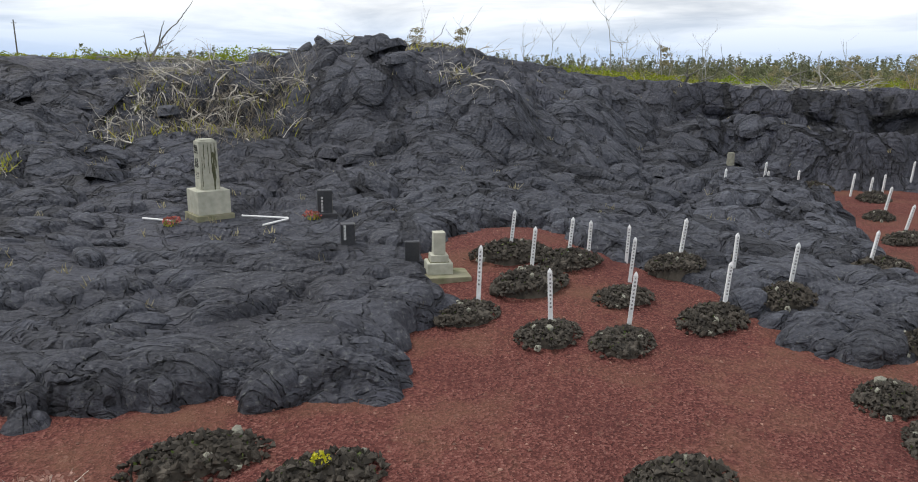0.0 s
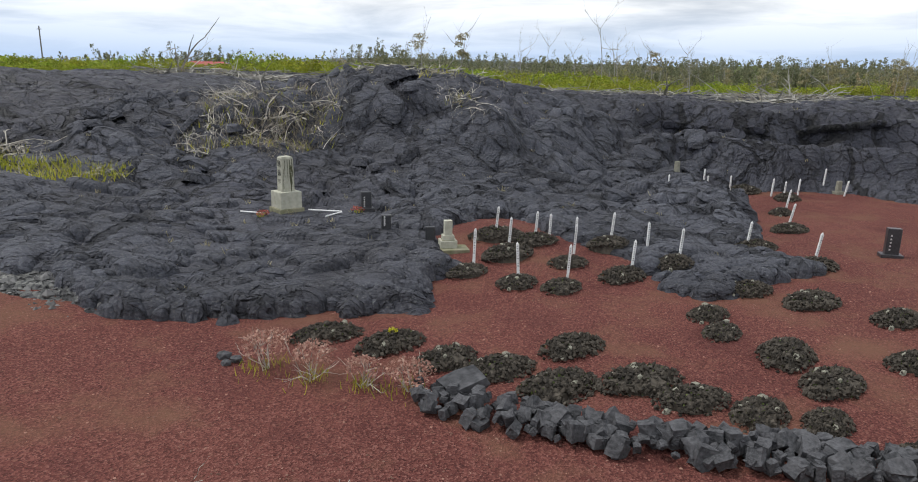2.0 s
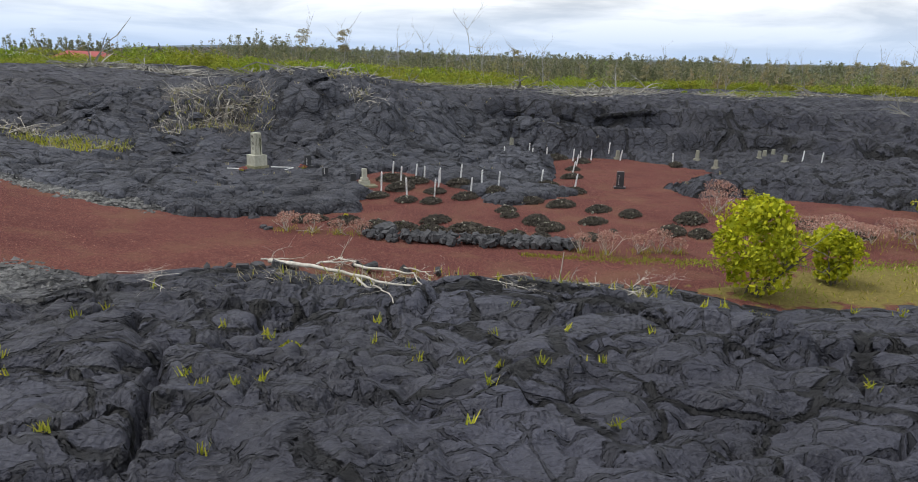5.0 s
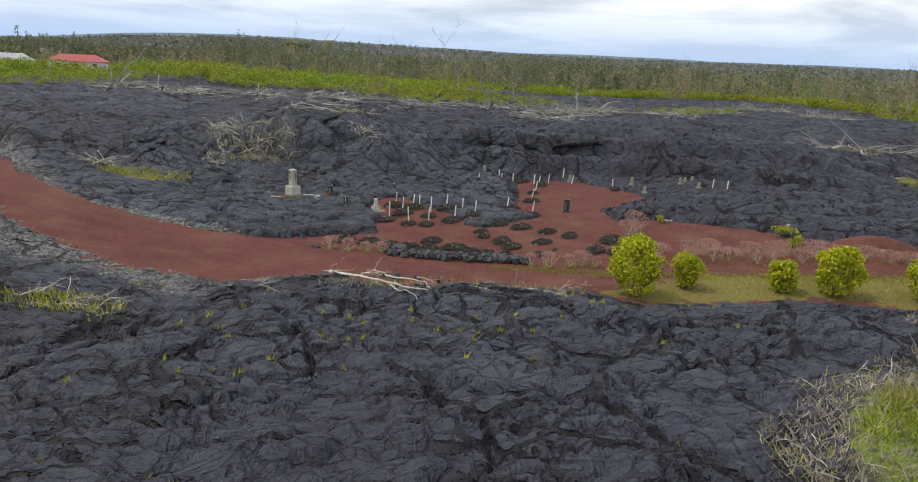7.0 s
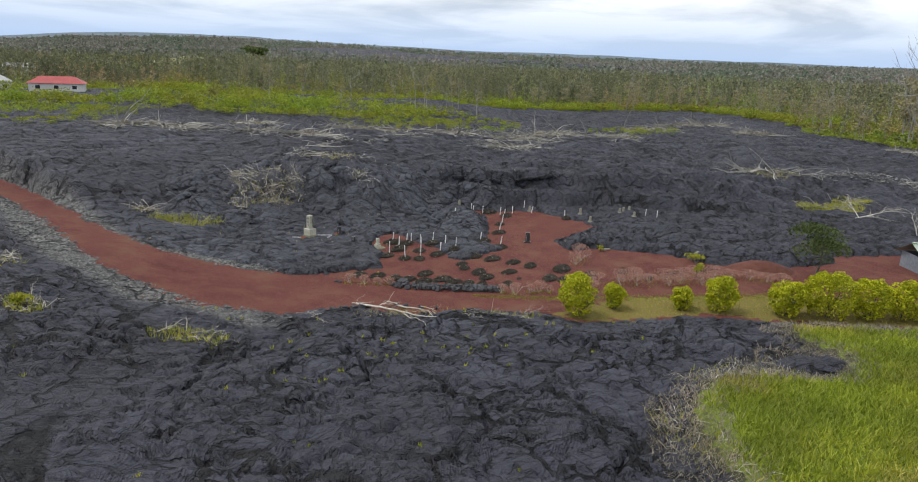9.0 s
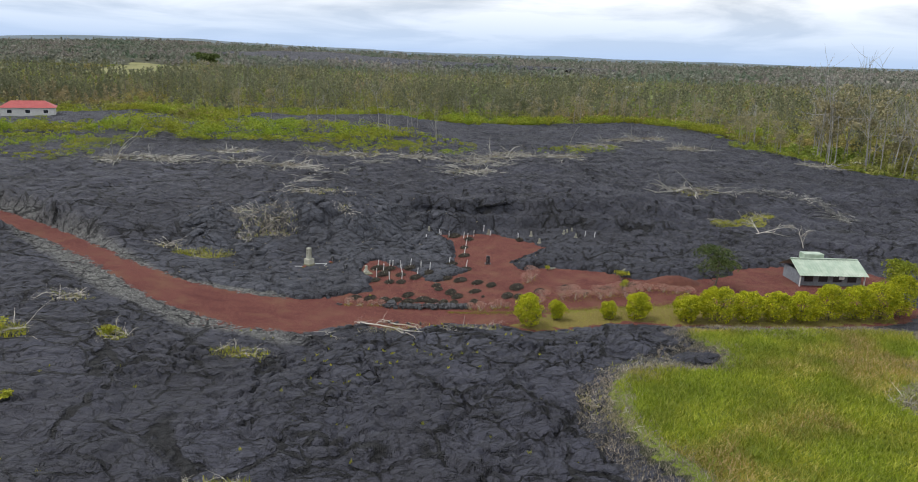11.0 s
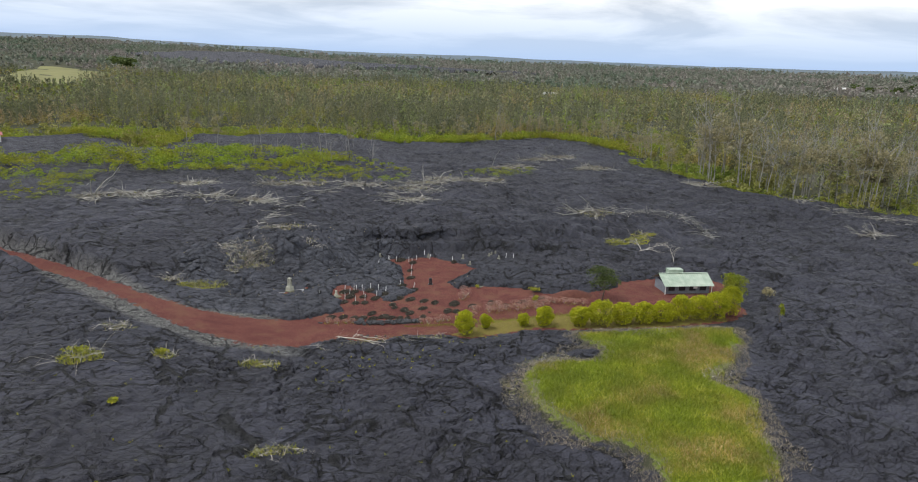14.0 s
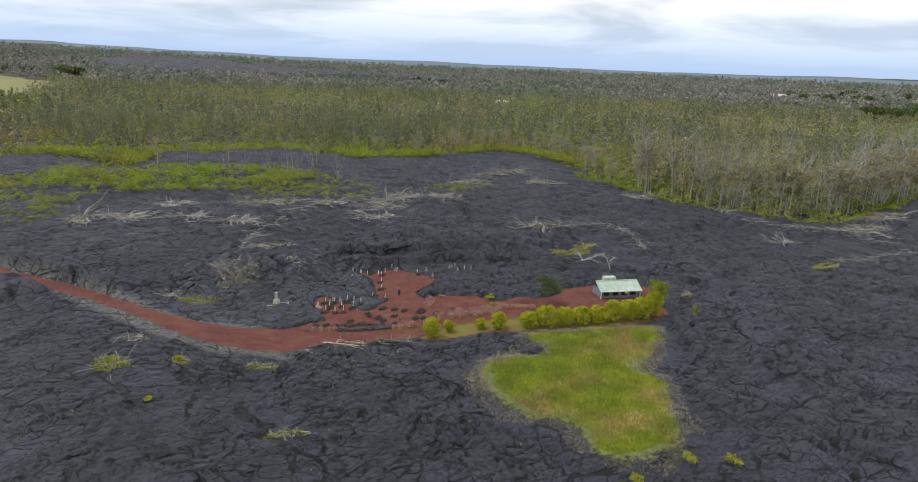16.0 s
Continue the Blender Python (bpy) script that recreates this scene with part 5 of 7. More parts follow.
def leafy_tree(name, x, y, r0, h, seed, leaf, label, group="", leaves=900, size=0.22, bark=None):
    z = at(x, y) - 0.1
    r = np.random.default_rng(seed)
    top = empty(name, x, y, z)
    v, f = join(branching((0, 0, 0), (0.1 * r.normal(), 0.1 * r.normal(), 1), h * 0.85, 0.05 + h * 0.012, r, 2, 5, 0.15, 0, 5))
    part("trunk", mesh_of("trunk", v, f, [bark or M_BARK]), None, top)
    pieces = []
    for k in range(9):
        a = r.random() * 6.283
        c = (r0 * 0.55 * r.random() * math.cos(a), r0 * 0.55 * r.random() * math.sin(a), h * (0.45 + 0.45 * r.random()))
        pieces.append(leaf_cloud(c, (r0 * 0.55, r0 * 0.55, h * 0.17), leaves // 9, size, seed * 9 + k, 0.2))
    v, f = join(pieces)
    part("crown", mesh_of("crown", v, f, [leaf]), None, top)
    return tagged(top, label, "tree", group)


leafy_tree("feathery_tree", 34.6, 1.2, 3.4, 4.6, 61, M_GREEN, "dark green feathery tree beside red cinder ground", "", 3000, 0.2)
leafy_tree("bushy_tree", 52.0, -6.6, 2.4, 4.4, 62, M_SHRUB, "bushy olive tree behind the hedge's end", "", 2400, 0.24)
leafy_tree("slender_sapling", 50.2, -15.8, 0.6, 2.8, 63, M_SHRUB, "slender green sapling standing on lava", "", 420, 0.2)
leafy_tree("low_bush", 56.8, -8.0, 1.3, 1.8, 64, M_STRAW, "straw-coloured low bush on lava", "", 700, 0.22)
leafy_tree("yellow_shrub", 27.0, 7.4, 1.0, 1.0, 65, M_FERN, "low yellow-green shrub beside a pale stump", "", 500, 0.16)
leafy_tree("yellow_plant", 20.0, 11.9, 0.4, 0.8, 66, M_FERN, "small yellow-green plant beside pale stones", "", 220, 0.13)
leafy_tree("yellow_sapling", 24.5, 3.3, 0.6, 1.5, 67, M_FERN, "yellow-green sapling among dry pinkish shrubs", "", 300, 0.16)
for k, (sx, sy, ss) in enumerate(((20.7, 12.2, 0.5), (21.1, 12.3, 0.36), (27.9, 8.2, 0.55), (-4.9, 6.5, 0.35), (-4.6, 6.35, 0.28), (-4.75, 6.2, 0.25))):
    st = empty("loose_stone", sx, sy, at(sx, sy) + ss * 0.2)
    part("stone", rock_mesh("stone", 90 + k, M_PALEROCK if k < 3 else M_ROCK), None, st).matrix_basis = Matrix.Diagonal((ss, ss * 0.8, ss * 0.9, 1))
    tagged(st, "pale broken stone lying on red cinder" if k < 3 else "dark rounded rock beside a dry shrub", "stone")


# ---- shed with the green roof ----
def build_shed(x, y, turn):
    z = at(x, y)
    top = empty("shed", x, y, z, turn)
    top.scale = (0.87, 0.9, 0.92)
    for sx, sy, px, py in ((8.0, 0.12, 0, -2.0), (8.0, 0.12, 0, 2.0), (0.12, 3.88, -3.94, 0), (0.12, 3.88, 3.94, 0)):
        part("wall", block(px, py, 0, sx, sy, 1.6, 0.01), M_WALL, top)
    for s in (-1, 1):
        slope = math.atan2(1.25, 2.5)
        bm = bmesh.new()
        fold = [(-4.5 + 0.1 * k, 0.03 * (k // 2 % 2)) for k in range(91)]
        rows = [[bm.verts.new((px, py, pz + up)) for px, up in fold] for py, pz in ((-1.6, 0), (1.6, 0), (1.6, -0.02), (-1.6, -0.02))]
        for lower, upper in zip(rows, rows[1:] + rows[:1]):
            for k in range(90):
                bm.faces.new((lower[k], lower[k + 1], upper[k + 1], upper[k]))
        me = bpy.data.meshes.new("roof_sheet")
        bm.to_mesh(me)
        bm.free()
        me.transform(Matrix.Translation((0, s * 1.32, 2.15)) @ Matrix.Rotation(-s * slope, 4, "X"))
        part("roof", me, M_ROOF, top, "pale green worn metal roofing")
    part("ridge_cap", block(0, 0, 2.83, 8.9, 0.3, 0.08, 0.02), M_ROOF, top)
    part("roof_vent", block(-1.2, 0.9, 2.6, 2.6, 1.3, 0.75, 0.03), M_ROOF, top, "raised green roof box")
    for k in range(4):
        w = part("window", block(-2.9 + 1.9 * k, -2.07, 0.5, 1.2, 0.03, 0.75, 0.005), M_DARK, top)
        part("pane", block(-2.9 + 1.9 * k, -2.092, 0.56, 1.05, 0.02, 0.62), M_GLASS, w)
    part("sign", block(1.4, -2.12, 0.85, 0.7, 0.03, 0.35), M_WHITE, top, "white board")
    for px in (-4.2, 4.2):
        part("post", block(px, -2.45, 0, 0.12, 0.12, 1.56, 0.01), M_WHITE, top, "pale roof post")
    tagged(top, "low grey shed with a worn pale green metal roof", "shed")


build_shed(49.3, 1.0, -17.5)


# ---- dead wood ----
def dead_tree(x, y, parts, label, seed, mat=None, group=""):
    """A fallen dead tree: limbs given as offset, direction, length and thickness."""
    r = np.random.default_rng(seed)
    z = at(x, y)
    top = empty("fallen_dead_tree", x, y, z)
    for ox, oy, oz, dx, dy, dz, ln, th in parts:
        v, f = join(branching((ox, oy, oz), (dx, dy, dz), ln, th, r, 2, 7, 0.16, 0.02, 5))
        gz = top_z(v[:, 0] + x, v[:, 1] + y) - z
        if dz < 0.5:
            v[:, 2] = oz + (v[:, 2] - oz) * 0.45 + 0.1
        v[:, 2] = np.maximum(v[:, 2], gz + 0.03)
        part("limb", mesh_of("limb", v, f, [mat or M_DRY], True), None, top)
    return tagged(top, label, "dead tree", group)


def laid_limb(points, r0, r1, r, twigs, thing, mat, lift=0.06, name="limb", label=""):
    """A bent limb that lies along plan points, with thin twigs off it."""
    px, py = np.array([p[0] for p in points], float), np.array([p[1] for p in points], float)
    n = 16
    t = np.linspace(0, len(points) - 1, n)
    x = np.interp(t, np.arange(len(points)), px) + 0.03 * r.normal(size=n)
    y = np.interp(t, np.arange(len(points)), py) + 0.03 * r.normal(size=n)
    z = top_z(x, y)
    z = np.maximum(np.convolve(np.pad(z, 3, mode="edge"), np.ones(7) / 7, "valid"), z) + lift
    base = np.array(thing.matrix_basis.translation)
    path = np.stack([x, y, z], 1) - base
    pieces = [tube(path, r0, r1, 7)]
    for _ in range(twigs):
        k = int(r.integers(3, n - 1))
        d = (path[k] - path[k - 1]) / np.linalg.norm(path[k] - path[k - 1]) + 0.8 * r.normal(size=3) * [1, 1, 0.35]
        pieces += branching(path[k], d, 0.35 + 0.7 * r.random(), r1 * (0.5 + 0.4 * r.random()), r, 1, 3, 0.35, 0.03, 4)
    v, f = join(pieces)
    v[:, 2] = np.maximum(v[:, 2], top_z(v[:, 0] + base[0], v[:, 1] + base[1]) - base[2] + 0.01)
    part(name, mesh_of(name, v, f, [mat], True), None, thing, label)


def build_road_tree():
    r = np.random.default_rng(71)
    top = empty("fallen_dead_tree", -4.0, 0.9, at(-4.0, 0.9))
    laid_limb([(-4.1, 0.8), (-3.3, 0.0), (-2.4, -0.9), (-1.5, -2.0), (-0.5, -2.8), (0.6, -3.7)], 0.085, 0.022, r, 7, top, M_DRY, 0.16, "trunk", "long peeling grey trunk")
    laid_limb([(-1.4, -2.2), (-1.1, -3.0), (-0.85, -4.2), (-0.55, -5.2)], 0.04, 0.012, r, 5, top, M_DRY, 0.1)
    laid_limb([(-1.4, -0.2), (-0.7, -1.0), (-0.1, -1.5), (0.2, -2.3), (0.45, -2.9)], 0.05, 0.014, r, 6, top, M_DRY, 0.18)
    laid_limb([(0.1, -0.5), (0.5, -1.0), (0.75, -1.7), (0.8, -2.4)], 0.025, 0.008, r, 5, top, M_DRY, 0.2)
    for pts in (((-2.6, 0.0), (-2.2, 0.6), (-1.8, 1.0)), ((-1.9, 1.0), (-1.6, 0.6), (-1.3, 0.2)), ((-2.4, 0.4), (-2.0, 0.2), (-1.6, 0.5)), ((-4.4, 1.0), (-4.0, 0.9), (-3.5, 0.8))):
        laid_limb(pts, 0.035, 0.018, r, 3, top, M_DRY, 0.22, "root", "twisted bleached root")
    tagged(top, "bleached fallen tree with twisted roots beside red road", "dead tree")
    for k, (px, py, ps) in enumerate(((-4.9, 0.5, 0.38), (-4.4, 0.05, 0.42), (-3.8, 0.2, 0.55), (-3.45, 0.45, 0.5), (-0.9, -0.1, 0.45), (-5.3, 0.1, 0.3), (-5.9, 0.1, 0.25), (0.2, -0.3, 0.3), (-1.3, 0.6, 0.3), (1.2, -0.7, 0.28))):
        st = empty("edge_boulder", px, py, at(px, py) + ps * 0.2)
        part("stone", block_mesh("stone", 840 + k, M_ROCK), None, st).matrix_basis = pose(0, 0, 0, 9 * k, 5 * k, 47 * k) @ Matrix.Diagonal((ps, ps * 0.85, ps * 0.7, 1))
        tagged(st, "dark lava boulder at the red road's edge", "boulder", "boulders at the road edge")
    stick = empty("bare_stick", 4.75, -2.0, at(4.75, -2.0) - 0.05)
    v, f = tube(limb((0, 0, 0), (0.15, 0.05, 1), 1.0, r, 0.12, 7), 0.022, 0.008, 6)
    part("stem", mesh_of("stem", v, f, [M_DRY], True), None, stick)
    tagged(stick, "single bare stick standing at the road edge", "stick")


build_road_tree()
dead_tree(2.2, -3.3, ((0, 0, 0.1, 0.8, -0.6, 0.05, 1.3, 0.014), (0.2, 0.2, 0.1, 0.9, 0.2, 0.05, 1.0, 0.012)), "tangle of thin bleached twigs on lava", 72)
dead_tree(7.2, -2.9, ((0, 0, 0.1, 0.9, 0.1, 0.2, 1.1, 0.014), (-0.3, 0, 0.1, 0.5, 0.4, 0.3, 0.8, 0.012)), "low tangle of grey twigs beside the road", 74)
dead_tree(-8.2, -0.9, ((0, 0, 0.1, 0.9, -0.3, 0.1, 1.6, 0.016), (0.9, -0.8, 0.1, 0.7, -0.7, 0.1, 1.4, 0.014), (1.8, -0.3, 0.1, -0.8, -0.5, 0.1, 1.2, 0.012)), "thin grey twigs among weeds on lava", 78)


def brush_heap(x, y, rx, ry, count, seed, label, green=0.3, length=1.4, up=0.35, mat=None, straw=True, boughs=0):
    r = np.random.default_rng(seed)
    z = at(x, y)
    top = empty("brush_heap", x, y, z)
    for k in range(max(3, count // 8)):
        pieces = []
        for _ in range(8):
            a, q = r.random() * 6.283, math.sqrt(r.random())
            ox, oy = rx * q * math.cos(a), ry * q * math.sin(a)
            oz = at(x + ox, y + oy) - z
            pieces += branching((ox, oy, oz + 0.05), (r.normal(), r.normal(), up + 0.2 * r.random()), length * (0.6 + 0.8 * r.random()), (0.012 + 0.02 * length * r.random()) * (2.4 if length > 2.5 else 1), r, 2 if length < 1.3 else 1, 3, 0.15 if length < 2.5 else 0.12, 0.05, 4 if length < 2.5 else 3)
        v, f = join(pieces)
        gz = top_z(v[:, 0] + x, v[:, 1] + y) - z
        v[:, 2] = np.maximum(v[:, 2], gz + 0.01)
        tagged(part("dead_brushwood", mesh_of("dead_brushwood", v, f, [mat or M_DRY]), None, top), kind="stuff")
    for k in range(boughs):
        a, q = r.random() * 6.283, math.sqrt(r.random())
        ox, oy = rx * 0.8 * q * math.cos(a), ry * 0.8 * q * math.sin(a)
        v, f = join(branching((ox, oy, at(x + ox, y + oy) - z + 0.15), (r.normal(), r.normal() - 0.5, 0.05), 1.5 + 1.3 * r.random(), 0.03 + 0.03 * r.random(), r, 2, 4, 0.22, 0.03, 5))
        gz = top_z(v[:, 0] + x, v[:, 1] + y) - z
        v[:, 2] = gz + np.clip(0.5 * (v[:, 2] - gz), 0.05, 0.55)
        part("bough", mesh_of("bough", v, f, [M_DRY], True), None, top, "thick bleached forked bough")
    if straw:
        n = int((90 if rx < 3 else 230 if boughs else 90 if length < 2.5 else 14) * rx * ry)
        a = r.random(n) * 6.283
        q = r.random(n) ** 0.75 * (1 + 0.35 * np.sin(3 * a + seed) * r.random(n))
        p = np.stack([rx * q * np.cos(a), ry * q * np.sin(a)], 1)
        gz = top_z(p[:, 0] + x, p[:, 1] + y) - z
        v, f = blades_at(np.column_stack([p, gz]), 0.4 if boughs else 0.25 if length < 2.5 else 0.6, 0.025 if length < 2.5 else 0.09, r, 1.3)
        tagged(part("straw", mesh_of("straw", v, f, [M_STRAW if length < 2.5 and not boughs else M_DEADGRASS]), None, top, "dry matted grass"), kind="stuff")
        n = int(70 * rx * ry * green)
        a, q = r.random(n) * 6.283, np.sqrt(r.random(n))
        p = np.stack([rx * q * np.cos(a), ry * q * np.sin(a)], 1)
        gz = top_z(p[:, 0] + x, p[:, 1] + y) - z
        v, f = blades_at(np.column_stack([p, gz]), 0.32, 0.05, r, 0.8)
        tagged(part("fern_growth", mesh_of("fern_growth", v, f, [M_FERN]), None, top, "yellow-green ferns"), kind="stuff")
    return tagged(top, label, "brush heap")


brush_heap(-9.6, 28.0, 3.4, 3.2, 96, 81, "great heap of bleached branches and dry grass", 0.5, 1.1, 0.3, boughs=13)
brush_heap(-12.6, 25.6, 1.3, 1.0, 16, 82, "small tangle of bleached branches on lava", 0.4, 1.0, 0.4, boughs=3)
brush_heap(-12.6, 30.2, 1.0, 1.2, 16, 87, "pale bare branches fanned over lava", 0.1, 1.1, 0.4)
brush_heap(-0.4, 28.6, 0.8, 1.1, 18, 83, "fan of dry branches hanging over lava", 0.5, 1.2, 0.1)
brush_heap(-3.0, 34.0, 4.5, 1.2, 32, 84, "dead branches strewn along the lava crest", 0.2, 1.6, 0.15)
brush_heap(-17.0, 21.5, 3.2, 1.2, 16, 85, "patch of yellow-green ferns and twigs", 2.2, 0.7, 0.4)
brush_heap(-20.5, 23.8, 1.4, 0.7, 12, 86, "few dead twigs lying on lava", 0.2, 1.4, 0.2)
brush_heap(-30.3, -2.2, 2.0, 1.3, 16, 88, "green ferns round a bleached log", 3.0, 1.6, 0.2)
brush_heap(-22.9, -2.6, 1.1, 0.9, 10, 89, "clump of yellow ferns and twigs", 2.5, 0.9, 0.3)
brush_heap(-14.2, -5.2, 2.2, 1.2, 14, 90, "dry weeds and ferns on gravelly lava", 1.6, 0.8, 0.3)
brush_heap(-16.0, -22.8, 2.4, 0.8, 8, 91, "low yellow ferns along a lava crack", 1.8, 0.8, 0.2)
brush_heap(-27.2, 6.0, 1.8, 0.9, 16, 92, "bleached twigs lying beside the gravel verge", 0.4, 1.2, 0.2)
brush_heap(-1.5, -2.0, 3.2, 0.8, 8, 103, "yellow-green weeds along the road's lava edge", 0.22, 0.4, 0.3)
brush_heap(5.5, -3.2, 2.4, 0.7, 8, 104, "dry weeds and twigs along the road edge", 0.35, 0.5, 0.3)
for k, (wx, wy, wr, wh) in enumerate(((-30.5, -2.2, 1.5, 1.3), (-23.2, -2.6, 0.8, 0.9), (18.3, -43.6, 1.2, 1.1), (22.1, -45.7, 1.1, 1.0), (11.2, -43.6, 0.9, 0.8), (-2.9, -7.2, 0.35, 0.5), (-27.5, -12.0, 0.6, 0.6))):
    leafy_tree("low_shrub", wx, wy, wr, wh, 770 + k, M_FERN, "low yellow-green shrub growing on lava", "shrubs on lava", 420, 0.17)
brush_heap(15.5, -14.6, 4.2, 1.5, 56, 93, "grey dead brush at the meadow's margin", 0.1, 0.45, 0.25)
brush_heap(8.3, -21.0, 1.4, 4.0, 32, 94, "pale dry brush fringing the meadow", 0.2, 0.5, 0.2)
brush_heap(29.5, -25.6, 2.4, 1.3, 24, 95, "grey dry brush at the meadow's edge", 0.3, 0.7, 0.25)
brush_heap(58.5, 24.8, 5.0, 2.0, 16, 96, "spread of yellow-green ferns on lava", 2.8, 1.6, 0.3)
brush_heap(65.0, 28.0, 3.0, 1.6, 16, 97, "yellow ferns and twigs on a lava rise", 2.2, 1.6, 0.3)
brush_heap(64.5, 43.0, 5.0, 3.0, 24, 98, "long pale fallen branches on lava", 0.3, 4.5, 0.12, M_LOG)
brush_heap(112.0, 12.5, 3.0, 1.5, 16, 101, "pale dead branches alone on lava", 0.0, 2.6, 0.2, M_LOG)
brush_heap(102.5, -4.5, 4.0, 1.6, 8, 102, "flat patch of yellowish ferns on lava", 2.0, 1.0, 0.2)
dead_tree(55.5, 18.0, ((0, 0, 0, 0.7, -0.2, 0.35, 4.5, 0.1), (0.5, 0, 0, 0.2, 0.6, 0.7, 2.5, 0.07), (3.5, -0.8, 1.2, 1, 0.1, -0.2, 2.4, 0.07)), "bleached dead tree propped on lava near the shed", 75)
dead_tree(58.5, 12.5, ((0, 0, 0, -0.2, 0.1, 1, 2.6, 0.08), (0, 0, 2.2, 1, 0.2, 0.1, 1.8, 0.06)), "white dead snag standing behind the shed", 76)
LOG_ROW = ((-31, 69, 4, 1.6), (-24, 71, 4, 1.6), (-13, 85, 4, 2), (-11, 67, 3, 1.2), (-4, 57, 2.5, 1), (5, 81, 4, 2), (12, 82, 5, 2.4), (24, 78, 5, 2.2), (33, 71, 5, 2.2), (39, 76, 5, 2.6), (28, 59, 4, 1.2),
           (47, 82, 5, 3), (57, 78, 5, 2.4), (76, 99, 7, 3), (100, 92, 6, 3), (106, 118, 6, 4), (93, 112, 6, 3), (115, 62, 5, 2.4), (129, 42, 5, 2.6), (150, 14, 10, 4), (172, 22, 12, 4), (190, 8, 12, 4))
for k, (lx, ly, lrx, lry) in enumerate(LOG_ROW):
    brush_heap(lx, ly, lrx, lry, 40, 120 + k, "strewn grey logs and dead branches at the lava margin", 0.15, 3.8, 0.0, M_LOG)


def debris_bank(line, half, height, seed, label, stones=26, sticks=3):
    """A long low heap of grey rubble and dead sticks along a line on the lava."""
    r = np.random.default_rng(seed)
    xs, ys = np.array([p[0] for p in line], float), np.array([p[1] for p in line], float)
    run = np.concatenate([[0], np.cumsum(np.hypot(np.diff(xs), np.diff(ys)))])
    top = empty("debris_bank", xs[0], ys[0], at(xs[0], ys[0]))
    base = np.array(top.matrix_basis.translation)
    n = int(run[-1] * half * stones)
    t = r.uniform(0, run[-1], n)
    off = np.clip(r.normal(size=n) * 0.45, -1, 1)
    fade = step(t / 3) * step((run[-1] - t) / 3)
    wide = half * (0.75 + 0.5 * vnoise(t / 4, 0 * t, seed))
    x, y = np.interp(t, run, xs) + off * wide, np.interp(t, run, ys) + off * wide * 0.7
    p = np.column_stack([x, y, top_z(x, y) + height * fade * (1 - off ** 2) * r.random(n)]) - base
    v, f = rock_arrays(p, 0.12 + 0.3 * r.random(n) ** 2, r, 0.5)
    tagged(part("rubble", mesh_of("rubble", v, f, [M_ASHY]), None, top, "pale grey crumbled crust"), kind="stuff")
    pieces = []
    for _ in range(int(run[-1] * sticks)):
        t = r.uniform(0, run[-1])
        px, py = float(np.interp(t, run, xs)) + half * 0.8 * r.normal(), float(np.interp(t, run, ys)) + half * 0.6 * r.normal()
        k = limb((px - base[0], py - base[1], at(px, py) + 0.1 + height * 0.6 * r.random() - base[2]), (r.normal(), 0.6 * r.normal(), 0.05), 1.0 + 2.2 * r.random(), r, 0.2, 4)
        pieces.append(tube(k, 0.05, 0.02, 3))
    v, f = join(pieces)
    v[:, 2] = np.maximum(v[:, 2], top_z(v[:, 0] + base[0], v[:, 1] + base[1]) - base[2] + 0.02)
    tagged(part("dead_brushwood", mesh_of("dead_brushwood", v, f, [M_LOG]), None, top, "bleached sticks"), kind="stuff")
    return tagged(top, label, "debris bank")


debris_bank(((71.5, 40.8), (75, 39.5), (78.2, 37), (80.2, 33.5), (80, 29), (77.8, 24), (74.8, 19.5)), 1.5, 0.9, 601, "curved grey bank of crumbled crust on lava", 30, 2)
debris_bank(((-8.2, 33), (-5.5, 39), (-2, 46), (4, 56), (9, 65)), 1.3, 0.15, 602, "pale worn strip of crumbled crust on lava", 14, 1)
debris_bank(((10, 68), (17, 74), (24, 79)), 2.0, 0.4, 603, "pale strip of dead sticks and crumbled crust", 10, 3)
debris_bank(((-31, 70), (-26, 70.5), (-18, 72)), 2.2, 0.3, 604, "strewn pale sticks in a shallow lava dip", 5, 4)
debris_bank(((22, 63), (30, 66), (41, 67)), 1.6, 0.3, 605, "grey dead sticks lying along a lava rise", 5, 4)
debris_bank(((124, 33), (134, 22), (141, 12), (138, 4)), 3.5, 0.4, 606, "grey washed-up sticks along the lava margin", 3, 6)
debris_bank(((107, -3.5), (118, -4), (134, -5)), 1.0, 0.3, 607, "line of pale sticks beside yellow ferns", 4, 3)


# ---- small ferns on the lava, gravel, grass ----
def scatter(name, label, category, mat, pts, maker):
    v, f = maker(pts)
    return tagged(new(name, mesh_of(name, v, f, [mat])), label, category, kind="stuff")


def lava_points(n, x0, x1, y0, y1, seed):
    r = np.random.default_rng(seed)
    x, y = r.uniform(x0, x1, n), r.uniform(y0, y1, n)
    z, _, e = lava_z(x, y)
    ok = (e > 0.3) & (inside(MEADOW, x, y) < -0.5)
    return np.column_stack([x, y, z])[ok]


def tufts(pts, per, spread, h, w, seed, lean=0.7):
    r = np.random.default_rng(seed)
    p = np.repeat(pts, per, axis=0) + r.normal(size=(len(pts) * per, 3)) * [spread, spread, 0]
    return blades_at(p, h, w, r, lean)


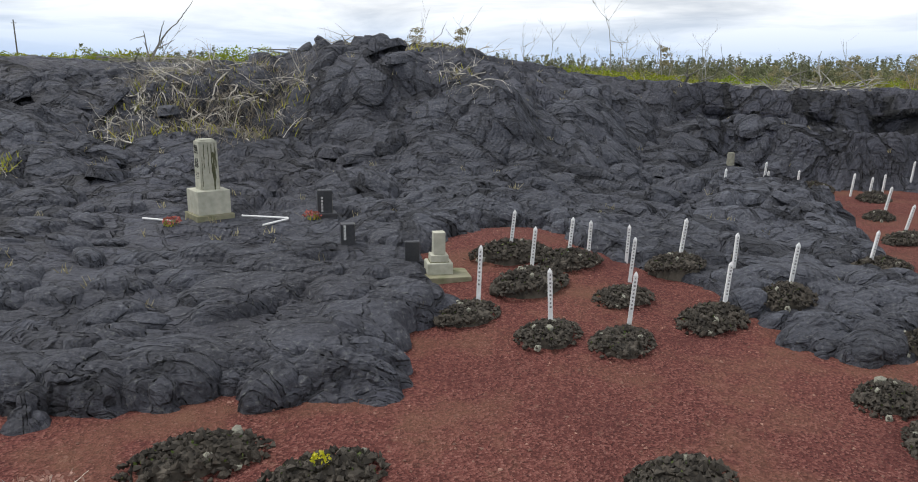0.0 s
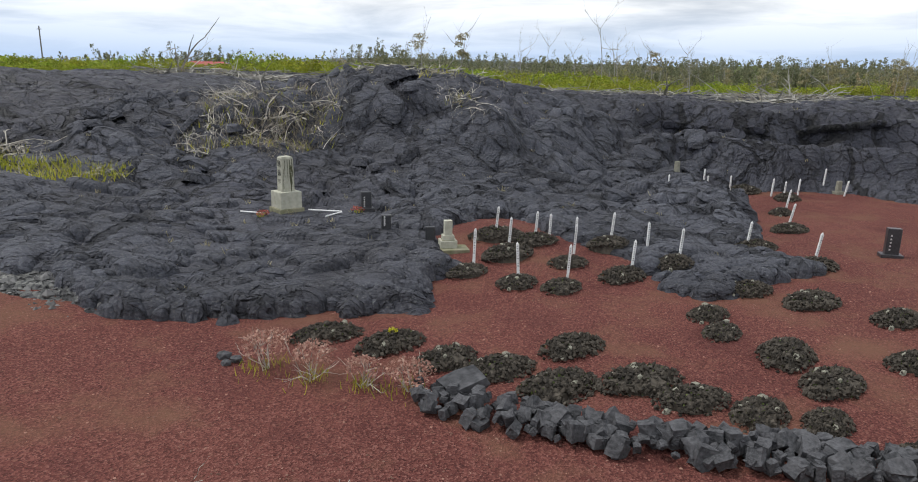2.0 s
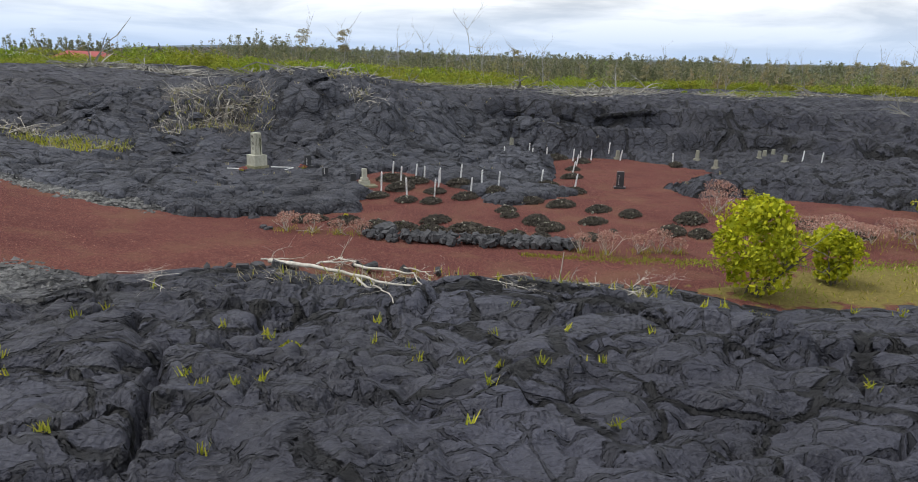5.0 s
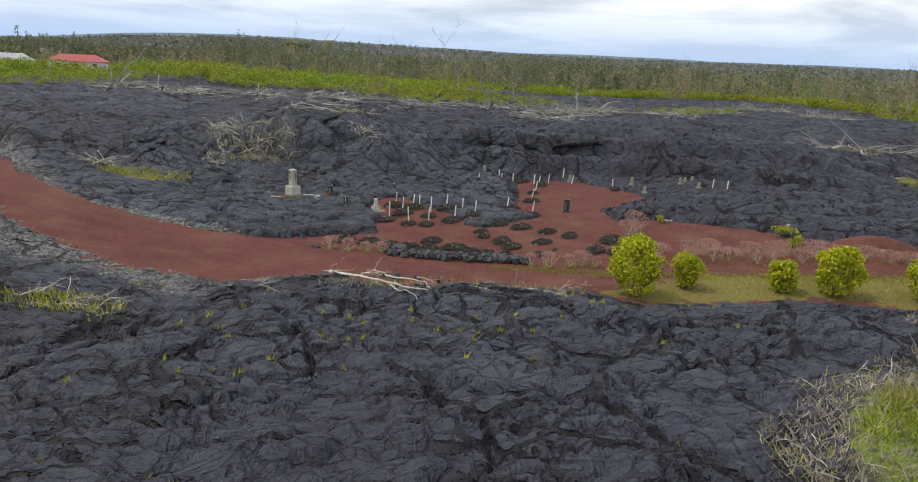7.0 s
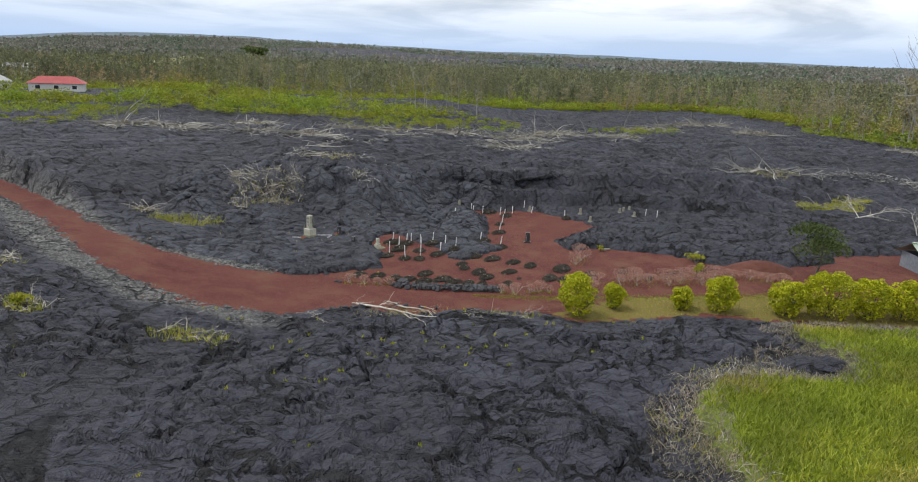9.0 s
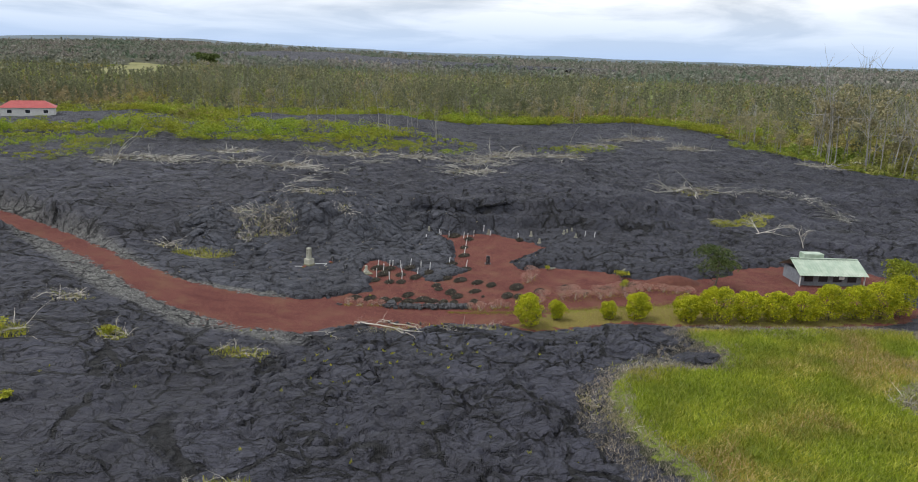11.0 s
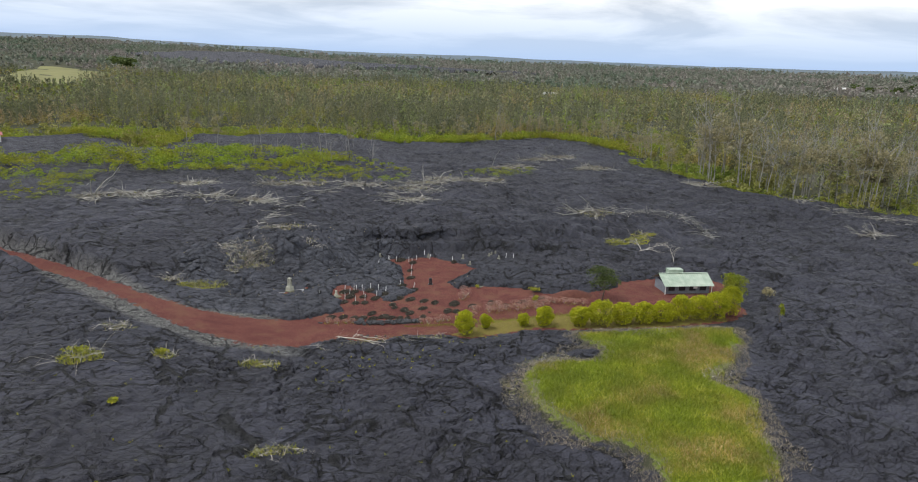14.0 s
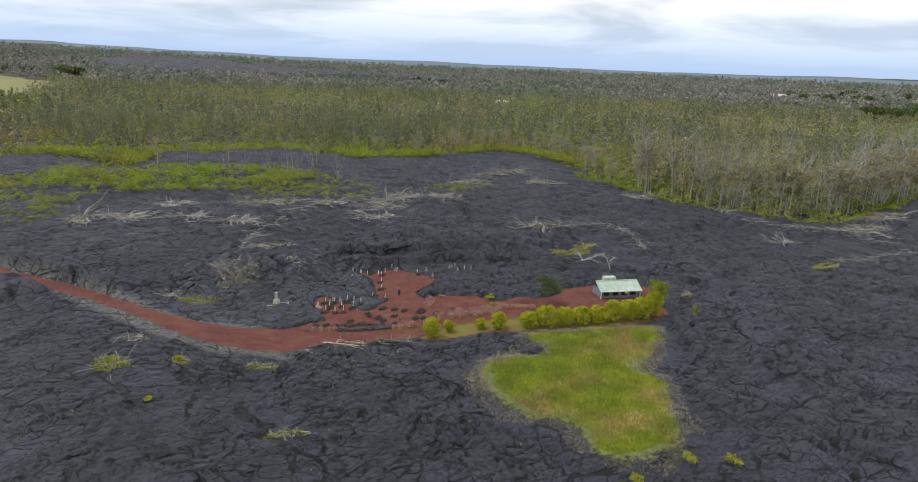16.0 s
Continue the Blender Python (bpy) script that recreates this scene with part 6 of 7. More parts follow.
near = np.concatenate([lava_points(60, -14, 14, -12, 0.5, 201), lava_points(70, -40, 24, -34, 0, 202)])
scatter("lava_ferns", "scattered small yellow-green ferns in lava cracks", "ferns", M_FERN, near, lambda p: tufts(p, 9, 0.06, 0.17, 0.04, 203))
far_ferns = lava_points(260, -20, 20, 9, 36, 204)
scatter("dry_weeds", "scattered dry weeds in lava cracks", "weeds", M_STRAW, far_ferns, lambda p: tufts(p, 8, 0.07, 0.16, 0.02, 205))


def build_gravel():
    r = np.random.default_rng(210)
    n = 60000
    x, y = r.uniform(-40, -4, n), r.uniform(-9, 46, n)
    z, verge, e = lava_z(x, y)
    ok = (verge > 0.15) & (e > -0.2) & (r.random(n) < verge + 0.2)
    p = np.column_stack([x, y, np.maximum(z, ground_z(x, y))])[ok]
    v, f = rock_arrays(p, 0.08 + 0.22 * r.random(len(p)) ** 3, r)
    tagged(new("gravel", mesh_of("gravel", v, f, [M_GRAVEL])), "grey broken lava gravel along the road verges", "gravel", kind="stuff")
    n = 12000
    x, y = r.uniform(-14, 14, n), r.uniform(-1.5, 18, n)
    ok = (inside(CINDER, x, y) > 0.15)
    p = np.column_stack([x, y, ground_z(x, y)])[ok]
    v, f = rock_arrays(p, 0.018 + 0.045 * r.random(len(p)) ** 3, r)
    tagged(new("cinder_pebbles", mesh_of("cinder_pebbles", v, f, [M_PEBBLE])), "loose reddish cinder pebbles", "pebbles", kind="stuff")
    n = 14000
    x, y = r.uniform(-12, 16, n), r.uniform(-3, 20, n)
    d = inside(CINDER, x, y)
    ok = (np.abs(d + 0.15) < 0.3)
    p = np.column_stack([x, y, top_z(x, y)])[ok]
    v, f = rock_arrays(p, 0.03 + 0.09 * r.random(len(p)) ** 3, r)
    tagged(new("edge_rubble", mesh_of("edge_rubble", v, f, [M_ROCK])), "dark lava crumbs along the cinder's edge", "rubble", kind="stuff")


M_PEBBLE = simple("cinder_pebble", (0.12, 0.05, 0.04), (0.34, 0.2, 0.15), 12, 0.95, 0.2, 0.01, island=True)
build_gravel()


def build_outcrop(x, y):
    """A low hump of old lava breaking through the meadow, ringed with dead grass."""
    r = np.random.default_rng(640)
    z = float(ground_z(np.array([x]), np.array([y]))[0])
    top = empty("lava_outcrop", x, y, z, -20)
    rings, around = 9, 36
    a = np.arange(around) * 2 * np.pi / around
    v, f = [(0, 0, 0.85)], []
    for k in range(1, rings + 1):
        q = k / rings
        px, py = 2.3 * q * (1 + 0.18 * np.sin(2 * a + 1) + 0.08 * np.sin(5 * a)) * np.cos(a), 1.4 * q * (1 + 0.12 * np.sin(3 * a)) * np.sin(a)
        pz = 0.85 * (1 - q ** 2.4) ** 0.7 + 0.22 * fbm(px * 1.1 + 9, py * 1.4, 641, 3) * (1 - q * q) - 0.35 * q ** 6
        v += list(zip(px, py, pz))
    for i in range(around):
        j = (i + 1) % around
        f.append((0, 1 + i, 1 + j))
        for k in range(rings - 1):
            p, t = 1 + k * around, 1 + (k + 1) * around
            f += [(p + i, t + i, t + j), (p + i, t + j, p + j)]
    part("crust", mesh_of("crust", v, f, [M_LAVA], True), None, top)
    n = 2600
    a, q = r.random(n) * 6.283, 0.75 + 0.75 * r.random(n)
    p = np.stack([2.7 * q * np.cos(a) - 1.2 * (q - 0.75), 1.6 * q * np.sin(a), 0 * a], 1)
    v, f = blades_at(p, 0.38, 0.07, r, 1.4)
    tagged(part("straw", mesh_of("straw", v, f, [M_DEADGRASS]), None, top, "matted grey dead grass"), kind="stuff")
    tagged(top, "dark lava outcrop ringed with dead grass", "outcrop")


build_outcrop(20.0, -14.6)


def build_grass():
    r = np.random.default_rng(220)
    n = 190000
    x, y = r.uniform(5, 45, n), r.uniform(-45, -7, n)
    d = inside(MEADOW, x, y)
    ok = (d > 1.1 + 2.2 * fbm(x * 0.35, y * 0.35, 17, 2)) & (r.random(n) < np.clip(0.5 + (d - 0.8) / 2.5, 0.15, 1))
    p = np.column_stack([x, y, ground_z(x, y) - 0.03])[ok]
    v, f = blades_at(p, 0.3, 0.06, r, 0.9)
    tagged(new("meadow_grass", mesh_of("meadow_grass", v, f, [M_GRASS])), "lush yellow-green meadow grass", "grass", kind="stuff")
    n = 150000
    x, y = r.uniform(3, 48, n), r.uniform(-48, -5, n)
    d = inside(MEADOW, x, y)
    ok = np.abs(d - 0.5) < 1.5 + 2.4 * fbm(x * 0.28, y * 0.28, 5, 2)
    p = np.column_stack([x, y, top_z(x, y) - 0.03])[ok]
    v, f = blades_at(p, 0.2, 0.045, r, 1.4)
    tagged(new("straw_fringe", mesh_of("straw_fringe", v, f, [M_DEADGRASS])), "dry straw grass fringing the meadow", "grass", kind="stuff")
    n = 9000
    x, y = r.uniform(7, 48, n), r.uniform(-13, 1, n)
    ok = inside(TRACK, x, y) > 0
    p = np.column_stack([x, y, ground_z(x, y) - 0.02])[ok]
    v, f = blades_at(p, 0.12, 0.05, r, 0.8)
    tagged(new("track_grass", mesh_of("track_grass", v, f, [M_GRASS])), "short yellowish grass on the dirt track", "grass", kind="stuff")

    line = [(4.5, 1.75), (7, 0.95), (10, 0.3), (14, -0.4), (22, -1.4), (31, -2.2)]
    n = 5200
    x = r.uniform(4.5, 31, n)
    y = np.interp(x, [q[0] for q in line], [q[1] for q in line]) + r.normal(size=n) * (0.16 + 0.02 * (x - 4))
    v, f = blades_at(np.column_stack([x, y, ground_z(x, y) - 0.02]), 0.08, 0.04, r, 0.8)
    tagged(new("verge_grass", mesh_of("verge_grass", v, f, [M_SHRUB])), "thin strip of yellow-green verge grass", "grass", kind="stuff")


build_grass()


# ---- shrubs, forest and distance ----
SHRUBS = [(-120, 55), (-75, 58), (-46, 69), (-37, 69), (-31, 86), (-23, 99), (-5, 100), (1, 88), (8, 85), (21, 81), (33, 76), (44, 96), (38, 119), (22, 137), (-4, 137), (-21, 131), (-36, 131), (-60, 135), (-120, 120)]


def build_shrubs():
    r = np.random.default_rng(230)
    n = 19000
    x, y = r.uniform(-125, 250, n), r.uniform(10, 240, n)
    band = inside(SHRUBS, x, y) > 0
    patch = inside([(50, 86), (70, 80), (82, 94), (62, 101)], x, y) > 0
    margin = margin_d(x, y)
    fringe = (margin < 2) & (margin > -16 - 16 * vnoise(x / 15, y / 15, 31)) & (y > 15)
    band &= r.random(n) < np.clip(1.0 + 2.0 * vnoise(x / 9, y / 9, 33), 0.08, 1)
    yard = (np.abs(x + 58) < 18) & (np.abs(y - 166) < 16)
    keep = ~yard & (band | patch & (r.random(n) < 0.4) | (fringe & (r.random(n) < np.clip(0.75 + 2.2 * vnoise(x / 12, y / 12, 43), 0.08, 1))))
    x, y, band = x[keep], y[keep], band[keep]
    z = top_z(x, y)
    tall = 1.0 + 1.5 * vnoise(x / 11, y / 11, 35)
    low = 0.62 + 0.38 * step((y - 85) / 30)
    pieces = []
    for k in range(len(x)):
        q = r.random()
        h = (0.7 + 0.9 * r.random()) if q < 0.68 else (1.5 + 1.3 * r.random()) if q < 0.95 else (2.8 + 1.8 * r.random()) if y[k] > 108 else 1.6
        h *= (1.35 if band[k] else 1.7) * low[k] * max(tall[k], 0.4)
        h = min(h, 3.4 if y[k] > 108 else 1.5)
        w = h * (0.65 + 0.6 * r.random())
        near = y[k] < 100
        pieces.append(leaf_cloud((x[k], y[k], z[k] + h * 0.5), (w, w, h * 0.5), int((20 + 30 * min(h, 3)) * (1.7 if near else 1)), (0.3 + 0.04 * h) * (0.55 if near else 1), 9000 + k, 0.45, 0.2, 0.4))
    v, f = join(pieces)
    tagged(new("shrubs", mesh_of("shrubs", v, f, [M_SHRUB])), "dense low yellow-green shrubs along the lava margin", "shrubs", kind="stuff")


build_shrubs()


def tree_arrays(x, y, z, h, w, leaves, size, r, low=0.25, point=1.0):
    """Upright trees in one go: bark stems and leaf clumps round them."""
    n = len(x)
    a = r.random(n) * 6.283
    tri = np.stack([np.stack([np.cos(a + k * 2.094), np.sin(a + k * 2.094), 0 * a], 1) for k in range(3)], 1)
    rad = (0.009 * h + 0.03)[:, None, None]
    foot = np.stack([x, y, z - 0.3], 1)[:, None, :]
    lean = np.stack([0.05 * h * r.normal(size=n), 0.05 * h * r.normal(size=n), h], 1)[:, None, :]
    sv = np.concatenate([foot + tri * rad, foot + lean + tri * rad * 0.25], 1).reshape(-1, 3)
    q = np.array([(0, 1, 4, 3), (1, 2, 5, 4), (2, 0, 3, 5)])
    sf = (np.arange(n)[:, None, None] * 6 + q[None]).reshape(-1, 4)
    if not leaves:
        return (sv, sf), None
    t = low + (1 - low) * r.random((n, leaves)) ** 0.85
    # foliage gathers in a few clumps on each tree
    side = r.random((n, 1)) * 6.283 + np.floor(t * 6) * 2.1
    ang, out = side + r.normal(size=(n, leaves)) * 0.9, np.sqrt(r.random((n, leaves)))
    u = (t - low) / (1 - low)
    taper = np.minimum(1.0, 4 * u + 0.3) * (1.08 - point * u * 0.85)
    p = np.stack([x[:, None] + w[:, None] * taper * out * np.cos(ang) + lean[:, :, 0] * t,
                  y[:, None] + w[:, None] * taper * out * np.sin(ang) + lean[:, :, 1] * t, z[:, None] + h[:, None] * t], -1)
    s = np.repeat(size * (0.6 + 0.8 * r.random(n)), leaves)
    return (sv, sf), quads_at(p.reshape(-1, 3), s, r, 0.0, 0.42)


FAR_LAVA = [(-23, 1628), (148, 2031), (350, 2140), (462, 1708), (596, 1478), (760, 1150), (632, 1120), (541, 1276), (440, 1280), (324, 1292), (234, 1286), (102, 1286)]
PALE_FIELD = [(-118, 950), (-98, 960), (-30, 830), (-50, 690), (-78, 615), (-140, 640)]
TOWN = [(960, 600), (1300, 620), (1290, 760), (980, 720)]


def forest_points(n, near_r, far_r, seed):
    r = np.random.default_rng(seed)
    az = np.radians(r.uniform(-52, 76, n))
    d = np.sqrt(r.uniform(near_r ** 2, far_r ** 2, n))
    x, y = -12 + d * np.sin(az), -20 + d * np.cos(az)
    m = margin_d(x, y)
    ok = (m < -2) & (inside(SHRUBS, x, y) < 2) & ~((x < -30) & (y < 235) & (x > -110) & (y > 120) & (r.random(n) < 0.8))
    if far_r > 600:
        ok &= (inside(FAR_LAVA, x, y) < 0) & (inside(PALE_FIELD, x, y) < 0)
    ok &= r.random(n) < np.clip(0.78 + 1.2 * vnoise(x / 40, y / 40, seed) + 1.1 * vnoise(x / 13, y / 13, seed + 1), 0.12, 1)
    return x[ok], y[ok], r


def build_forest():
    for near_r, far_r, n, leaves, size, lab in ((95, 340, 11000, 58, 0.55, "forest trees"), (340, 900, 21000, 18, 1.2, "farther forest trees"), (900, 2600, 27000, 8, 4.2, "far forest trees")):
        x, y, r = forest_points(n, near_r, far_r, int(near_r))
        z = ground_z(x, y)
        m = len(x)
        far = near_r > 800
        stand = np.exp(-((x - 135) / 45) ** 2 - ((y - 285) / 40) ** 2) + 0.8 * np.exp(-((x - 20) / 60) ** 2 - ((y - 250) / 25) ** 2)
        clump = vnoise(x / 55, y / 55, 88) + 0.7 * vnoise(x / 21, y / 21, 89) + 0.6 * stand
        right = 0.25 * step((x - 120) / 20) * step((80 - y) / 25)
        deep = np.clip(-margin_d(x, y) / 75, 0.0, 1) if near_r < 200 else np.ones(m)
        tall = r.random(m) < np.clip((0.16 + 1.3 * clump) * deep + right, 0.02, 0.8)
        thin = vnoise(x / 34 + 5, y / 34, 91)
        scrub = ~tall & (r.random(m) < np.clip(1.15 - 0.72 * deep + 0.9 * thin, 0.15, 1))
        bare = ~tall & ~scrub & (r.random(m) < 0.16)
        slim = ~tall & ~scrub & ~bare
        grow = (0.5 + 0.5 * deep) * (1.2 + 0.9 * vnoise(x / 28, y / 28, 93))
        for mask, lo, hi, wide, bottom, point, more, grain, mat, word in ((scrub, 1.8, 5.0, 0.42, 0.08, 0.45, 1.0, 1.1, M_SCRUB, "low olive-green"), (slim, 5.0, 9.5, 0.21, 0.1, 0.8, 1.3, 0.9, M_FOREST, "slender grey-olive"),
                                                             (tall, 8.5, 14.0, 0.16, 0.08, 0.85, 2.0, 0.9, M_CONIFER, "tall dark slender"), (bare, 5.0, 11.0, 0.1, 0, 0, 0, 1, None, "bare dead")):
            k = int(mask.sum())
            h = r.uniform(lo, hi, k) * (0.8 + 0.4 * r.random(k)) * grow[mask] * (1 + right[mask] + 0.25 * stand[mask]) * (1 - 0.45 * step((-x[mask] - 35) / 40))
            h = np.minimum(h, 12.5 + r.normal(size=k))
            w = wide * h * (0.7 + 0.6 * r.random(k)) * (2.6 if far else 1)
            stems, leafs = tree_arrays(x[mask], y[mask], z[mask], h, w, int(leaves * more) if mat else 0, size * grain, r, bottom, point)
            if far or hi < 5.5:
                stems = None
            if stems and mat:
                few = np.repeat(r.random(k) < 0.3, 3)
                stems = (stems[0], stems[1][few])
            if stems:
                tagged(new("forest_trunks", mesh_of("forest_trunks", *stems, [M_STEM if mat else M_TRUNK])), "thin grey trunks of " + word + " " + lab, "forest", kind="stuff")
            if leafs:
                tagged(new("forest_leaves", mesh_of("forest_leaves", *leafs, [M_HAZEWOOD if far else mat])), "foliage of " + word + " " + lab, "forest", kind="stuff")
        if near_r < 700:
            k = r.random(m) < 0.6
            p = np.column_stack([x, y, z])[k] + r.normal(size=(int(k.sum()), 3)) * [2.5, 2.5, 0]
            p = np.repeat(p, 5, axis=0) + r.normal(size=(5 * len(p), 3)) * [1.4, 1.4, 0.0] + np.array([0, 0, 1.0]) * r.uniform(0.1, 1.6, 5 * len(p))[:, None]
            v, f = quads_at(p, size * 2.0, r, 0.4)
            tagged(new("undergrowth", mesh_of("undergrowth", v, f, [M_SCRUB])), "olive forest undergrowth", "undergrowth", kind="stuff")


build_forest()


def far_sheet(name, poly, mat, lift, label, category, bumps=0.0):
    """Ground cover of its own kind far off in the forest."""
    px, py = [p[0] for p in poly], [p[1] for p in poly]
    xs, ys = np.arange(min(px), max(px), 12.0), np.arange(min(py), max(py), 12.0)
    X, Y, q = sheet(xs, ys)
    d = inside(poly, X, Y)
    keep = (d[q] > -6).all(axis=1)
    Z = ground_z(X, Y) + np.clip(d / 8, -0.6, 1) * lift + bumps * fbm(X / 40, Y / 40, 55, 4)
    tagged(new(name, mesh_of(name, np.stack([X, Y, Z], -1), q[keep], [mat], True)), label, category, kind="structure")


far_sheet("far_lava_flow", FAR_LAVA, M_LAVA, 5.0, "distant black lava flow amid forest", "lava", 4.0)
far_sheet("far_field", PALE_FIELD, M_STRAWLAND, 0.6, "distant pale yellowish grass field", "field")


def edge_tree_proto(name, seed, h, bare):
    r = np.random.default_rng(seed)
    top = new(name)
    v, f = join(branching((0, 0, -0.2), (0.03, 0.03, 1), h, 0.13, r, 2, 5 if bare else 4, 0.1, -0.06, 4))
    part("trunk", mesh_of("trunk", v, f, [M_TRUNK]), None, top, "pale slender trunk and limbs")
    if not bare:
        pieces = [leaf_cloud((0.1 * h * r.normal(), 0.1 * h * r.normal(), h * (0.5 + 0.45 * r.random())), (h * 0.1, h * 0.1, h * 0.07), 40, 0.5, seed * 20 + k, 0.2) for k in range(12)]
        v, f = join(pieces)
        part("crown", mesh_of("crown", v, f, [M_FOREST]), None, top)
    return tagged(top, "bare pale dead tree at the forest edge" if bare else "slender grey-green tree at the forest edge", "tree", "forest edge trees")


PROTOS = [edge_tree_proto("bare_tree", 401, 13, True), edge_tree_proto("bare_tree", 402, 11, True), edge_tree_proto("slender_tree", 403, 14, False), edge_tree_proto("slender_tree", 404, 11, False)]
EDGE = [(228, 38), (150, 24), (134, 35), (123, 59), (119, 73), (131, 104), (152, 158), (138, 178), (86, 164), (61, 186)]
used = [False] * 4
r_edge = random.Random(9)
for (ax, ay), (bx, by) in zip(EDGE, EDGE[1:]):
    steps = int(math.hypot(bx - ax, by - ay) / (1.0 if ax > 122 and ay < 60 else 3.4))
    for k in range(steps):
        t = (k + r_edge.random()) / steps
        ex, ey = ax + (bx - ax) * t + r_edge.uniform(3, 14), ay + (by - ay) * t + r_edge.uniform(2, 12)
        tall = ax > 122 and ay < 60
        j = r_edge.choice((0, 1, 2, 3, 2, 3) if tall else (2, 3))
        s = r_edge.uniform(0.85, 1.45) if tall else r_edge.uniform(0.45, 0.8)
        m = pose(ex, ey, float(ground_z(np.array([ex]), np.array([ey]))[0]) - 0.1, 0, 0, r_edge.uniform(0, 360)) @ Matrix.Diagonal((s, s, s, 1))
        if used[j]:
            copy_thing(PROTOS[j], m)
        else:
            PROTOS[j].matrix_basis, used[j] = m.normalized(), True
for bx, by, j, s in ((24.5, 118, 0, 0.85), (26, 112, 1, 0.6), (33, 122, 1, 0.6), (38, 112, 0, 0.5), (20, 120, 0, 0.5), (-9.2, 140, 2, 0.75), (-0.7, 140, 3, 0.9), (39.5, 140, 3, 0.75), (12, 140, 1, 0.8), (17, 141, 0, 0.7), (36, 105, 1, 0.5), (29, 128, 0, 0.6), (8, 128, 1, 0.45), (44, 150, 1, 0.6)):
    copy_thing(PROTOS[j], pose(bx, by, at(bx, by) - 0.1, 0, 0, 77 * bx) @ Matrix.Diagonal((s, s, s, 1)))


def house(name, x, y, w, d, h, turn, roof, label):
    z = at(x, y) - 0.2
    top = empty(name, x, y, z, turn)
    part("wall", block(0, 0, 0, w, d, h, 0.02), M_PALEWALL, top)
    bm = bmesh.new()
    o = 0.5
    c = [(-w / 2 - o, -d / 2 - o, h), (w / 2 + o, -d / 2 - o, h), (w / 2 + o, d / 2 + o, h), (-w / 2 - o, d / 2 + o, h), (-w / 2 + d * 0.3, 0, h + d * 0.22), (w / 2 - d * 0.3, 0, h + d * 0.22)]
    vs = [bm.verts.new(p) for p in c]
    for q in ((0, 1, 5, 4), (1, 2, 5), (2, 3, 4, 5), (3, 0, 4), (3, 2, 1, 0)):
        bm.faces.new([vs[i] for i in q])
    part("roof", bm, roof, top)
    for k in range(3):
        wd = part("window", block(-w / 3 + w / 3 * k, -d / 2 - 0.02, h * 0.4, 1.3, 0.08, 1.1, 0.01), M_WHITE, top)
        part("pane", block(-w / 3 + w / 3 * k, -d / 2 - 0.07, h * 0.4 + 0.08, 1.12, 0.03, 0.94), M_GLASS, wd)
    tagged(top, label, "house")


house("far_house", -65, 170, 13, 8, 2.6, 8, M_REDROOF, "pale house with a red hipped metal roof")
house("far_house", -112, 300, 17, 9, 3.6, 4, M_GREYROOF, "pale house with a grey metal roof")
house("far_house", -86, 184, 10, 8, 3.2, 20, M_GREYROOF, "white house with a grey roof among trees")
house("far_house", 418, 600, 16, 8, 3.2, -20, M_PALEWALL, "pale building in the distant forest")
house("far_house", 1003, 651, 26, 10, 5.5, -20, M_PALEWALL, "white building by a distant settlement")
for k in range(9):
    house("far_house", 1080 + 31 * k, 555 + 83 * math.sin(k * 2.3) + 12 * k, 11 + k % 3 * 3, 8, 3.2 + 0.5 * (k % 2), 25 * k, (M_PALEWALL, M_GREYROOF, M_REDROOF)[k % 3], "small pale house in a distant settlement")
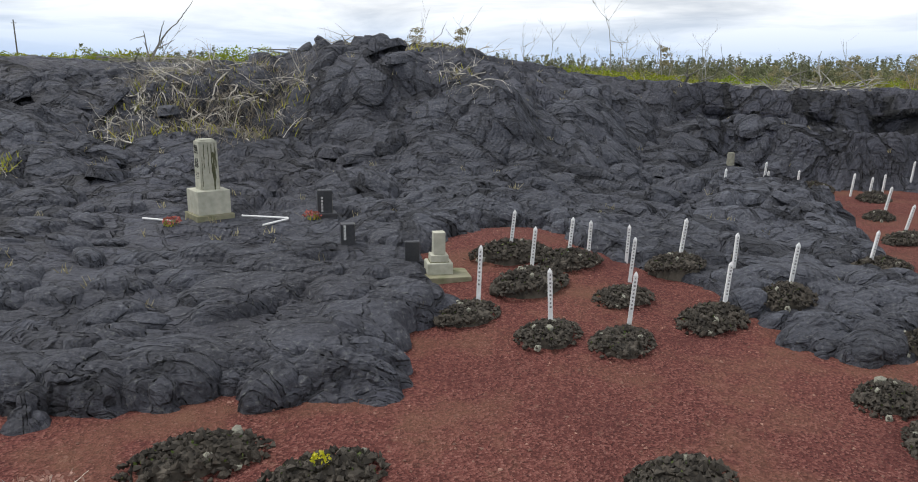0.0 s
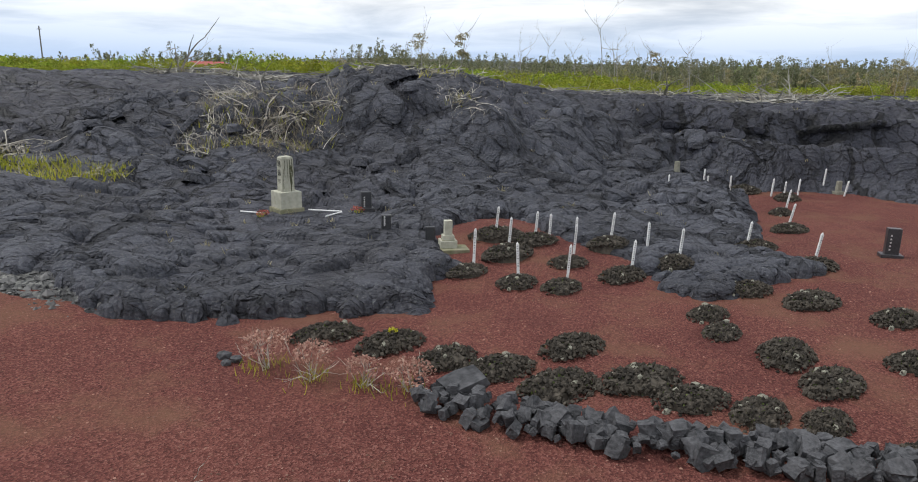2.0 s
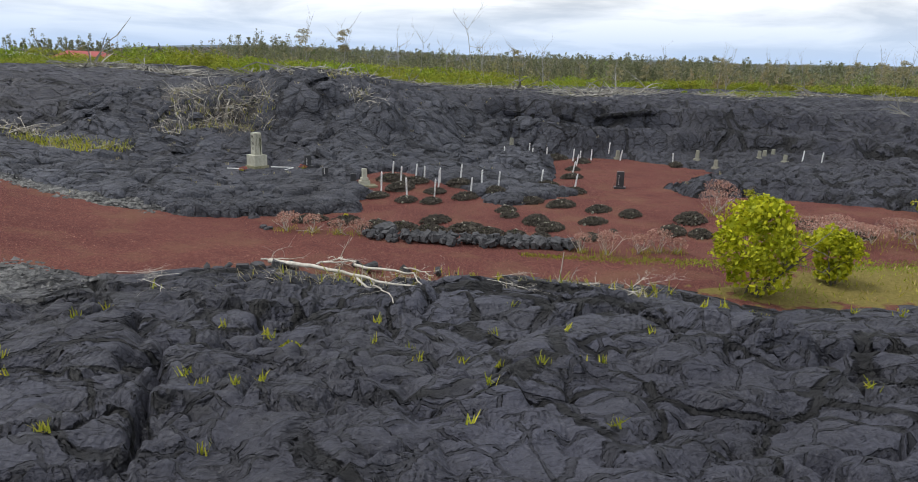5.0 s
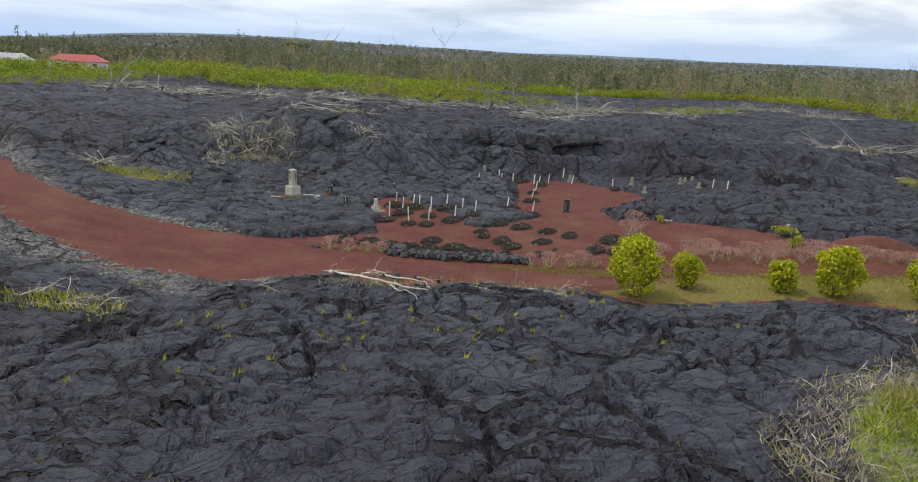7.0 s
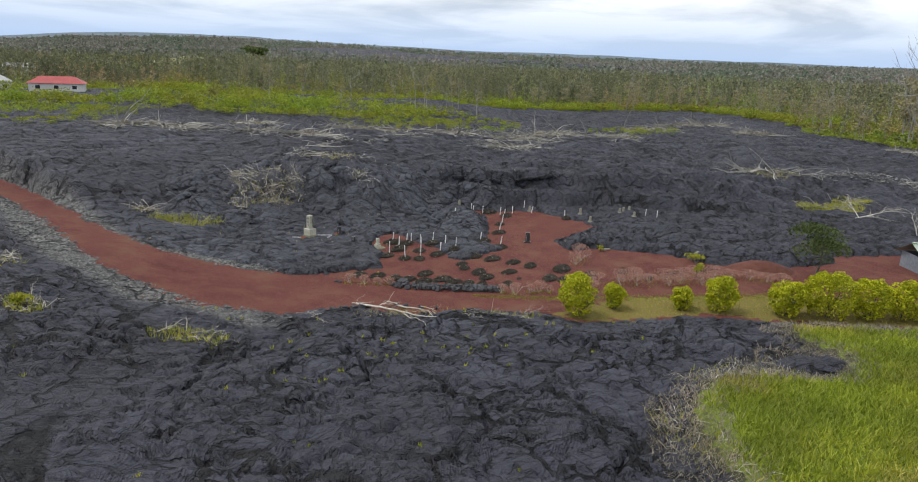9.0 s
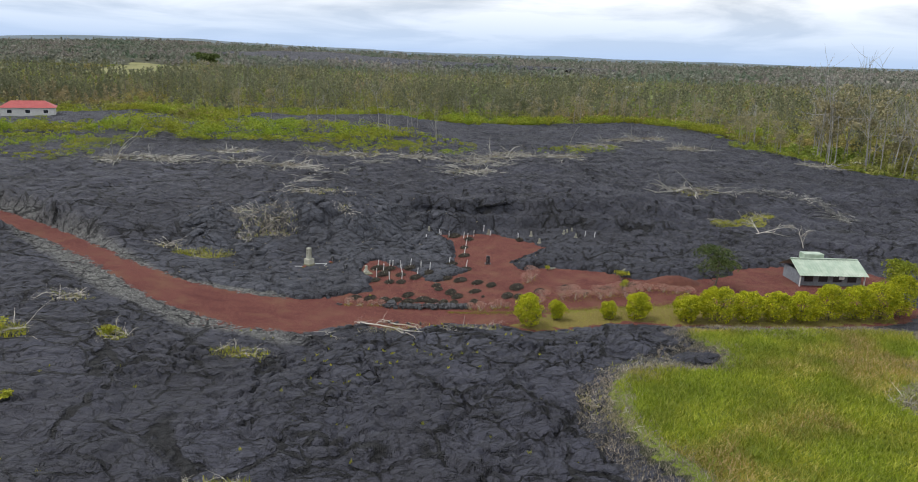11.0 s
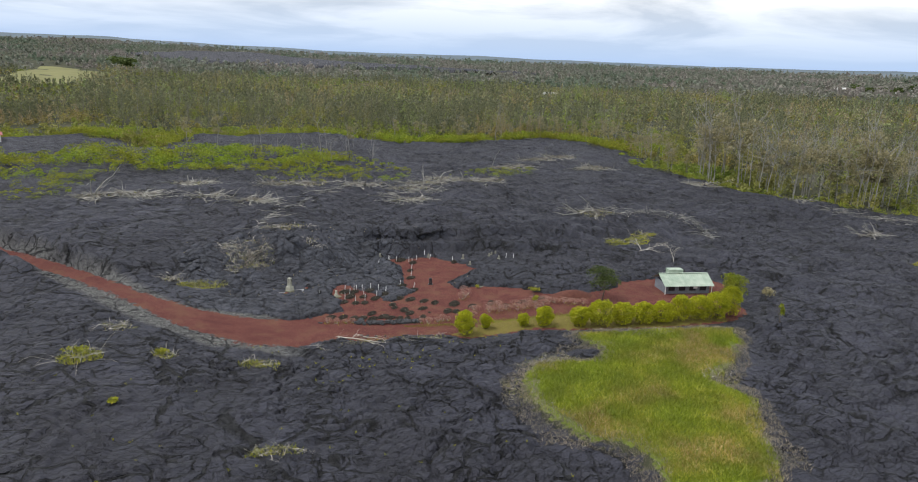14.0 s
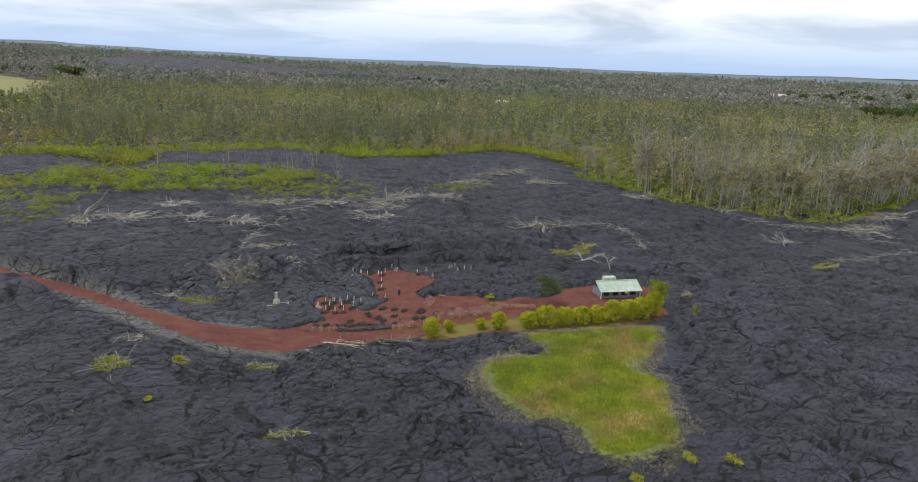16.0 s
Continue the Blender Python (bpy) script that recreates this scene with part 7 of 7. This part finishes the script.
for sx, sy, sw, sd, turn in ((-55, 181, 6, 3, 8), (-40, 194, 3.5, 1.6, -12), (-45, 190, 3, 1.5, 20)):
    slab = empty("concrete_slab", sx, sy, at(sx, sy) - 0.15, turn)
    part("slab", block(0, 0, 0, sw, sd, 0.6, 0.05), M_PALEWALL, slab)
    tagged(slab, "pale concrete slab left standing on lava", "slab", "concrete slabs near the red-roofed house")
for k in range(16):
    leafy_tree("broad_tree", 700 + 26 * (k % 8) + 9 * math.sin(k * 5), 300 + 34 * (k // 8) + 14 * math.sin(k * 3), 13, 13 + 3 * math.sin(k), 700 + k, M_GREEN, "broad dark green tree in the distance", "distant broad trees", 240, 3.2)
for k in range(14):
    leafy_tree("broad_tree", 1010 + 24 * k + 9 * math.sin(k * 5), 610 + 60 * math.sin(k * 3.7), 11, 10 + 3 * math.sin(k), 750 + k, M_GREEN, "broad dark green tree in the distance", "distant broad trees", 200, 3.2)
leafy_tree("broad_tree", -20, 858, 22, 19, 730, M_GREEN, "large dark round tree beside a pale field", "distant broad trees", 900, 3.0)
pole = empty("utility_pole", -75.6, 118.7, at(-75.6, 118.7) - 0.3)
pole_top = 13.2 - pole.matrix_basis.translation.z
v, f = tube([(0, 0, 0), (0, 0, pole_top * 0.5), (0, 0, pole_top)], 0.14, 0.10, 8)
part("shaft", mesh_of("shaft", v, f, [M_STEM], True), None, pole)
part("crossarm", block(0, 0, pole_top - 0.6, 0.9, 0.1, 0.1, 0.01), M_STEM, pole)
tagged(pole, "thin weathered wooden utility pole above shrubs", "pole")


def build_far_hills():
    az = np.radians(np.linspace(-75, 95, 120))
    rr = np.array([2250.0, 2600, 3000, 3500, 4100, 4700])
    A, R = np.meshgrid(az, rr)
    X, Y = -12 + R * np.sin(A), -20 + R * np.cos(A)
    Z = ground_z(X.ravel(), Y.ravel()) + 4 + 14 * fbm(X.ravel() / 500, Y.ravel() / 500, 301, 3)
    Z = Z - np.where(R.ravel() < 2300, 40, 0) - np.where(R.ravel() > 4600, 150, 0)
    i = np.arange(A.size).reshape(A.shape)
    q = np.stack([i[:-1, :-1], i[1:, :-1], i[1:, 1:], i[:-1, 1:]], -1).reshape(-1, 4)
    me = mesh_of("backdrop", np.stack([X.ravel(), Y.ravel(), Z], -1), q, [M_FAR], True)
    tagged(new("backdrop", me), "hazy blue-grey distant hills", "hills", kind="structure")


build_far_hills()
